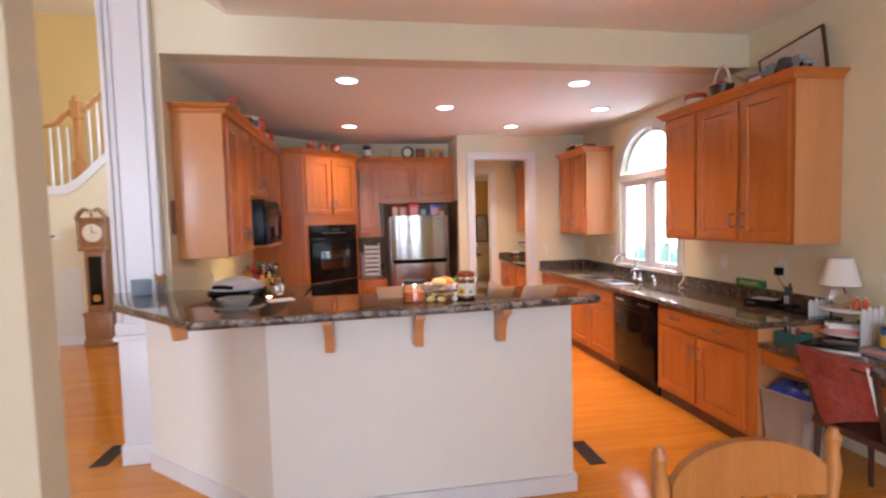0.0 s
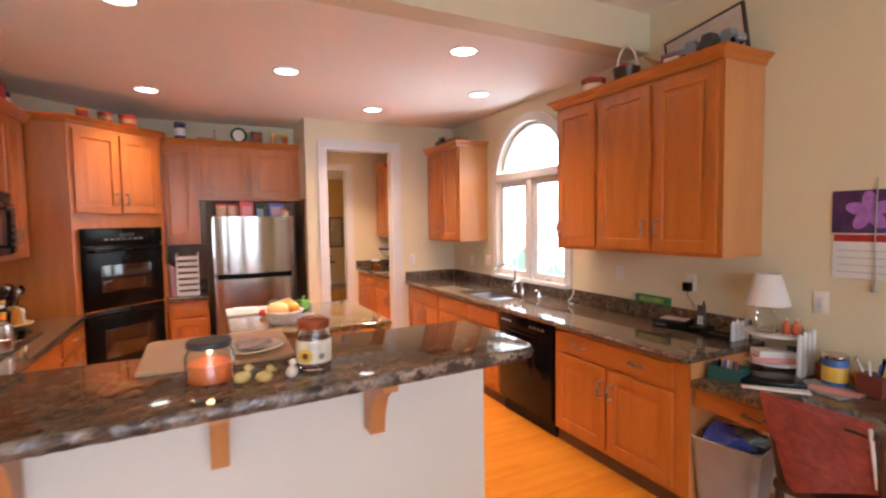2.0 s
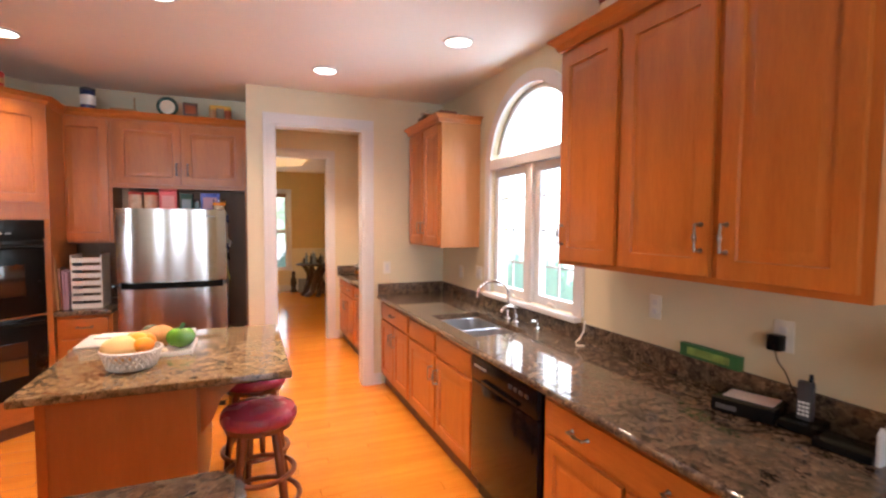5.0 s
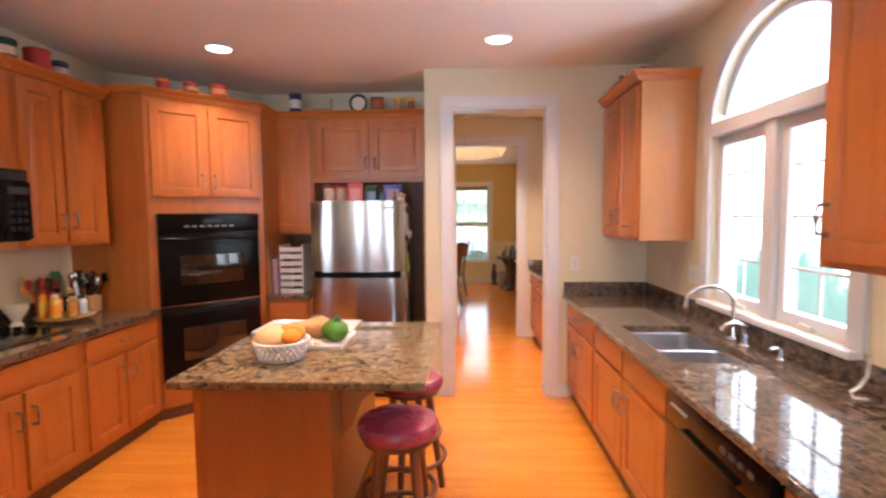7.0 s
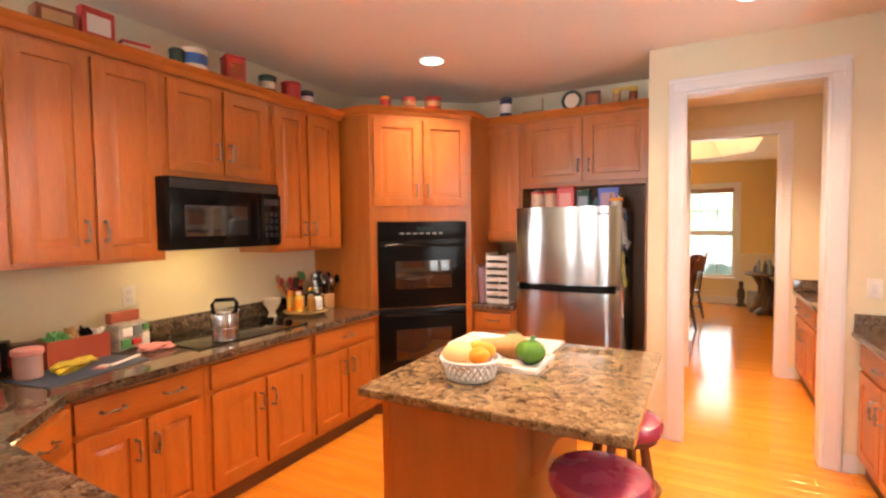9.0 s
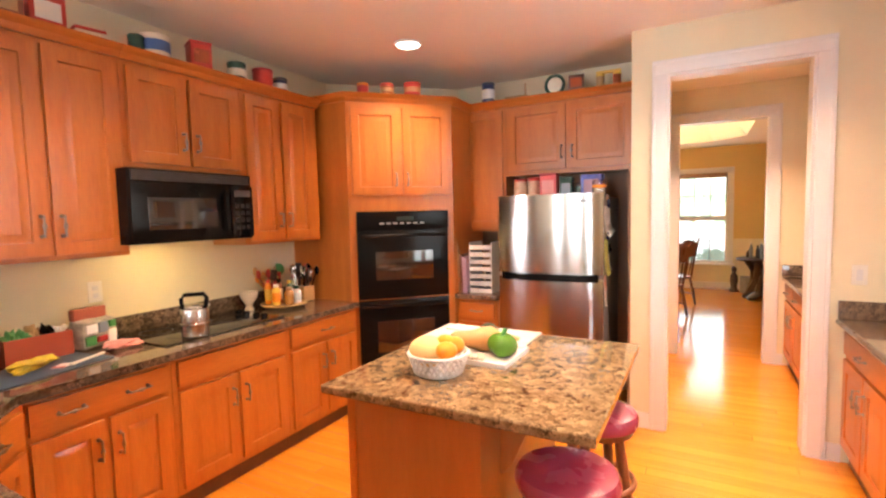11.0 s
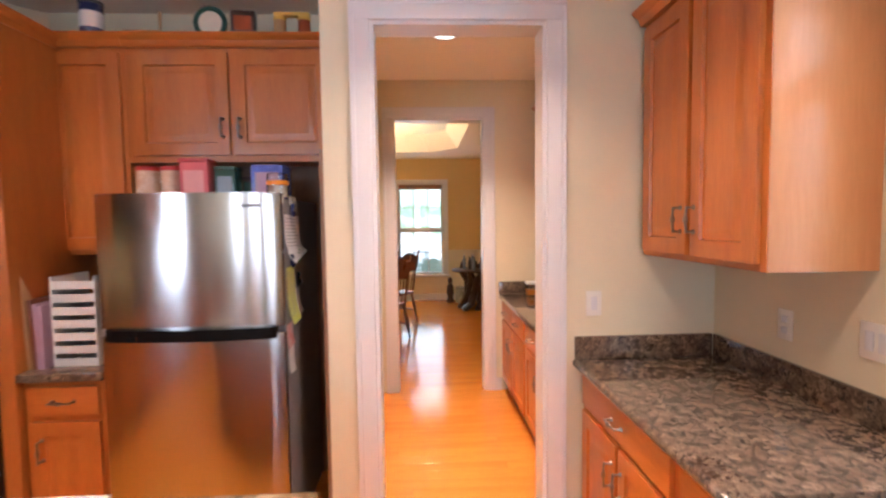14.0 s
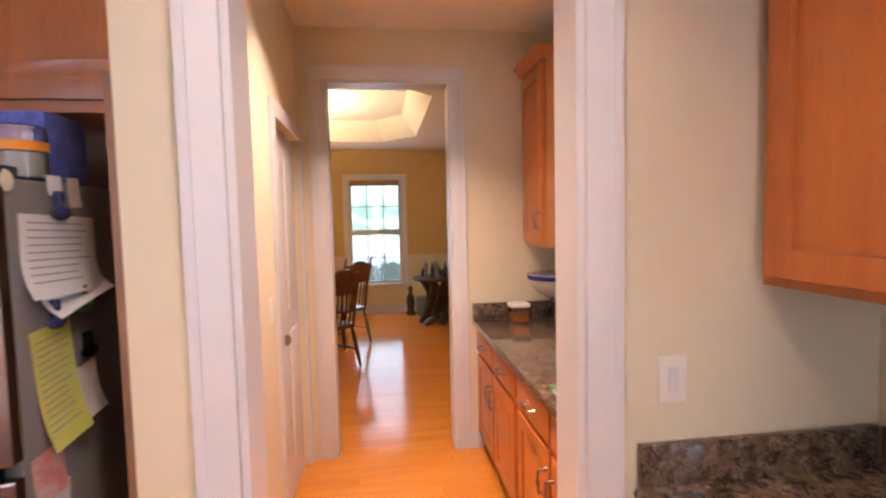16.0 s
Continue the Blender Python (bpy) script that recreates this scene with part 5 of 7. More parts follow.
carton("green_tea_tin", "green tea tin with a pale oval label", pose(1.745, 7.35, ZQ - 0.026), 0.095, 0.10, 0.145, DKGREEN, BLUEGREY, "tin", DKGREEN)
carton("dark_box", "dark patterned box on the fridge", pose(1.815, 7.45, ZQ - 0.026), 0.05, 0.09, 0.12, EBONY, DKGREEN)
carton("blue_box", "glossy blue and white box on the fridge", pose(1.925, 7.44, ZQ - 0.026), 0.155, 0.16, 0.175, plain("glossy_blue_film", (0.12, 0.16, 0.50), 0.15, vary=0.5, scale=12), LILAC)
gj = thing("glass_cookie_jar", "clear jar with an orange label on the fridge", "jar", pose(2.0, 7.28, ZQ - 0.026))
part("glass", lathe([(0.046, 0), (0.05, 0.004), (0.05, 0.105), (0.046, 0.12), (0.042, 0.118), (0.044, 0.1), (0.044, 0.008)], 24), JAR, gj)
part("contents", lathe([(0.042, 0.009), (0.043, 0.01), (0.043, 0.06), (0.04, 0.063)], 20), CREAMY, gj)
part("label", lathe([(0.0508, 0.065), (0.0512, 0.066), (0.0512, 0.085), (0.0508, 0.086)], 24), ORANGE, gj)

XS = 1.262 + FW - 0.006 + 0.001


def sheet(name, label, y0, y1, z0, z1, m, tilt=0.0, curl=0.012, cat="paper", lines=0):
    """A curling sheet on the fridge side, with rows of small unreadable print."""
    yc, zc = (y0 + y1) / 2, (z0 + z1) / 2

    def at(u, v, lift=0.0):
        off = 0.002 + lift + curl * (max(0, -v) ** 2 * 3 + 0.5 * max(0, u) ** 2 * max(0, 0.5 - v))
        y, z = u * (y1 - y0), v * (z1 - z0)
        c_, s_ = math.cos(tilt), math.sin(tilt)
        return (XS + off, yc + y * c_ - z * s_, zc + y * s_ + z * c_)

    def grid(ua, ub, va, vb, nu, nv, lift=0.0):
        bm = bmesh.new()
        g = [[bm.verts.new(at(ua + (ub - ua) * i / nu, va + (vb - va) * j / nv, lift)) for j in range(nv + 1)] for i in range(nu + 1)]
        for i in range(nu):
            for j in range(nv):
                bm.faces.new((g[i][j], g[i + 1][j], g[i + 1][j + 1], g[i][j + 1]))
        return bm

    bm = grid(-0.5, 0.5, -0.5, 0.5, 6, 6)
    ob = solo(name, bm, m, label, cat)
    rl_ = random.Random(len(name) + lines)
    for k in range(lines):
        v = 0.40 - 0.8 * k / lines
        part("printed_line", grid(-0.42, rl_.uniform(0.15, 0.42), v - 0.09 / lines, v + 0.09 / lines, 6, 1, 0.0012), INK, ob)
    return ob


INK = plain("grey_ink", (0.36, 0.36, 0.35), 0.8)
sheet("note_paper", "white printed sheet clipped to the fridge side", 7.175, 7.43, 1.42, 1.60, PAPER, -0.03, 0.03, lines=9)
sheet("note_paper", "white printed sheet folded under the other one", 7.22, 7.43, 1.395, 1.50, PAPER, 0.22, 0.045)
sheet("yellow_note", "yellow printed slip hanging on the fridge side", 7.195, 7.325, 1.09, 1.36, plain("yellow_paper", (0.62, 0.62, 0.12)), 0.09, 0.03, lines=14)
sheet("white_slip", "white slip behind the yellow note", 7.31, 7.41, 1.11, 1.24, PAPER, 0.12, 0.02)
sheet("photo_print", "small photo print with red on the fridge side", 7.165, 7.262, 0.985, 1.095, mat("photo_red", (0.62, 0.58, 0.55), 0.4, scale=18, second=(0.55, 0.08, 0.05)), 0.06, 0.01, "photo")
sheet("white_slip", "small white slip below the photo print", 7.178, 7.27, 0.86, 1.005, PAPER, -0.1, 0.012)
sheet("recipe_card", "small white card on the fridge side", 7.27, 7.32, 1.645, 1.69, PAPER, 0.0, 0.004)
sheet("beige_card", "small beige card on the fridge side", 7.34, 7.385, 1.62, 1.69, CREAMY, 0.05, 0.004)
for nm, lb, y, z, m_ in (("magnet_clip", "dark blue magnetic clip on the fridge side", 7.29, 1.605, NAVY), ("magnet_clip", "dark blue magnetic clip on the fridge side", 7.25, 1.365, NAVY), ("green_magnet", "bright green magnet clip on the fridge side", 7.35, 1.385, GREEN), ("black_magnet", "black magnet hook on the fridge side", 7.36, 1.27, BLACK)):
    t = thing(nm, lb, "magnet", pose(XS, y, z))
    part("jaw", blob(0.012, 0.032, 0.016, (0.016, 0, 0), sub=2), m_, t)
    part("grip", boxes((0.004, 0.022, -0.008, 0.008, 0.005, 0.05), bev=0.004), m_, t)
solo("round_magnet", lathe([(0.022, 0), (0.022, 0.004), (0.018, 0.006)], 18, m=pose(XS, 7.15, 1.668, 0, 90, 0)), CREAMY, "round cream magnet on the fridge side", "magnet")

# range wall counter
ZC = 0.8905
KETTLE = mat("satin_steel", (0.62, 0.62, 0.63), 0.24, 1.0, vary=0.05)
kt = thing("kettle", "tall stainless steel coffee percolator with a black handle", "kettle", pose(0.085, 5.30, ZC + 0.009))
part("body", lathe([(0.071, 0), (0.075, 0.006), (0.075, 0.07), (0.078, 0.074), (0.075, 0.078), (0.075, 0.15), (0.071, 0.160), (0.055, 0.166)], 28), KETTLE, kt)
part("lid", lathe([(0.056, 0.1665), (0.052, 0.178), (0.02, 0.186)], 24), STEEL, kt)
part("handle", tube([(-0.042, -0.045, 0.162), (-0.046, -0.049, 0.215), (-0.035, -0.036, 0.238), (0.035, 0.036, 0.24), (0.046, 0.049, 0.218), (0.042, 0.045, 0.162)], 0.012, 8), BLACK, kt)
part("spout", tube([(0, 0.062, 0.13), (0, 0.085, 0.155), (0, 0.098, 0.165)], [0.014, 0.010, 0.008], 8), CHROME, kt)
mg = thing("white_cup", "white footed cup on the counter", "cup", pose(-0.285, 5.985, ZC) @ Matrix.Diagonal((1.1, 1.1, 1.05, 1)))
part("bowl", lathe([(0.032, 0), (0.03, 0.01), (0.02, 0.03), (0.035, 0.06), (0.058, 0.10), (0.062, 0.13), (0.056, 0.128), (0.03, 0.065)], 24), CREAMY, mg)
sz = thing("lazy_susan", "round wooden turntable holding bottles", "turntable", pose(-0.15, 6.20, ZC))
part("plate", lathe([(0.10, 0), (0.16, 0.012), (0.175, 0.028), (0.168, 0.03), (0.15, 0.022)], 32), plain("pale_turntable_wood", (0.58, 0.38, 0.15)), sz)
rr = random.Random(3)
AMBER = plain("amber_glass", (0.42, 0.20, 0.04), 0.12, vary=0.3)
PALEBLUE = plain("pale_blue_label", (0.55, 0.62, 0.64), vary=0.3, scale=40)


def condiment(label, at, r, h, m_, cap, band):
    """A straight jar or bottle with a shoulder, a paper label and a screw cap."""
    t = thing("condiment_bottle", label, "bottle", at, "bottles on the turntable")
    part("body", lathe([(r * 0.93, 0), (r, 0.006), (r, h * 0.70), (r * 0.86, h * 0.78), (r * 0.58, h * 0.83), (r * 0.56, h * 0.86)], 20), m_, t)
    part("label", lathe([(r * 1.01, h * 0.16), (r * 1.02, h * 0.17), (r * 1.02, h * 0.60), (r * 1.01, h * 0.61)], 20), band, t, "printed paper label")
    part("cap", lathe([(r * 0.62, h * 0.8603), (r * 0.66, h * 0.87), (r * 0.66, h * 0.985), (r * 0.58, h)], 16), cap, t)


for dx, dy, r_, h_, m_, c_, b_, lb in (
        (0.02, -0.095, 0.031, 0.155, YELLOW, PAPER, ORANGE, "yellow mustard bottle with a white cap"),
        (0.085, -0.03, 0.034, 0.13, AMBER, TAN, AMBER, "amber glass jar with a tan cap"),
        (0.08, 0.05, 0.035, 0.125, PAPER, DKGREEN, PALEBLUE, "pale labelled jar with a dark green cap"),
        (-0.06, -0.10, 0.024, 0.19, ORANGE, RED, YELLOW, "orange sauce bottle with a red cap"),
        (-0.03, -0.02, 0.028, 0.185, WALNUT, BLACK, CREAMY, "brown sauce bottle with a black cap"),
        (-0.10, 0.02, 0.025, 0.20, RED, YELLOW, PAPER, "red sauce bottle with a yellow cap"),
        (-0.02, 0.075, 0.027, 0.165, DKGREEN, YELLOW, CREAMY, "dark green bottle with a cream label")):
    condiment(lb, pose(-0.15 + dx, 6.20 + dy, ZC + 0.0285), r_, h_, m_, c_, b_)
solo("small_dish", lathe([(0.022, 0), (0.03, 0.004), (0.042, 0.03), (0.038, 0.03), (0.026, 0.008)], 20), CREAMY, "small cream dish on the turntable", "dish", pose(-0.13, 6.315, ZC + 0.0285))
uc = thing("utensil_box", "tan box full of kitchen utensils", "utensil holder", pose(-0.20, 6.45, ZC))
part("box", boxes((-0.07, 0.07, -0.06, 0.06, 0, 0.12), bev=0.006), TAN, uc)


def utensil(a, b, tx, ty, hz, head, m_, parent):
    """A kitchen tool: a thin handle that leans out, with a spoon, spatula or whisk head."""
    bm = tube([(a, b, 0.05), ((a + tx) / 2, (b + ty) / 2, hz * 0.55), (tx, ty, hz - 0.05)], [0.006, 0.007, 0.005], 7)
    if head == "spoon":
        blob(0.026, 0.011, 0.038, (tx * 1.1, ty * 1.1, hz - 0.02), a * 50, 0.1, bm, 2)
    elif head == "spatula":
        box(bm, tx - 0.032, tx + 0.032, ty - 0.004, ty + 0.004, hz - 0.055, hz + 0.03, 0.003)
    else:
        for q in range(4):
            c_, s_ = math.cos(q * 0.785), math.sin(q * 0.785)
            tube([(tx, ty, hz - 0.05), (tx + 0.026 * c_, ty + 0.026 * s_, hz - 0.01), (tx, ty, hz + 0.03), (tx - 0.026 * c_, ty - 0.026 * s_, hz - 0.01), (tx, ty, hz - 0.05)], 0.0018, 5, bm)
    return part("utensil", bm, m_, parent)


HEADS = ("spoon", "spatula", "spoon", "whisk", "spoon")
for k in range(15):
    a, b = rr.uniform(-0.05, 0.05), rr.uniform(-0.045, 0.045)
    utensil(a, b, a * 1.9, b * 1.8, rr.uniform(0.20, 0.29), HEADS[k % 5], rr.choice((BLACK, BLACK, DARK_GREY, STEEL, EBONY, RED)), uc)
gl = thing("utensil_crock", "red crock with wooden spoons behind the turntable", "utensil holder", pose(-0.30, 6.22, ZC))
part("crock", lathe([(0.05, 0), (0.055, 0.01), (0.06, 0.17), (0.055, 0.173)], 22), RED, gl)
for k in range(15):
    an, q = k * 2.4, 0.4 + 0.6 * ((k * 7) % 5) / 4
    utensil(0.03 * math.cos(an), 0.03 * math.sin(an), 0.085 * q * math.cos(an), 0.12 * q * math.sin(an), 0.23 + 0.02 * (k % 4), HEADS[(k * 2) % 5], (RED, ORANGE, RED, GREEN, ORANGE, EBONY, RED, TAN)[k % 8], gl)
solo("counter_mat", boxes((-0.15, 0.15, -0.24, 0.24, 0, 0.006), bev=0.003), plain("slate_blue_mat", (0.045, 0.07, 0.115)), "slate blue mat on the granite counter", "mat", pose(-0.03, 4.60, ZC, 0, 0, 10))
bag = thing("snack_packet", "yellow crumpled snack packet", "packet", pose(-0.06, 4.57, ZC + 0.007, 0, 0, 30))
part("packet", blob(0.06, 0.10, 0.020, (0, 0, 0.021), 4, 0.9), plain("crumpled_yellow_film", (0.62, 0.50, 0.05), 0.3, vary=0.5, scale=25), bag)
pj = thing("pink_lid_jar", "clear plastic jar with a pink lid", "jar", pose(-0.08, 4.41, ZC + 0.007))
part("jar", lathe([(0.050, 0), (0.054, 0.006), (0.054, 0.10), (0.05, 0.108)], 24), plain("cloudy_plastic", (0.42, 0.26, 0.24), 0.2), pj)
part("lid", lathe([(0.057, 0.1085), (0.06, 0.112), (0.06, 0.132), (0.055, 0.136)], 24), PINK, pj)
rc = thing("red_crate", "red wooden crate filled with packets", "crate", pose(-0.25, 4.66, ZC, 0, 0, 90))
part("crate", boxes((-0.14, 0.14, -0.075, -0.063, 0, 0.13), (-0.14, 0.14, 0.063, 0.075, 0, 0.13), (-0.14, -0.128, -0.063, 0.063, 0, 0.13), (0.128, 0.14, -0.063, 0.063, 0, 0.13), (-0.128, 0.128, -0.063, 0.063, 0, 0.012)), plain("brick_red_wood", (0.36, 0.06, 0.025)), rc)
for k, (x, m_) in enumerate(((-0.10, GREEN), (-0.05, GREEN), (0.0, TAN), (0.05, BLACK), (0.10, PAPER))):
    part("packet", blob(0.034, 0.052, 0.06, (x, 0.0, 0.098), k, 0.9, sub=3), m_, rc)
PRINTED = mat("printed_paper_bag", (0.16, 0.15, 0.13), 0.5, scale=24, second=(0.62, 0.56, 0.46))
nb = thing("printed_bag", "grey printed bag with a red top", "bag", pose(-0.26, 4.93, ZC, 0, 0, 12))
bm = boxes((-0.055, 0.055, -0.10, 0.10, 0, 0.155), bev=0.02)
bmesh.ops.subdivide_edges(bm, edges=bm.edges[:], cuts=2, use_grid_fill=True)
for v in bm.verts:
    v.co += Vector((0.012 * noise.noise(v.co * 18), 0.010 * noise.noise(v.co * 15 + Vector((3, 0, 0))), 0.0))
    v.co.z = max(0.0, v.co.z + 0.01 * noise.noise(v.co * 12))
part("bag", bm, PRINTED, nb)
for y0, y1, z0, z1, m_ in ((-0.085, -0.03, 0.02, 0.07, GREEN), (-0.02, 0.035, 0.03, 0.06, RED), (0.04, 0.085, 0.015, 0.085, PAPER), (-0.08, -0.02, 0.085, 0.13, PAPER), (-0.01, 0.04, 0.08, 0.135, BLUEGREY), (0.05, 0.085, 0.10, 0.135, GREEN)):
    part("print_panel", boxes((0.050, 0.066, y0, y1, z0, z1), bev=0.002), m_, nb)
part("flap", boxes((-0.05, -0.005, -0.09, 0.09, 0.15, 0.215), bev=0.012), plain("dull_red_bag", (0.38, 0.10, 0.06)), nb)
solo("dish_cloth", blob(0.075, 0.085, 0.018, (0, 0, 0.017), 3, 0.6), plain("pink_check_cloth", (0.62, 0.25, 0.24), 0.8, vary=0.4, scale=60), "pink checked cloth lying on the counter", "cloth", pose(-0.10, 4.99, ZC))
solo("kitchen_knife", boxes((-0.01, 0.01, -0.10, 0.10, 0, 0.010), bev=0.004), IVORY, "white handled knife on the mat", "knife", pose(0.02, 4.77, ZC + 0.007, 0, 0, 24))
cd = thing("printed_card", "small white card with a red edge on the mat", "card", pose(0.03, 4.66, ZC + 0.007, 0, 0, 35))
part("card", boxes((-0.028, 0.028, -0.04, 0.04, 0, 0.002)), PAPER, cd)
part("red_edge", boxes((-0.028, 0.028, -0.04, -0.02, 0.0021, 0.0026)), RED, cd)
for k, (x, y, rz, m_) in enumerate(((-0.28, 4.33, 0, BLACK), (-0.30, 4.44, 10, EBONY))):
    carton("spice_rack", "dark spice rack in the counter corner", pose(x, y, ZC, 0, 0, 60 + rz), 0.16, 0.08, 0.16 - 0.03 * k, m_, RED, "rack")
# papers behind the bar
for k, (x, y, rz) in enumerate(((0.75, 3.70, 14), (0.50, 3.82, -22))):
    solo("paper_sheet", boxes((-0.11, 0.11, -0.14, 0.14, 0, 0.006), bev=0.002), PAPER, "white sheets of paper on the counter", "paper", pose(x, y, ZC, 0, 0, rz))

# nook by the fridge
tr = thing("letter_trays", "stack of white plastic letter trays", "letter tray", pose(1.015, 7.42, ZC))
for k in range(7):
    z = k * 0.062
    part("tray", boxes((-0.105, 0.105, -0.12, 0.14, z, z + 0.006), (-0.105, -0.095, -0.12, 0.14, z + 0.006, z + 0.0615), (0.095, 0.105, -0.12, 0.14, z + 0.006, z + 0.0615), (-0.095, 0.095, -0.12, -0.114, z + 0.006, z + 0.038)), WHITE, tr)
for k, (x, h_, m_, tilt) in enumerate(((0.782, 0.50, TAN, 7), (0.805, 0.45, TAN, 6), (0.83, 0.33, WALNUT, 5), (0.848, 0.31, LILAC, 3), (0.866, 0.30, LILAC, 2))):
    solo("upright_board" if k < 2 else "cook_book", boxes((-0.008, 0.008, -0.11, 0.11, 0, h_), bev=0.003), m_, "wooden cutting board leaning upright" if k < 2 else "thin book standing upright on the counter", "cutting board" if k < 2 else "book", pose(x + 0.02, 7.36, ZC + 0.001, 0, -tilt * 0.5, 6))

# island: basket of fruit, tray of vegetables
ba = thing("fruit_basket", "white lattice basket of melon and oranges", "fruit basket", pose(1.69, 5.325, ZC) @ Matrix.Diagonal((0.95, 0.95, 0.9, 1)))
GLAZE = plain("white_glazed_lattice", (0.72, 0.71, 0.71), 0.3, vary=0.02)
part("foot", lathe([(0.085, 0), (0.10, 0.004), (0.110, 0.02), (0.106, 0.02), (0.09, 0.012)], 40), GLAZE, ba)
part("rim", tube([(0.135 * math.cos(k * math.pi / 20), 0.135 * math.sin(k * math.pi / 20), 0.103) for k in range(40)], 0.0075, 8, closed=True), GLAZE, ba)
bm = bmesh.new()
for k in range(26):
    for s in (-1, 1):
        a0 = k * math.pi / 13
        tube([((0.107 + 0.026 * u) * math.cos(a0 + s * u * 0.5), (0.107 + 0.026 * u) * math.sin(a0 + s * u * 0.5), 0.012 + 0.090 * u) for u in (0, 0.35, 0.7, 1)], 0.0056, 6, bm)
part("lattice", bm, WHITE, ba, "raised white lattice weave")
for nm, rx, at_, m_ in (("melon", 0.082, (-0.045, -0.015, 0.105), MELON), ("orange", 0.048, (0.06, -0.035, 0.125), ORANGE), ("orange", 0.047, (0.055, 0.05, 0.13), ORANGE), ("orange", 0.045, (0.0, 0.085, 0.12), ORANGE), ("orange", 0.044, (0.025, 0.02, 0.145), ORANGE)):
    part(nm, blob(rx * (1.1 if nm == "melon" else 1), rx, rx * 0.9, at_, rx * 99, 0.05), m_, ba)
BOARD = mat("scuffed_white_plastic", (0.50, 0.49, 0.46), 0.4, scale=9, second=(0.64, 0.63, 0.60))
ty = thing("cutting_tray", "white tray of vegetables on the island", "tray", pose(1.78, 5.635, ZC, 0, 0, 0) @ Matrix.Diagonal((1, 1.14, 1, 1)))
part("board", boxes((-0.145, 0.145, -0.13, 0.13, 0, 0.010), bev=0.004), BOARD, ty)
part("rim", boxes((-0.157, -0.145, -0.14, 0.14, 0.0, 0.024), (0.145, 0.157, -0.14, 0.14, 0.0, 0.024), (-0.145, 0.145, -0.14, -0.13, 0.0, 0.024), (-0.145, 0.145, 0.13, 0.14, 0.0, 0.024), bev=0.003), WHITE, ty)
solo("cutting_board", boxes((-0.29, 0.29, -0.165, 0.165, 0, 0.012), bev=0.005), BOARD, "white plastic cutting board on the island", "cutting board", pose(1.61, 5.972, ZC + 0.0005, 0, 0, 0))
ZV = ZC + 0.0105
sq = thing("butternut_squash", "tan butternut squash on the tray", "squash", pose(1.71, 5.65, ZV, 0, 0, 220))
part("flesh", lathe([(0.012, -0.125), (0.045, -0.12), (0.062, -0.085), (0.060, -0.04), (0.046, 0.0), (0.040, 0.05), (0.040, 0.095), (0.028, 0.115), (0.01, 0.12)], 24, m=pose(0, 0, 0.06, 0, 86, 0)), SQUASH, sq)
part("stem", tube([(0.115, 0, 0.068), (0.14, 0.004, 0.072)], [0.010, 0.013], 8), TAN, sq)
pp = thing("green_pepper", "glossy green bell pepper on the tray", "pepper", pose(1.868, 5.615, ZV) @ Matrix.Diagonal((1.35, 1.35, 1.25, 1)))
bm = bmesh.new()
r_ = bmesh.ops.create_icosphere(bm, subdivisions=4, radius=1.0)
for v in r_["verts"]:
    an = math.atan2(v.co.y, v.co.x)
    k = 1 + 0.09 * math.cos(4 * an)
    dip = 0.16 * math.exp(-8 * (v.co.x ** 2 + v.co.y ** 2)) if v.co.z > 0 else 0
    v.co = Vector((v.co.x * 0.05 * k, v.co.y * 0.05 * k, (v.co.z * 1.0 - dip * 2) * 0.048 + 0.048))
part("flesh", bm, PEPPER, pp)
part("stem", tube([(0, 0, 0.075), (0.004, 0, 0.092), (0.012, 0.004, 0.108)], [0.010, 0.007, 0.009], 8), GREEN, pp)
solo("avocado", blob(0.044, 0.058, 0.044, (0, 0, 0.0445), 3, 0.08), AVOCADO, "dark green avocado on the cutting board", "avocado", pose(1.69, 5.875, ZC + 0.0125, 0, 0, 70))
for x, y, r_ in ((1.80, 5.735, 0.030), (1.755, 5.755, 0.028)):
    mu = thing("mushroom", "pale brown mushroom on the tray", "mushroom", pose(x, y, ZV), "mushrooms on the tray")
    part("cap", blob(r_, r_, r_ * 0.62, (0, 0, r_ * 1.0), x * 9, 0.1, sub=2), MUSHROOM, mu)
    part("stalk", lathe([(r_ * 0.4, 0), (r_ * 0.36, r_ * 0.7)], 10), CREAMY, mu)
for k, (x, y) in enumerate(((1.735, 5.53), (1.77, 5.52), (1.785, 5.55), (1.80, 5.52))):
    solo("garlic_clove", blob(0.020, 0.017, 0.014, (0, 0, 0.0135), k, 0.2, sub=2), CREAMY, "pale garlic clove on the tray", "garlic", pose(x, y, ZV, 0, 0, k * 50))
solo("folded_napkin", boxes((-0.09, 0.09, -0.06, 0.06, 0, 0.012), bev=0.005), PAPER, "white folded napkin on the cutting board", "napkin", pose(1.47, 6.03, ZC + 0.0125, 0, 0, -10))
solo("bread_crust", blob(0.06, 0.035, 0.014, (0, 0, 0.014), 6, 0.7), mat("crust_scraps", (0.45, 0.10, 0.04), 0.5, scale=40, second=(0.70, 0.45, 0.12)), "reddish crust of bread on the cutting board", "food", pose(1.79, 5.90, ZC + 0.0125, 0, 0, 15))
solo("tomato", blob(0.034, 0.034, 0.030, (0, 0, 0.030), 1, 0.06), plain("tomato_skin", (0.55, 0.06, 0.02), 0.2), "small red tomato on the island", "tomato", pose(1.575, 5.66, ZC))


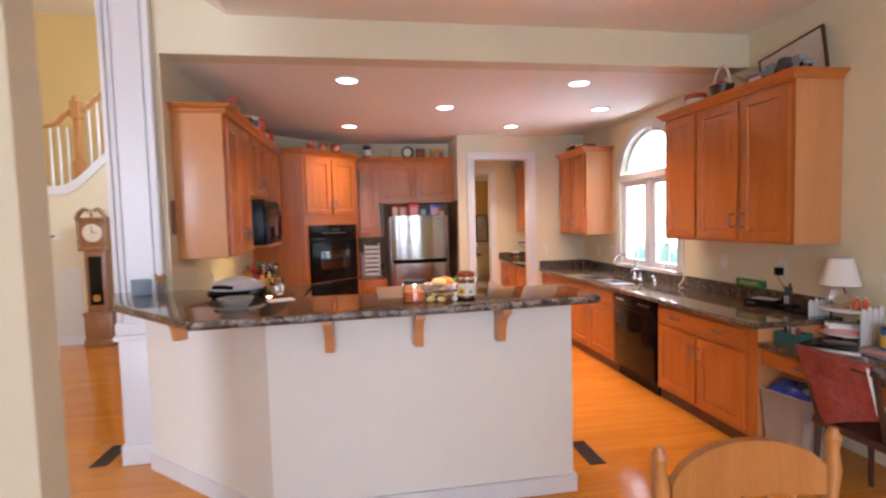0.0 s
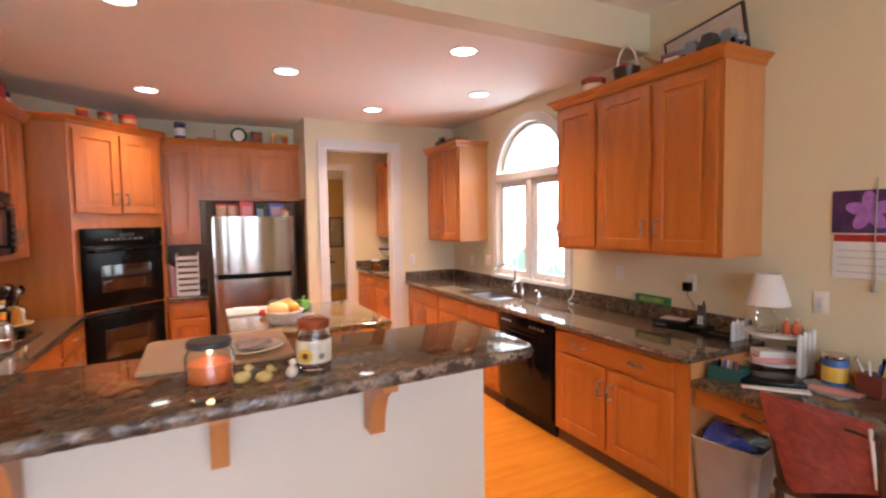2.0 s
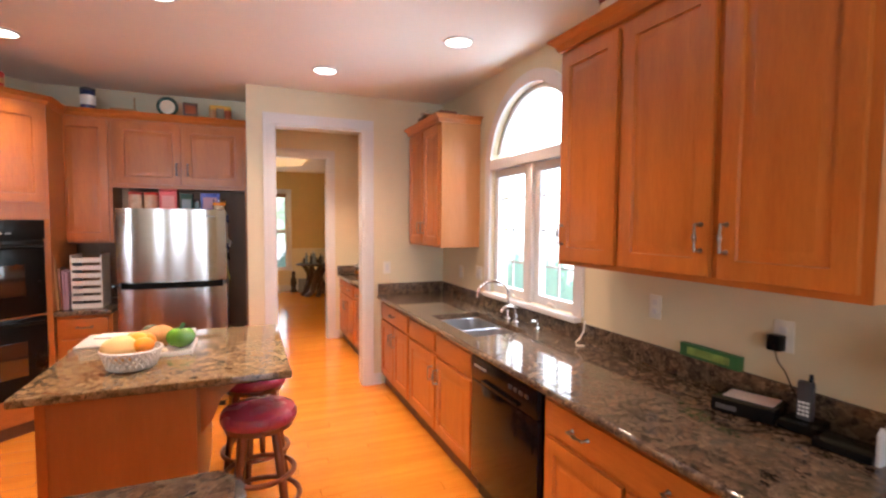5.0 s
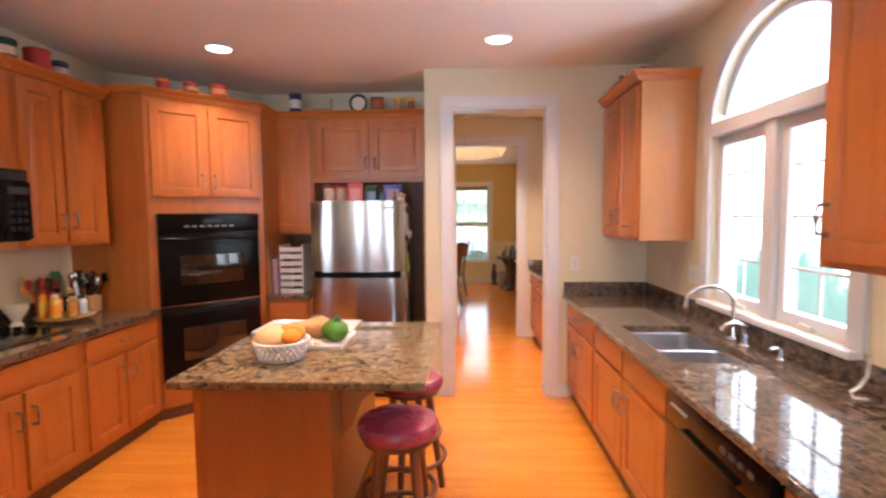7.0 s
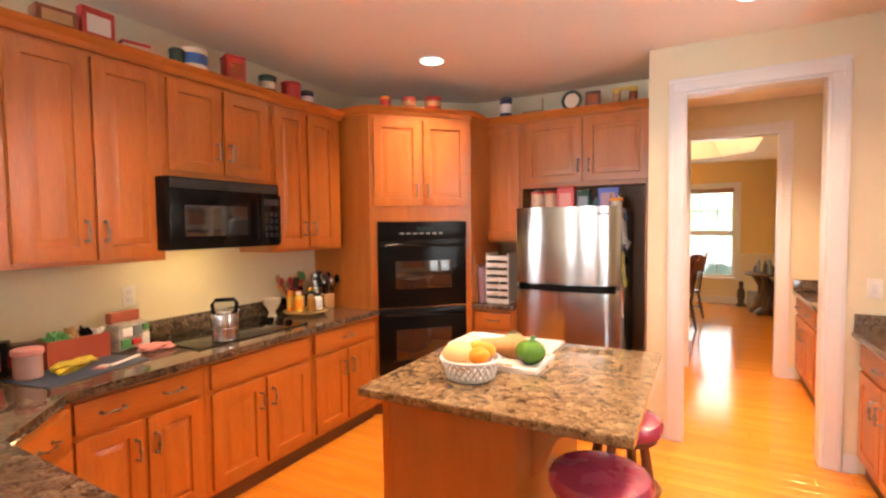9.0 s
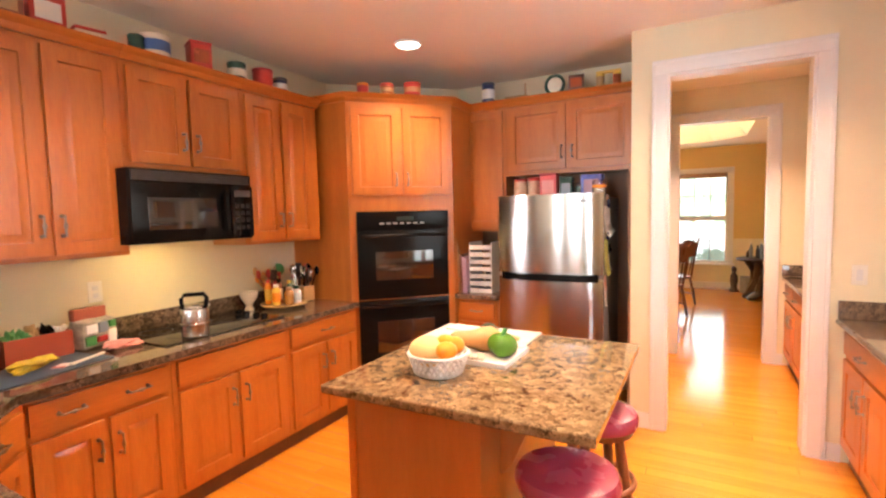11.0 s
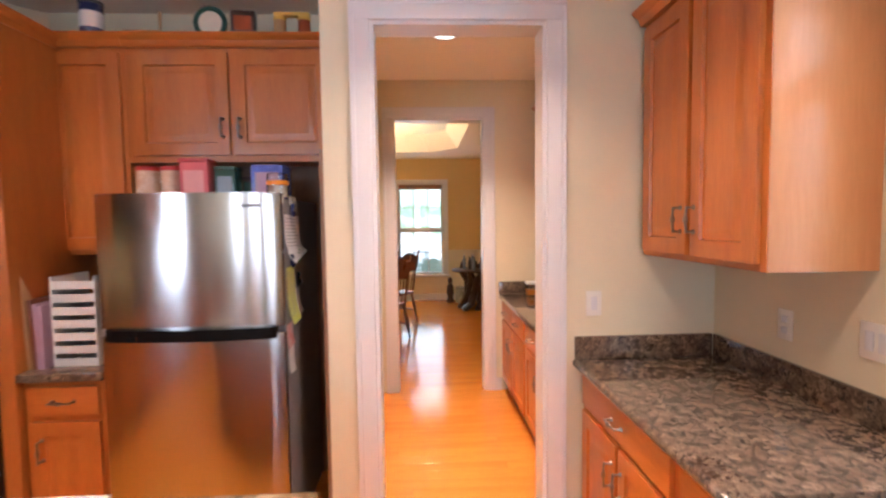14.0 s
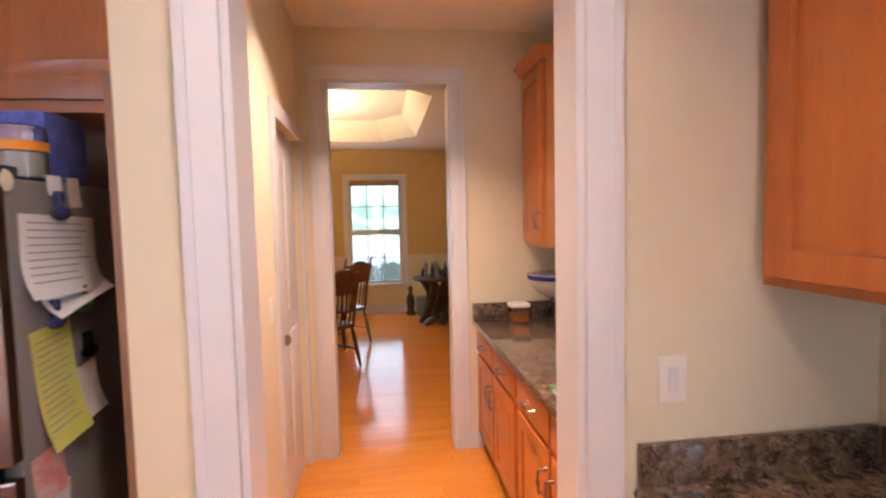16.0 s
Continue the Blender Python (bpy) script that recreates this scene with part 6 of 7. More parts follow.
# stools
def stool(x, y):
    s = thing("bar_stool", "wooden bar stool with a round burgundy seat", "stool", pose(x, y, 0), "bar stools at the island")
    part("seat", lathe([(0.165, 0.575), (0.182, 0.585), (0.188, 0.605), (0.186, 0.625), (0.176, 0.642), (0.14, 0.653), (0.07, 0.657), (0.0015, 0.658)], 40), BURGUNDY, s, "padded burgundy vinyl seat")
    part("seat_ring", lathe([(0.15, 0.548), (0.165, 0.552), (0.165, 0.574), (0.15, 0.5745)], 32), WALNUT, s)
    for k in range(4):
        a = radians(45 + 90 * k)
        c_, s_ = math.cos(a), math.sin(a)
        part("leg", tube([(0.105 * c_, 0.105 * s_, 0.55), (0.125 * c_, 0.125 * s_, 0.42), (0.155 * c_, 0.155 * s_, 0.22), (0.185 * c_, 0.185 * s_, 0.0)], [0.020, 0.024, 0.021, 0.016], 12), WALNUT, s)
    for r_, z in ((0.195, 0.17), (0.168, 0.31)):
        part("foot_ring", tube([(r_ * math.cos(k * math.pi / 20), r_ * math.sin(k * math.pi / 20), z) for k in range(40)], 0.013, 8, closed=True), WALNUT, s)
    return s


s1 = stool(2.26, 5.235)
copy_thing(s1, pose(2.25, 5.83, 0, 0, 0, 30))

# bar top things
ZB = 1.1905
ca = thing("jar_candle", "lit orange candle in a glass jar", "candle", pose(1.185, 3.14, ZB) @ Matrix.Diagonal((1.12, 1.12, 1, 1)))
wax = plain("orange_wax", (0.72, 0.17, 0.03), 0.5)
wax.node_tree.nodes["Principled BSDF"].inputs["Subsurface Weight"].default_value = 0.6
wax.node_tree.nodes["Principled BSDF"].inputs["Subsurface Radius"].default_value = (0.05, 0.02, 0.008)
part("wax", lathe([(0.048, 0.004), (0.050, 0.008), (0.050, 0.05), (0.02, 0.053)], 24), wax, ca)
part("glass", lathe([(0.05, 0), (0.056, 0.006), (0.057, 0.07), (0.048, 0.09), (0.046, 0.105), (0.049, 0.108), (0.043, 0.106), (0.045, 0.09), (0.053, 0.07), (0.0525, 0.008)], 28), JAR, ca).visible_shadow = False
part("rim_band", lathe([(0.0495, 0.094), (0.052, 0.096), (0.052, 0.110), (0.0495, 0.112)], 24), DARK_GREY, ca, "dark band round the neck")
part("flame", blob(0.006, 0.006, 0.014, (0, 0, 0.085), sub=2), glow("candle_flame", (1.0, 0.62, 0.22), 30), ca, "small bright flame")
solo("lap_board", prism([(0.995, 3.26), (1.40, 3.25), (1.425, 3.262), (1.435, 3.28), (1.44, 3.63), (1.43, 3.655), (1.41, 3.665), (1.025, 3.675), (1.0, 3.665), (0.99, 3.64)], 0, 0.012, bev=0.003), mat("tan_laminate", (0.40, 0.255, 0.15), 0.45, scale=5, second=(0.47, 0.31, 0.19)), "tan rounded board lying over the back edge of the bar", "board", pose(0, 0, ZB))
BUTTER = plain("butter_yellow_glaze", (0.66, 0.47, 0.17), 0.25, vary=0.3)
pl = thing("dinner_plate", "white plate with a printed napkin", "plate", pose(1.31, 3.355, ZB + 0.0125))
part("plate", lathe([(0.05, 0), (0.06, 0.003), (0.085, 0.014), (0.098, 0.018), (0.095, 0.021), (0.06, 0.008)], 32), CREAMY, pl)
part("napkin", blob(0.06, 0.05, 0.014, (0.0, 0, 0.024), 5, 0.5), mat("patterned_napkin", (0.50, 0.40, 0.36), 0.7, scale=30, second=(0.20, 0.16, 0.18)), pl)
for x, y, m_, rz in ((1.262, 3.065, BUTTER, 20), (1.315, 3.042, BUTTER, -30), (1.388, 3.05, IVORY, 70)):
    du = solo("bird_figurine", blob(0.024, 0.016, 0.016, (0, 0, 0.016), sub=2), m_, "small ceramic bird figurine on the bar", "figurine", pose(x, y, ZB, 0, 0, rz), "bird figurines on the bar")
    bm = bmesh.new()
    bm.from_mesh(du.data)
    blob(0.011, 0.010, 0.011, (0.016, 0, 0.038), sub=2, bm=bm)
    tube([(0.026, 0, 0.036), (0.034, 0, 0.034)], [0.005, 0.001], 6, bm)
    bm.to_mesh(du.data)
    bm.free()
sj = thing("sunflower_jar", "glass jar with a sunflower paper label", "jar", pose(1.465, 3.125, ZB))
part("glass", lathe([(0.046, 0), (0.050, 0.006), (0.051, 0.10), (0.044, 0.115), (0.043, 0.12), (0.039, 0.12), (0.04, 0.113), (0.047, 0.098), (0.0465, 0.008)], 28), JAR, sj)
part("contents", lathe([(0.0445, 0.008), (0.0455, 0.01), (0.0455, 0.095), (0.04, 0.098)], 24), plain("amber_preserve", (0.16, 0.045, 0.015), 0.25, vary=0.4, scale=40), sj)
part("label", lathe([(0.0515, 0.02), (0.0518, 0.021), (0.0518, 0.085), (0.0515, 0.086)], 28), CREAMY, sj, "cream paper label")
for an, z, r_, m_, lb in ((-128, 0.044, 0.021, YELLOW, "printed yellow sunflower"), (-128, 0.044, 0.009, WALNUT, "brown flower centre"), (-78, 0.042, 0.009, PEWTER, "round brown emblem")):
    a = radians(an)
    lift = 0.0519 + (0.0022 if r_ < 0.02 else 0.0)
    part("sunflower" if m_ is YELLOW else "print_spot", lathe([(r_, 0), (r_, 0.001), (r_ * 0.3, 0.002)], 14, m=Matrix.Translation((lift * math.cos(a), lift * math.sin(a), z)) @ pose(0, 0, 0, 90, 0, an + 90)), m_, sj, lb)
for k in range(3):
    a = radians(-100)
    part("printed_line", boxes((-0.016, 0.016 - 0.004 * k, -0.0006, 0.0006, 0.064 + 0.006 * k, 0.0655 + 0.006 * k)), GREYBIN, sj, at=Matrix.Translation((0.0523 * math.cos(a), 0.0523 * math.sin(a), 0)) @ pose(0, 0, 0, 0, 0, -10))
part("lid", lathe([(0.046, 0.1205), (0.048, 0.124), (0.048, 0.142), (0.03, 0.150)], 24), COPPER, sj, "copper coloured lid")
gr = thing("contact_grill", "black and silver countertop grill", "grill", pose(0.17, 3.60, ZB, 0, 0, -20))
part("base", boxes((-0.14, 0.14, -0.10, 0.10, 0.01, 0.055), bev=0.02), BLACK, gr)
part("cover", lathe([(0.148, 0.056), (0.152, 0.066), (0.13, 0.095), (0.08, 0.115), (0.01, 0.126)], 28), plain("silver_grey_plastic", (0.48, 0.48, 0.52), 0.25), gr, "domed silver cover")
part("handle", tube([(-0.06, -0.135, 0.075), (-0.03, -0.17, 0.085), (0.03, -0.17, 0.085), (0.06, -0.135, 0.075)], 0.011, 8), BLACK, gr)
for sx in (-0.11, 0.11):
    for sy in (-0.07, 0.07):
        part("foot", lathe([(0.012, 0), (0.014, 0.012)], 10, at=(sx, sy, 0)), BLACK, gr)
gb = thing("glass_dish", "clear pressed glass dish on the bar", "dish", pose(0.27, 3.17, ZB))
part("bowl", lathe([(0.05, 0), (0.053, 0.004), (0.06, 0.02), (0.085, 0.05), (0.09, 0.06), (0.085, 0.06), (0.056, 0.024), (0.03, 0.01)], 16), FROSTED, gb)
solo("folded_leaflet", boxes((-0.07, 0.07, -0.05, 0.05, 0, 0.004), bev=0.001), PAPER, "white leaflet lying on the bar", "paper", pose(0.45, 3.40, ZB, 0, 0, 20))
carton("blue_grey_box", "blue grey cardboard box on the bar", pose(-0.50, 3.93, ZB, 0, 0, 30), 0.11, 0.10, 0.10, BLUEGREY, None)
fl = thing("dried_flowers", "small bunch of pale dried flowers", "flowers", pose(-0.43, 4.05, ZB))
part("pot", lathe([(0.022, 0), (0.03, 0.05), (0.027, 0.05)], 14), GREYBIN, fl)
for k in range(9):
    a = k * 0.7
    part("stem", tube([(0.01 * math.cos(a), 0.01 * math.sin(a), 0.04), (0.03 * math.cos(a), 0.03 * math.sin(a), 0.10 + 0.012 * (k % 3))], [0.002, 0.009], 5), TAN, fl)

# sink wall counter
carton("green_box", "long green printed box lying by the backsplash", pose(4.08, 4.095, 1.0005, 0, 0, -91), 0.29, 0.032, 0.058, plain("dark_green_card", (0.035, 0.16, 0.05)), plain("leaf_green_print", (0.22, 0.34, 0.08), vary=0.6, scale=20))
am = thing("answering_machine", "black answering machine with a card on top", "answering machine", pose(3.965, 3.83, ZC, 0, 0, -72))
part("body", boxes((-0.11, 0.10, -0.085, 0.085, 0, 0.055), bev=0.012), BLACK, am)
part("card", boxes((-0.08, 0.085, -0.045, 0.06, 0.0555, 0.058)), mat("printed_card", (0.30, 0.28, 0.27), 0.5, scale=16, second=(0.62, 0.50, 0.48)), am)
part("display", boxes((-0.09, -0.02, -0.088, -0.0855, 0.018, 0.035)), DARK_GREY, am)
ph = thing("cordless_phone", "black cordless phone standing in its base", "telephone", pose(4.0, 3.66, ZC, 0, 0, -80))
part("base", boxes((-0.06, 0.06, -0.07, 0.06, 0, 0.035), bev=0.012), BLACK, ph)
hs = part("handset", boxes((-0.024, 0.024, -0.012, 0.020, 0.03, 0.17), bev=0.010), DARK_GREY, ph)
part("antenna", lathe([(0.008, 0.165), (0.006, 0.195)], 10, at=(0.014, 0.004, 0)), BLACK, ph)
for r_ in range(4):
    for k in range(3):
        part("key", boxes((-0.016 + k * 0.012, -0.008 + k * 0.012, -0.0145, -0.0118, 0.05 + r_ * 0.014, 0.058 + r_ * 0.014)), PAPER, hs)
solo("telephone_pad", boxes((-0.08, 0.08, -0.06, 0.06, 0, 0.03), bev=0.01), BLACK, "black phone charging pad on the counter", "telephone", pose(3.95, 3.50, ZC, 0, 0, -84))


def wall_plate(name, label, at, toggles=1, sockets=0):
    """A cover plate in the plane y = 0, looking to -y."""
    p = thing(name, label, "switch" if toggles else "outlet", at)
    w_ = 0.075 + 0.046 * (max(toggles, 1) - 1)
    part("plate", boxes((-w_ / 2, w_ / 2, -0.007, -0.001, -0.06, 0.06), bev=0.003), IVORY, p)
    for k in range(toggles):
        x = (k - (toggles - 1) / 2) * 0.046
        part("rocker", boxes((x - 0.015, x + 0.015, -0.011, -0.0072, -0.032, 0.032), bev=0.002), WHITE, p)
    for k in range(sockets):
        z = 0.022 if k else -0.022
        part("socket", boxes((-0.014, 0.014, -0.009, -0.0072, z - 0.013, z + 0.013), bev=0.003), WHITE, p)
    return p


wall_plate("light_switch", "white light switch on the cream wall", pose(3.50, YD, 1.157), 1)
for y, z, tg in ((3.80, 1.18, 0), (4.42, 1.19, 0), (6.75, 1.14, 0)):
    wall_plate("wall_outlet", "white wall outlet above the backsplash", pose(XW, y, z, 0, 0, -90), tg, 2)
wall_plate("light_switch", "white double switch plate beside the window", pose(XW, 6.37, 1.165, 0, 0, -90), 2)
wall_plate("light_switch", "white light switch by the desk", pose(XW, 3.045, 1.158, 0, 0, -90), 1)
wall_plate("wall_outlet", "white wall outlet behind the cooktop", pose(XL, 5.02, 1.17, 0, 0, 90), 0, 2)
wall_plate("light_switch", "white switch in the pantry passage", pose(2.28, 8.33, 1.18, 0, 0, 90), 1)
pg = thing("plug_adapter", "black plug adapter with a cable", "charger", pose(XW - 0.0095, 3.81, 1.155, 0, 0, -90))
part("block", boxes((-0.024, 0.024, -0.045, -0.0005, -0.03, 0.03), bev=0.005), BLACK, pg)
part("cable", tube([(0, -0.03, -0.028), (0.01, -0.025, -0.07), (0.03, -0.015, -0.10), (0.06, -0.02, -0.15), (0.10, -0.04, -0.2)], 0.0022, 6), BLACK, pg)
ds = thing("wall_plaque", "narrow dark wall plaque on the range wall end", "plaque", pose(XL + 0.001, 4.225, 1.69, 0, 0, 90))
part("board", boxes((-0.028, 0.028, -0.015, -0.001, -0.12, 0.12), bev=0.004), WALNUT, ds)

# desk things
ZD = 0.7705
cs = thing("corner_shelf", "white wooden two tier corner shelf with picket ends", "shelf", pose(3.985, 3.235, ZD, 0, 0, -90) @ Matrix.Diagonal((0.84, 0.95, 1, 1)))
for z in (0.035, 0.19):
    part("tier", prism([(-0.20, 0.08)] + [(0.20 * math.cos(radians(a)), 0.08 + 0.19 * math.sin(radians(a))) for a in range(180, 361, 12)], z, z + 0.014, bev=0.003), WHITE, cs)
for k in range(4):
    for sx in (-0.215, 0.203):
        y = -0.07 + k * 0.045
        part("picket", prism([(0, 0), (0.034, 0), (0.034, 0.215 + 0.012 * (k % 2)), (0.017, 0.235 + 0.012 * (k % 2)), (0, 0.215 + 0.012 * (k % 2))], 0, 0.012, m=Matrix(((0, 0, 1, sx), (1, 0, 0, y), (0, 1, 0, 0.0), (0, 0, 0, 1)))), WHITE, cs)
for k, (m_, w_) in enumerate(((PINK, 0.20), (PAPER, 0.18))):
    carton("paperback", "paperback lying on the corner shelf", Matrix.Translation((3.97, 3.21, ZD + 0.0505 + k * 0.031)) @ pose(0, 0, 0, 0, 0, -50 + 12 * k), w_, 0.12, 0.03, m_, None, "book")
part("tag", boxes((-0.04, 0.04, -0.002, 0.002, 0, 0.09), bev=0.001), DARK_GREY, thing("dark_card", "dark card standing on the shelf", "card", pose(4.04, 3.13, ZD + 0.05, 0, 0, -60)))
tl = thing("table_lamp", "glass table lamp with a white pleated shade", "lamp", pose(3.988, 3.258, ZD + 0.2045))
part("base", lathe([(0.055, 0), (0.06, 0.006), (0.05, 0.016), (0.03, 0.03), (0.05, 0.06), (0.052, 0.10), (0.03, 0.13), (0.012, 0.14)], 24), JAR, tl)
part("stem", lathe([(0.008, 0.14), (0.008, 0.20)], 10), PEWTER, tl)
part("shade", lathe([(0.112, 0.15), (0.115, 0.153), (0.066, 0.325), (0.063, 0.325), (0.109, 0.156)], 40), plain("white_shade_fabric", (0.72, 0.68, 0.64), 0.8, vary=0.03), tl, "white fabric shade")
for x, y in ((4.01, 3.165), (4.03, 3.125)):
    bottle("glue_bottle", "small red and orange glue bottle with a white cap", pose(x, y, ZD + 0.2045), 0.019, 0.085, plain("red_orange_label", (0.62, 0.13, 0.05)), PAPER)
tb = thing("desk_basket", "teal plastic basket of pens", "basket", pose(3.62, 3.235, ZD, 0, 0, -78))
part("basket", boxes((-0.08, 0.08, -0.06, -0.056, 0, 0.07), (-0.08, 0.08, 0.056, 0.06, 0, 0.07), (-0.08, -0.076, -0.056, 0.056, 0, 0.07), (0.076, 0.08, -0.056, 0.056, 0, 0.07), (-0.076, 0.076, -0.056, 0.056, 0, 0.005)), TEAL, tb)
for k, m_ in enumerate((BLACK, PINK, BLUE, PAPER, PINK, DARK_GREY, RED)):
    part("pen", tube([(-0.06 + 0.018 * k, 0.04 - 0.012 * k, 0.012), (-0.03 + 0.012 * k, -0.03 + 0.004 * k, 0.10)], 0.006, 6), m_, tb)
solo("paper_sheet", boxes((-0.15, 0.135, -0.10, 0.095, 0, 0.008), bev=0.003), PAPER, "loose white papers on the desk", "paper", pose(3.71, 3.06, ZD, 0, 0, -50))
solo("newspaper", boxes((-0.12, 0.12, -0.09, 0.09, 0, 0.010), bev=0.004), GREYBAG, "folded printed newspaper on the desk", "newspaper", pose(3.86, 2.90, ZD + 0.0005, 0, 0, -100))
solo("black_notebook", boxes((-0.14, 0.14, -0.10, 0.10, 0, 0.022), bev=0.006), BLACK, "black zipped notebook lying on papers", "notebook", pose(3.735, 3.10, ZD + 0.0085, 0, 0, -48))
solo("pink_flyer", boxes((-0.10, 0.10, -0.035, 0.035, 0, 0.003)), PINK, "pink flyer on the newspaper", "paper", pose(3.84, 2.86, ZD + 0.0108, 0, 0, -80))
tin("coffee_tin", "blue and yellow coffee tin on the desk", pose(3.965, 2.915, ZD), 0.054, 0.14, BLUE, STEEL, "can", YELLOW)
bottle("amber_bottle", "small amber bottle on the desk", pose(4.05, 3.01, ZD), 0.03, 0.12, COPPER, YELLOW)
pc = thing("pen_pot", "dark red pot full of pens and scissors", "pen holder", pose(3.965, 2.76, ZD))
part("pot", boxes((-0.05, 0.05, -0.05, 0.05, 0, 0.10), bev=0.005), plain("maroon_pot", (0.14, 0.03, 0.02)), pc)
for k in range(9):
    a, b = rr.uniform(-0.035, 0.035), rr.uniform(-0.035, 0.035)
    part("pen", tube([(a, b, 0.06), (a * 2.4, b * 2.4, rr.uniform(0.15, 0.19))], 0.006, 6), (BLACK, YELLOW, BLACK, PAPER, BLUE)[k % 5], pc)
solo("orange_ball", blob(0.045, 0.045, 0.045, (0, 0, 0.045)), ORANGE, "orange foam ball on the desk", "ball", pose(4.035, 2.835, ZD))

# calendar and cords on the wall
cal = thing("wall_calendar", "wall calendar with a purple flower picture", "calendar", pose(XW - 0.002, 2.85, 1.30, 0, 0, -90))
part("page", boxes((-0.15, 0.15, -0.004, 0.0, 0.0, 0.225)), PAPER, cal)
part("picture", boxes((-0.155, 0.155, -0.007, -0.001, 0.228, 0.44)), mat("purple_flower_print", (0.02, 0.012, 0.035), 0.3, scale=9, second=(0.12, 0.05, 0.20)), cal, "purple flower photograph")
part("header", boxes((-0.145, 0.145, -0.0062, -0.0045, 0.185, 0.22)), RED, cal)
petal_mat = plain("purple_petal", (0.36, 0.16, 0.52), 0.35, vary=0.35, scale=20)
for k in range(5):
    a = radians(20 + 72 * k)
    bm = lathe([(0.0015, 0.0), (0.045, 0.0006), (0.030, 0.0014), (0.0015, 0.0018)], 16, m=Matrix.Translation((0.05 * math.cos(a), -0.0072, 0.335 + 0.05 * math.sin(a))) @ Euler((radians(90), -a, 0)).to_matrix().to_4x4() @ Matrix.Diagonal((1.15, 0.68, 1, 1)))
    part("petal", bm, petal_mat, cal, "purple printed petal")
for r_ in range(4):
    part("date_row", boxes((-0.13, 0.13, -0.0058, -0.0045, 0.03 + r_ * 0.036, 0.033 + r_ * 0.036)), GREYBIN, cal)
for dx in (-0.02, 0.07):
    solo("hanging_cord", tube([(XW - 0.012, 2.80 - dx, 1.80), (XW - 0.014, 2.803 - dx, 1.50), (XW - 0.013, 2.795 - dx, 1.32), (XW - 0.014, 2.80 - dx, 1.24)], [0.003, 0.003, 0.003, 0.012], 6), GREYBIN, "thin cord with a plug hanging on the wall", "cord")

# wastebasket and desk chair
wb = thing("wastebasket", "grey plastic wastebasket with a blue bag", "wastebasket", pose(3.60, 3.19, 0, 0, 0, 12))
bm = bmesh.new()
rg = []
for z, a, b in ((0, 0.125, 0.095), (0.46, 0.165, 0.13), (0.47, 0.172, 0.137), (0.475, 0.165, 0.13), (0.45, 0.158, 0.123), (0.03, 0.12, 0.09)):
    rg.append([bm.verts.new((b * sx, a * sy, z)) for sx, sy in ((-0.8, -1), (0.8, -1), (1, -0.8), (1, 0.8), (0.8, 1), (-0.8, 1), (-1, 0.8), (-1, -0.8))])
for p, q in zip(rg, rg[1:]):
    for k in range(8):
        bm.faces.new((p[k], p[(k + 1) % 8], q[(k + 1) % 8], q[k]))
bm.faces.new(rg[0][::-1])
bm.faces.new(rg[-1])
part("bin", bm, GREYBIN, wb)
part("bag", blob(0.10, 0.13, 0.07, (0, 0.01, 0.455), 5, 0.5), plain("blue_bag", (0.06, 0.10, 0.42), 0.25), wb, "crumpled blue plastic bag")
part("clear_bag", blob(0.07, 0.08, 0.05, (0.03, -0.07, 0.48), 9, 0.5), plain("grey_film", (0.22, 0.27, 0.27), 0.2), wb)

dc = thing("desk_chair", "desk chair with a red towel over its back", "chair", pose(3.44, 2.67, 0, 0, 0, 0))
part("seat", boxes((-0.06, 0.36, -0.21, 0.21, 0.42, 0.47), bev=0.02), EBONY, dc)
for sx, sy in ((-0.03, -0.19), (-0.03, 0.19), (0.32, -0.19), (0.32, 0.19)):
    part("leg", tube([(sx, sy, 0.42), (sx * 1.1, sy * 1.08, 0)], [0.018, 0.014], 8), EBONY, dc)
for sy in (-0.18, 0.18):
    part("back_post", tube([(-0.03, sy, 0.42), (-0.09, sy * 1.02, 0.65), (-0.13, sy * 1.04, 0.83)], 0.014, 8), EBONY, dc)
part("back_rail", tube([(-0.13, -0.19, 0.82), (-0.145, 0, 0.83), (-0.13, 0.19, 0.82)], 0.016, 8), EBONY, dc)
bm = bmesh.new()
g = []
TOWEL = mat("red_terry_towel", (0.60, 0.15, 0.115), 0.9, vary=0.35, scale=30, bump=0.8, bump_scale=140)
for i in range(17):
    y_top = -0.165 + 0.38 * i / 16
    row = []
    for j in range(15):
        z = 0.87 - 0.02 * (1 - i / 16) - (0.27 + 0.17 * i / 16) * (1 - j / 14)
        y = y_top - 0.07 * (i / 16) ** 2 * (1 - j / 14)
        x = -0.155 + 0.10 * (1 - j / 14) + 0.014 * noise.noise((y * 9, z * 9, 1)) - 0.02 * math.sin(math.pi * i / 16)
        row.append(bm.verts.new((x, y, z)))
    g.append(row)
    last = [bm.verts.new((-0.115, y_top, 0.865)), bm.verts.new((-0.10, y_top, 0.75))]
    row.extend(last)
for p, q in zip(g, g[1:]):
    for k in range(16):
        bm.faces.new((p[k], q[k], q[k + 1], p[k + 1]))
bmesh.ops.solidify(bm, geom=bm.faces[:], thickness=0.008)
part("towel", bm, TOWEL, dc, "red terry towel")
bm = bmesh.new()
tube([(-0.152 + 0.07 * (1 - k / 10), -0.167, 0.61 + 0.24 * k / 10) for k in range(11)], 0.007, 6, bm)
part("towel_hem", bm, PAPER, dc, "white hem of the towel")

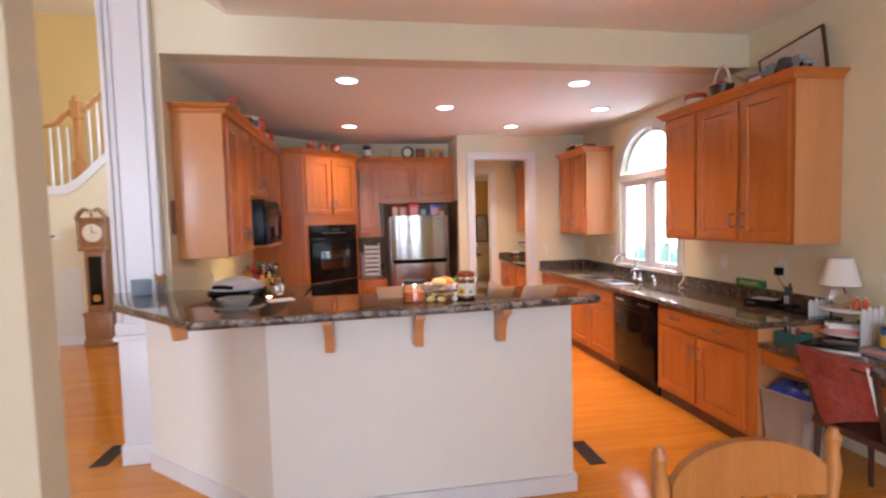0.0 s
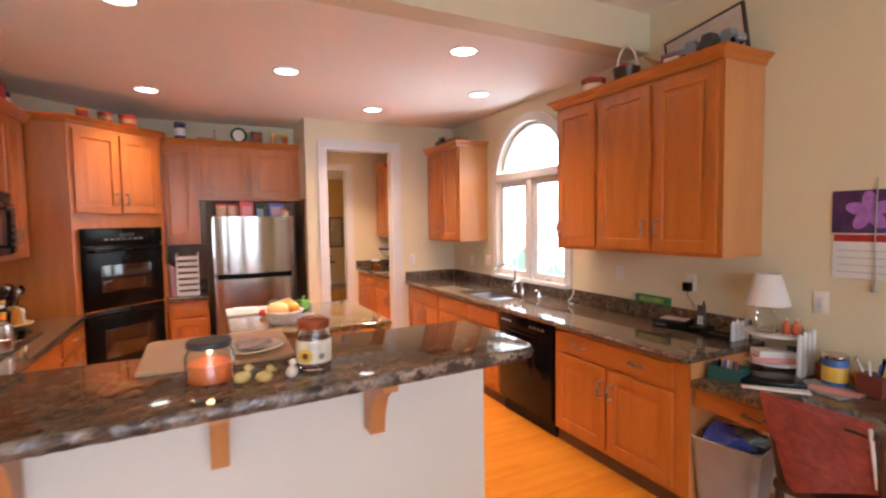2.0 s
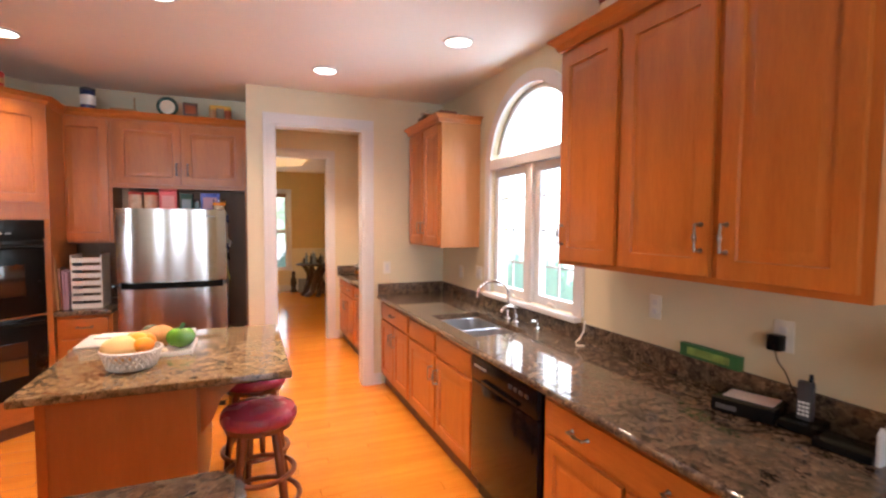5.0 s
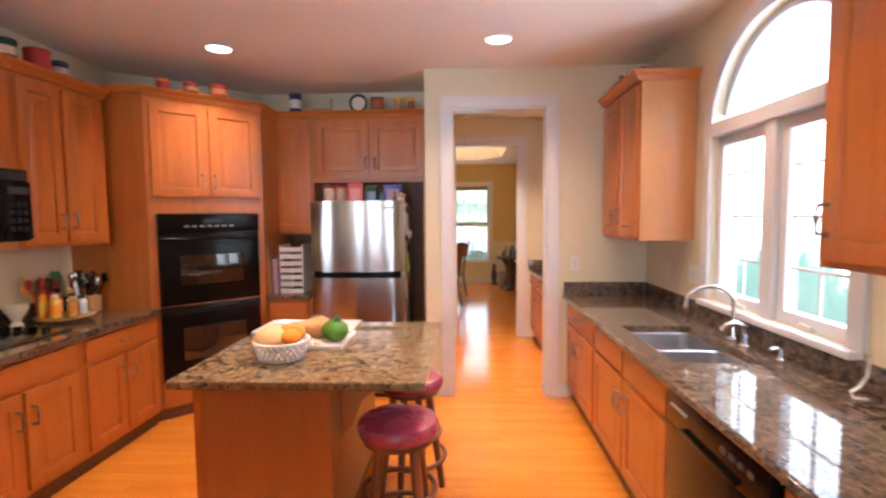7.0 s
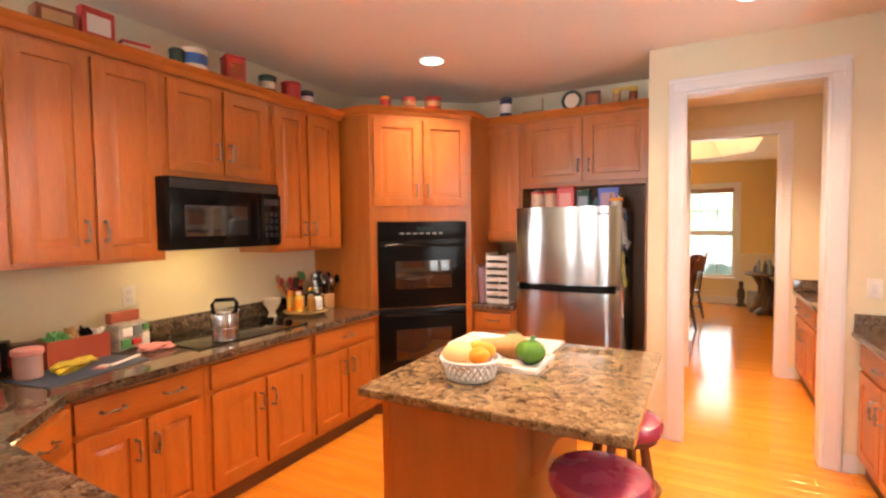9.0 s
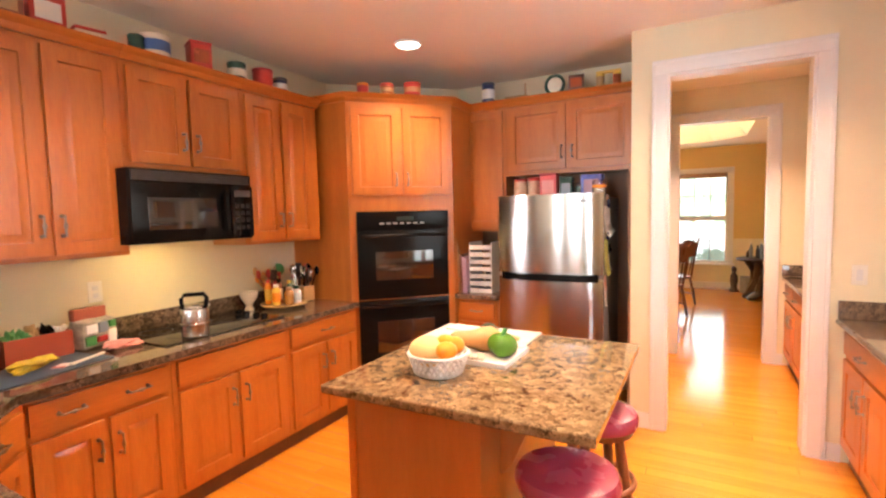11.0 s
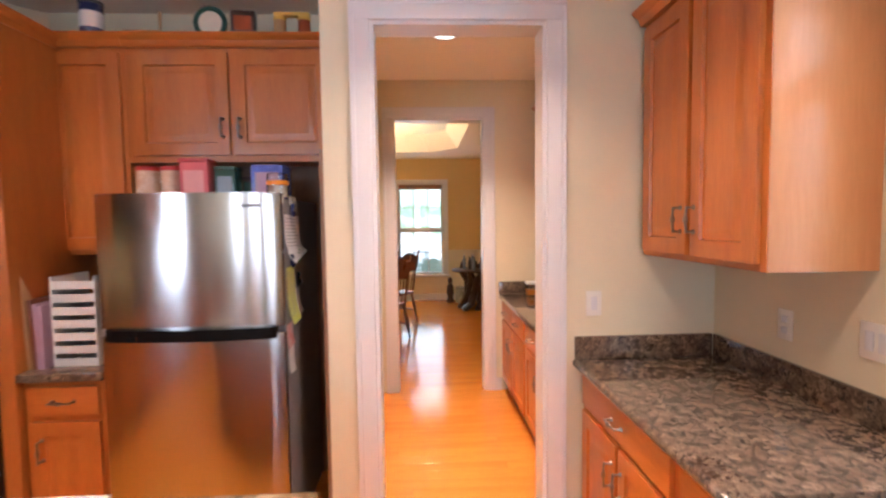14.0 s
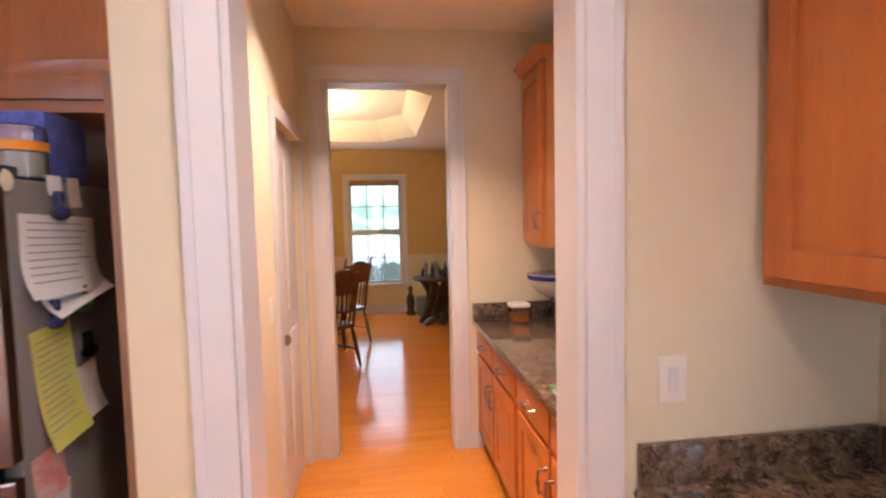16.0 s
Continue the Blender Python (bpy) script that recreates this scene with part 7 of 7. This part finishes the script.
# wooden chair by the breakfast table
wc = thing("dining_chair", "light wooden dining chair with turned posts", "chair", pose(1.895, 1.64, 0) @ Matrix.Diagonal((0.955, 1, 1.05, 1)))
HON = mat("light_oak_chair", (0.31, 0.11, 0.024), 0.3, scale=4, stretch=(4, 4, 0.6), coat=0.3, second=(0.44, 0.18, 0.042))
part("seat", boxes((-0.22, 0.22, -0.42, 0.0, 0.43, 0.46), bev=0.012), HON, wc)
for sx in (-1, 1):
    x = 0.265 * sx
    prof = [0.016, 0.020, 0.018, 0.022, 0.017, 0.024, 0.016, 0.022, 0.010]
    zs = [0.0, 0.25, 0.46, 0.70, 0.82, 0.88, 0.93, 0.96, 0.985]
    part("back_post", tube([(x * (0.85 + 0.15 * z / 0.98), 0.0 + 0.02 * z, z) for z in zs], prof, 14), HON, wc)
    part("front_leg", tube([(0.19 * sx, -0.38, 0.43), (0.205 * sx, -0.40, 0.2), (0.215 * sx, -0.41, 0)], [0.02, 0.024, 0.015], 12), HON, wc)
bm = bmesh.new()
pts = [(-0.235 + 0.47 * k / 12, 0.02 + 0.03 * math.sin(math.pi * k / 12)) for k in range(13)]
for (xa, ya), (xb, yb) in zip(pts, pts[1:]):
    za, zb = [0.885 + 0.08 * math.sin(math.pi * (x + 0.236) / 0.472) ** 0.45 for x in (xa, xb)]
    vs = [bm.verts.new(p) for p in ((xa, ya - 0.012, 0.82), (xb, yb - 0.012, 0.82), (xb, yb - 0.012, zb), (xa, ya - 0.012, za), (xa, ya + 0.012, 0.82), (xb, yb + 0.012, 0.82), (xb, yb + 0.012, zb), (xa, ya + 0.012, za))]
    for f4 in ((0, 1, 2, 3), (5, 4, 7, 6), (3, 2, 6, 7), (1, 0, 4, 5)):
        bm.faces.new([vs[i] for i in f4])
bmesh.ops.remove_doubles(bm, verts=bm.verts, dist=0.0005)
part("top_rail", bm, HON, wc)
for k in range(5):
    x = -0.16 + 0.08 * k
    part("spindle", tube([(x * 0.9, 0.0, 0.46), (x, 0.03, 0.66), (x, 0.04, 0.825)], [0.008, 0.012, 0.008], 8), HON, wc)
for z in (0.18, 0.28):
    part("stretcher", tube([(-0.22, -0.02, z), (0.22, -0.02, z)], 0.011, 8), HON, wc)

# floor registers
for x, y, rz in ((2.38, 3.60, 0), (-0.93, 4.28, 0)):
    v = thing("floor_register", "dark metal floor register", "vent", pose(x, y, 0.0005, 0, 0, rz), "floor registers")
    part("frame", boxes((-0.055, -0.047, -0.16, 0.16, 0, 0.006), (0.047, 0.055, -0.16, 0.16, 0, 0.006), (-0.047, 0.047, -0.16, -0.152, 0, 0.006), (-0.047, 0.047, 0.152, 0.16, 0, 0.006), (-0.047, 0.047, -0.152, 0.152, 0, 0.001)), EBONY, v)
    for k in range(12):
        part("slat", boxes((-0.046, 0.046, -0.145 + k * 0.025, -0.133 + k * 0.025, 0.001, 0.0055)), EBONY, v)

# hall: tall clock, stair rail, grille
gc = thing("grandfather_clock", "carved brown wooden grandfather clock", "clock", pose(-2.78, 7.98, 0))
CLK = mat("clock_walnut", (0.20, 0.085, 0.03), 0.3, scale=4, stretch=(4, 4, 0.7), coat=0.3, second=(0.34, 0.16, 0.06))
part("plinth", boxes((-0.19, 0.19, -0.12, 0.12, 0, 0.10), (-0.175, 0.175, -0.11, 0.11, 0.10, 0.44), (-0.19, 0.19, -0.12, 0.12, 0.44, 0.48), bev=0.006), CLK, gc)
part("trunk", boxes((-0.13, 0.13, -0.09, 0.10, 0.48, 1.34), bev=0.006), CLK, gc)
part("trunk_glass", boxes((-0.085, 0.085, -0.094, -0.0905, 0.58, 1.26)), BLACK_GLASS, gc)
part("pendulum", lathe([(0.05, 0), (0.05, 0.004)], 20, m=pose(0, -0.095, 0.68, 90, 0, 0)), plain("brass", (0.55, 0.36, 0.10), 0.25, 1.0), gc, "brass pendulum bob")
part("hood", boxes((-0.19, 0.19, -0.12, 0.12, 1.34, 1.40), (-0.165, 0.165, -0.105, 0.11, 1.40, 1.76), (-0.20, 0.20, -0.13, 0.12, 1.76, 1.80), bev=0.006), CLK, gc)
dl = part("dial", lathe([(0.125, 0), (0.125, 0.004), (0.11, 0.006)], 28, m=pose(0, -0.106, 1.585, 90, 0, 0)), CREAMY, gc, "white round clock dial")
part("hand", boxes((-0.004, 0.004, -0.1145, -0.1125, 1.585, 1.675)), BLACK, dl)
part("hand", boxes((0.0, 0.06, -0.1147, -0.1127, 1.581, 1.589)), BLACK, dl)
for sx in (-1, 1):
    bm = bmesh.new()
    tube([(0.18 * sx, -0.10, 1.80), (0.15 * sx, -0.10, 1.86), (0.09 * sx, -0.10, 1.915), (0.04 * sx, -0.10, 1.90), (0.05 * sx, -0.10, 1.87)], [0.03, 0.032, 0.026, 0.018, 0.012], 8, bm)
    part("swan_neck", bm, CLK, gc)
    part("hood_column", lathe([(0.014, 1.41), (0.010, 1.5), (0.012, 1.6), (0.010, 1.7), (0.014, 1.755)], 10, at=(0.178 * sx, -0.112, 0)), CLK, gc)
part("finial", lathe([(0.012, 1.80), (0.018, 1.84), (0.008, 1.87), (0.014, 1.89), (0.002, 1.93)], 12, at=(0, -0.10, 0)), CLK, gc)
rl = thing("stair_railing", "oak stair railing with white balusters", "railing")
RO = mat("oak_handrail", (0.36, 0.15, 0.04), 0.3, scale=4, second=(0.48, 0.22, 0.07))
part("handrail", tube([(-5.9, 8.19, 3.10), (-3.42, 8.19, 3.10), (-3.30, 8.19, 3.13), (-3.20, 8.19, 3.25), (-3.12, 8.19, 3.30)], 0.032, 10), RO, rl)
part("handrail", tube([(-2.95, 8.19, 3.30), (-1.6, 8.19, 4.59)], 0.032, 10), RO, rl)
nw = part("newel_post", boxes((-3.09, -2.97, 8.13, 8.25, 2.30, 2.62), (-3.07, -2.99, 8.15, 8.23, 2.62, 3.20), (-3.09, -2.97, 8.13, 8.25, 3.20, 3.42), bev=0.008), RO, rl)
part("newel_cap", lathe([(0.075, 3.42), (0.08, 3.44), (0.045, 3.46), (0.05, 3.50), (0.02, 3.53)], 16, at=(-3.03, 8.19, 0)), RO, nw)
for k in range(14):
    x = -4.6 + k * 0.11
    part("baluster", tube([(x, 8.19, 2.262), (x, 8.19, 2.6), (x, 8.19, 3.08)], [0.018, 0.014, 0.010], 8), WHITE, rl)
for k in range(12):
    x = -2.88 + k * 0.11
    zb = 2.38 + (x + 3.02) * 0.953
    part("baluster", tube([(x, 8.19, zb), (x, 8.19, zb + 0.35), (x, 8.19, zb + 0.93)], [0.018, 0.014, 0.010], 8), WHITE, rl)
vg = thing("return_air_grille", "white return air grille low on the hall wall", "vent", pose(-3.29, 8.119, 0.16))
part("frame", boxes((-0.20, -0.17, -0.012, 0, 0, 0.92), (0.17, 0.20, -0.012, 0, 0, 0.92), (-0.17, 0.17, -0.012, 0, 0, 0.03), (-0.17, 0.17, -0.012, 0, 0.89, 0.92)), WHITE, vg)
for k in range(28):
    part("slat", boxes((-0.169, 0.169, -0.010, -0.003, 0.036 + k * 0.0305, 0.052 + k * 0.0305)), WHITE, vg)
th = thing("thermostat", "small white thermostat with a dark screen", "thermostat", pose(-3.40, 8.119, 1.55))
part("case", boxes((-0.06, 0.06, -0.025, -0.001, -0.04, 0.04), bev=0.006), IVORY, th)
part("screen", boxes((-0.035, 0.03, -0.027, -0.0255, -0.012, 0.02)), DARK_GREY, th)

# pantry counter
pb = thing("storage_box", "clear box of orange snacks with a white lid", "container", pose(3.66, 9.13, ZC))
part("box", boxes((-0.06, 0.06, -0.05, 0.05, 0, 0.10), bev=0.006), JAR, pb)
part("snacks", boxes((-0.054, 0.054, -0.044, 0.044, 0.006, 0.055), bev=0.01), ORANGE, pb)
part("lid", boxes((-0.065, 0.065, -0.055, 0.055, 0.1005, 0.125), bev=0.008), PAPER, pb)
bs = thing("footed_bowl", "white footed bowl with a cobalt blue band", "bowl", pose(3.87, 9.06, ZC))
part("glass_foot", lathe([(0.06, 0), (0.06, 0.006), (0.012, 0.02), (0.012, 0.15), (0.04, 0.165)], 20), JAR, bs)
part("bowl", lathe([(0.04, 0.1655), (0.10, 0.20), (0.15, 0.26), (0.165, 0.32), (0.16, 0.32), (0.14, 0.265), (0.09, 0.21), (0.03, 0.18)], 32), CREAMY, bs)
part("band", lathe([(0.1605, 0.283), (0.1645, 0.29), (0.1685, 0.312), (0.1655, 0.313)], 32), plain("cobalt_glaze", (0.02, 0.03, 0.22), 0.2), bs, "cobalt blue painted band")
pi = thing("glass_pitcher", "clear glass pitcher on the pantry counter", "pitcher", pose(3.86, 8.80, ZC))
part("body", lathe([(0.05, 0), (0.056, 0.006), (0.062, 0.12), (0.075, 0.22), (0.071, 0.22), (0.058, 0.12), (0.05, 0.012)], 24), JAR, pi)
part("handle", tube([(0.06, 0, 0.19), (0.11, 0, 0.18), (0.11, 0, 0.09), (0.06, 0, 0.06)], 0.008, 8), JAR, pi)
carton("green_book", "green and white book lying on the pantry counter", pose(3.50, 7.78, ZC, 0, 0, -80), 0.20, 0.14, 0.03, GREEN, PAPER, "book")


# dining room
def pressback_chair(at):
    c = thing("dining_armchair", "dark wooden pressed back dining chair with spindles", "chair", at, "dining chairs")
    part("seat", prism([(-0.22, -0.21), (0.22, -0.24), (0.22, 0.24), (-0.22, 0.21)], 0.43, 0.465, bev=0.01), EBONY2, c)
    for sx in (-0.19, 0.19):
        for sy in (-0.19, 0.19):
            part("leg", tube([(sx, sy, 0.43), (sx * 1.2, sy * 1.12, 0.2), (sx * 1.38, sy * 1.22, 0)], [0.018, 0.024, 0.013], 10), EBONY2, c)
    for sy in (-0.205, 0.205):
        part("back_post", tube([(-0.20, sy, 0.465), (-0.24, sy * 1.04, 0.75), (-0.33, sy * 1.08, 1.12)], [0.018, 0.016, 0.012], 10), EBONY2, c)
    m_ = Matrix(((0, 0, 1, 0), (1, 0, 0, 0), (0, 1, 0, 0), (0, 0, 0, 1)))
    out = [(-0.20, 0.80), (0.20, 0.80), (0.215, 1.0), (0.20, 1.04), (0.14, 1.03), (0.08, 1.07), (0.0, 1.085), (-0.08, 1.07), (-0.14, 1.03), (-0.20, 1.04), (-0.215, 1.0)]
    bm = prism(out, -0.30, -0.278, m=m_)
    bmesh.ops.transform(bm, matrix=Matrix.Translation((-0.30, 0, 0.9)) @ Euler((0, radians(-12), 0)).to_matrix().to_4x4() @ Matrix.Translation((0.29, 0, -0.9)), verts=bm.verts)
    part("crest", bm, EBONY2, c)
    for k in range(6):
        y = -0.15 + 0.06 * k
        part("spindle", tube([(-0.205, y * 0.92, 0.465), (-0.235, y, 0.65), (-0.268, y, 0.81)], [0.008, 0.011, 0.007], 7), EBONY2, c)
    for sy in (-0.21, 0.21):
        part("stretcher", tube([(-0.23, sy, 0.18), (0.23, sy, 0.18)], [0.010, 0.010], 7), EBONY2, c)
    part("stretcher", tube([(0, -0.21, 0.18), (0, 0.21, 0.18)], 0.010, 7), EBONY2, c)
    return c


EBONY2 = mat("dark_cherry_wood", (0.12, 0.036, 0.014), 0.28, scale=4, stretch=(4, 4, 0.7), coat=0.3, second=(0.17, 0.06, 0.025))
dc1 = pressback_chair(pose(2.16, 11.37, 0, 0, 0, 132))
copy_thing(dc1, pose(2.25, 12.36, 0, 0, 0, 138))
ct = thing("carved_table", "round dark table on a carved root pedestal", "table", pose(3.62, 13.35, 0))
part("tabletop", lathe([(0.36, 0.66), (0.40, 0.665), (0.41, 0.69), (0.39, 0.70)], 36), EBONY, ct)
for k in range(8):
    bm = bmesh.new()
    a = k * math.pi / 4
    q = 0.9 + 0.2 * (k % 2)
    tube([(0.30 * q * math.cos(a), 0.30 * q * math.sin(a), 0.012), (0.22 * math.cos(a + 0.3), 0.22 * math.sin(a + 0.3), 0.10), (0.12 * math.cos(a + 0.6), 0.12 * math.sin(a + 0.6), 0.30), (0.14 * math.cos(a + 0.9), 0.14 * math.sin(a + 0.9), 0.5), (0.27 * math.cos(a + 1.1), 0.27 * math.sin(a + 1.1), 0.662)], [0.05, 0.06, 0.075, 0.06, 0.04], 8, bm)
    part("root_leg", bm, EBONY, ct, "twisted carved root leg")

for k in range(11):
    a, r_ = k * 1.9, 0.08 + 0.022 * k
    h_ = 0.12 + 0.05 * ((k * 7) % 4)
    bottle("small_bottle" if k % 2 else "figurine", "small dark bottle on the carved table" if k % 2 else "small dark figurine on the carved table", pose(3.62 + r_ * math.cos(a), 13.35 + r_ * math.sin(a), 0.7005), 0.03, h_, (EBONY, BLUEGREY, DARK_GREY, GREYBIN)[k % 4], (BLACK, PAPER)[k % 2], "bottle" if k % 2 else "figurine")
solo("floor_figurine", lathe([(0.07, 0), (0.08, 0.02), (0.05, 0.08), (0.07, 0.20), (0.06, 0.30), (0.03, 0.36), (0.045, 0.41), (0.035, 0.46), (0.005, 0.48)], 16), EBONY, "dark carved figurine standing on the floor", "figurine", pose(3.22, 14.02, 0))
tin("floor_vase", "pale patterned vase on the dining room floor", pose(3.42, 13.95, 0), 0.11, 0.30, GREYBAG, None, "vase")
for x, z0, z1, w_, m_ in ((1.80, 1.29, 1.84, 0.22, EBONY), (4.30, 0.98, 1.77, 0.36, EBONY)):
    p = thing("framed_print", "dark framed print on the golden wall", "picture", pose(x, YB - 0.002, z0))
    part("frame", boxes((-w_ / 2, -w_ / 2 + 0.03, -0.025, 0, 0, z1 - z0), (w_ / 2 - 0.03, w_ / 2, -0.025, 0, 0, z1 - z0), (-w_ / 2 + 0.03, w_ / 2 - 0.03, -0.025, 0, 0, 0.03), (-w_ / 2 + 0.03, w_ / 2 - 0.03, -0.025, 0, z1 - z0 - 0.03, z1 - z0)), m_, p)
    part("print", boxes((-w_ / 2 + 0.03, w_ / 2 - 0.03, -0.008, -0.001, 0.03, z1 - z0 - 0.03)), mat("grey_print_art", (0.30, 0.30, 0.28), 0.3, scale=7, second=(0.55, 0.54, 0.50)), p)

# ---- floor boards, last ----
structure("floor", boxes((-6.1, 4.9, -2.2, YB, -0.06, -0.012)), TOE, "floor below the boards")
bpy.data.objects["floor"]["label"] = "glossy orange oak strip floor"
rnd = random.Random(5)
PW = 0.095
rest = bmesh.new()
shared = {}
near = 0
floor_ob = bpy.data.objects["floor"]


def board_mesh(length):
    key = round(length, 2)
    if key not in shared:
        bm = bmesh.new()
        g, t = 0.0007, 0.0012
        lo = [bm.verts.new(p) for p in ((g, g, -0.012), (key - g, g, -0.012), (key - g, PW - g, -0.012), (g, PW - g, -0.012))]
        mid = [bm.verts.new(p) for p in ((g, g, -t), (key - g, g, -t), (key - g, PW - g, -t), (g, PW - g, -t))]
        hi = [bm.verts.new(p) for p in ((g + t, g + t, 0), (key - g - t, g + t, 0), (key - g - t, PW - g - t, 0), (g + t, PW - g - t, 0))]
        for a, b in ((lo, mid), (mid, hi)):
            for k in range(4):
                bm.faces.new((a[k], a[(k + 1) % 4], b[(k + 1) % 4], b[k]))
        bm.faces.new(hi)
        shared[key] = finish("board", bm, OAK, False)
    return shared[key]


def boards(x0, x1, y0, y1, close):
    global near
    y = y0
    while y < y1 - 1e-6:
        x = x0 - rnd.choice((0.0, 0.4, 0.8, 1.2))
        while x < x1:
            length = rnd.choice((1.0, 1.3, 1.6, 1.9))
            a, b = max(x, x0), min(x + length, x1)
            if b - a > 0.05:
                if close(a, b, y) and near < 300:
                    ob = new("board", board_mesh(b - a))
                    ob.parent, ob.location = floor_ob, (a, y, 0)
                    near += 1
                else:
                    vs = [rest.verts.new(p) for p in ((a + 0.001, y + 0.001, 0), (b - 0.001, y + 0.001, 0), (b - 0.001, y + PW - 0.001, 0), (a + 0.001, y + PW - 0.001, 0))]
                    rest.faces.new(vs)
            x += length
        y += PW


boards(-6.0, 4.75, -2.2, 14.24, lambda a, b, y: 3.3 < y < 9.4 and b > 1.6 and a < 3.5)
OAK_REST = OAK.copy()
OAK_REST.name = "orange_oak_floor_far"
nt = OAK_REST.node_tree
geo = nt.nodes.new("ShaderNodeNewGeometry")
for lk in list(nt.links):
    if lk.from_node.type == "OBJECT_INFO":
        nt.links.new(geo.outputs["Random Per Island"], lk.to_socket)
tagged(part("boards_beyond", rest, OAK_REST, floor_ob), kind="stuff")
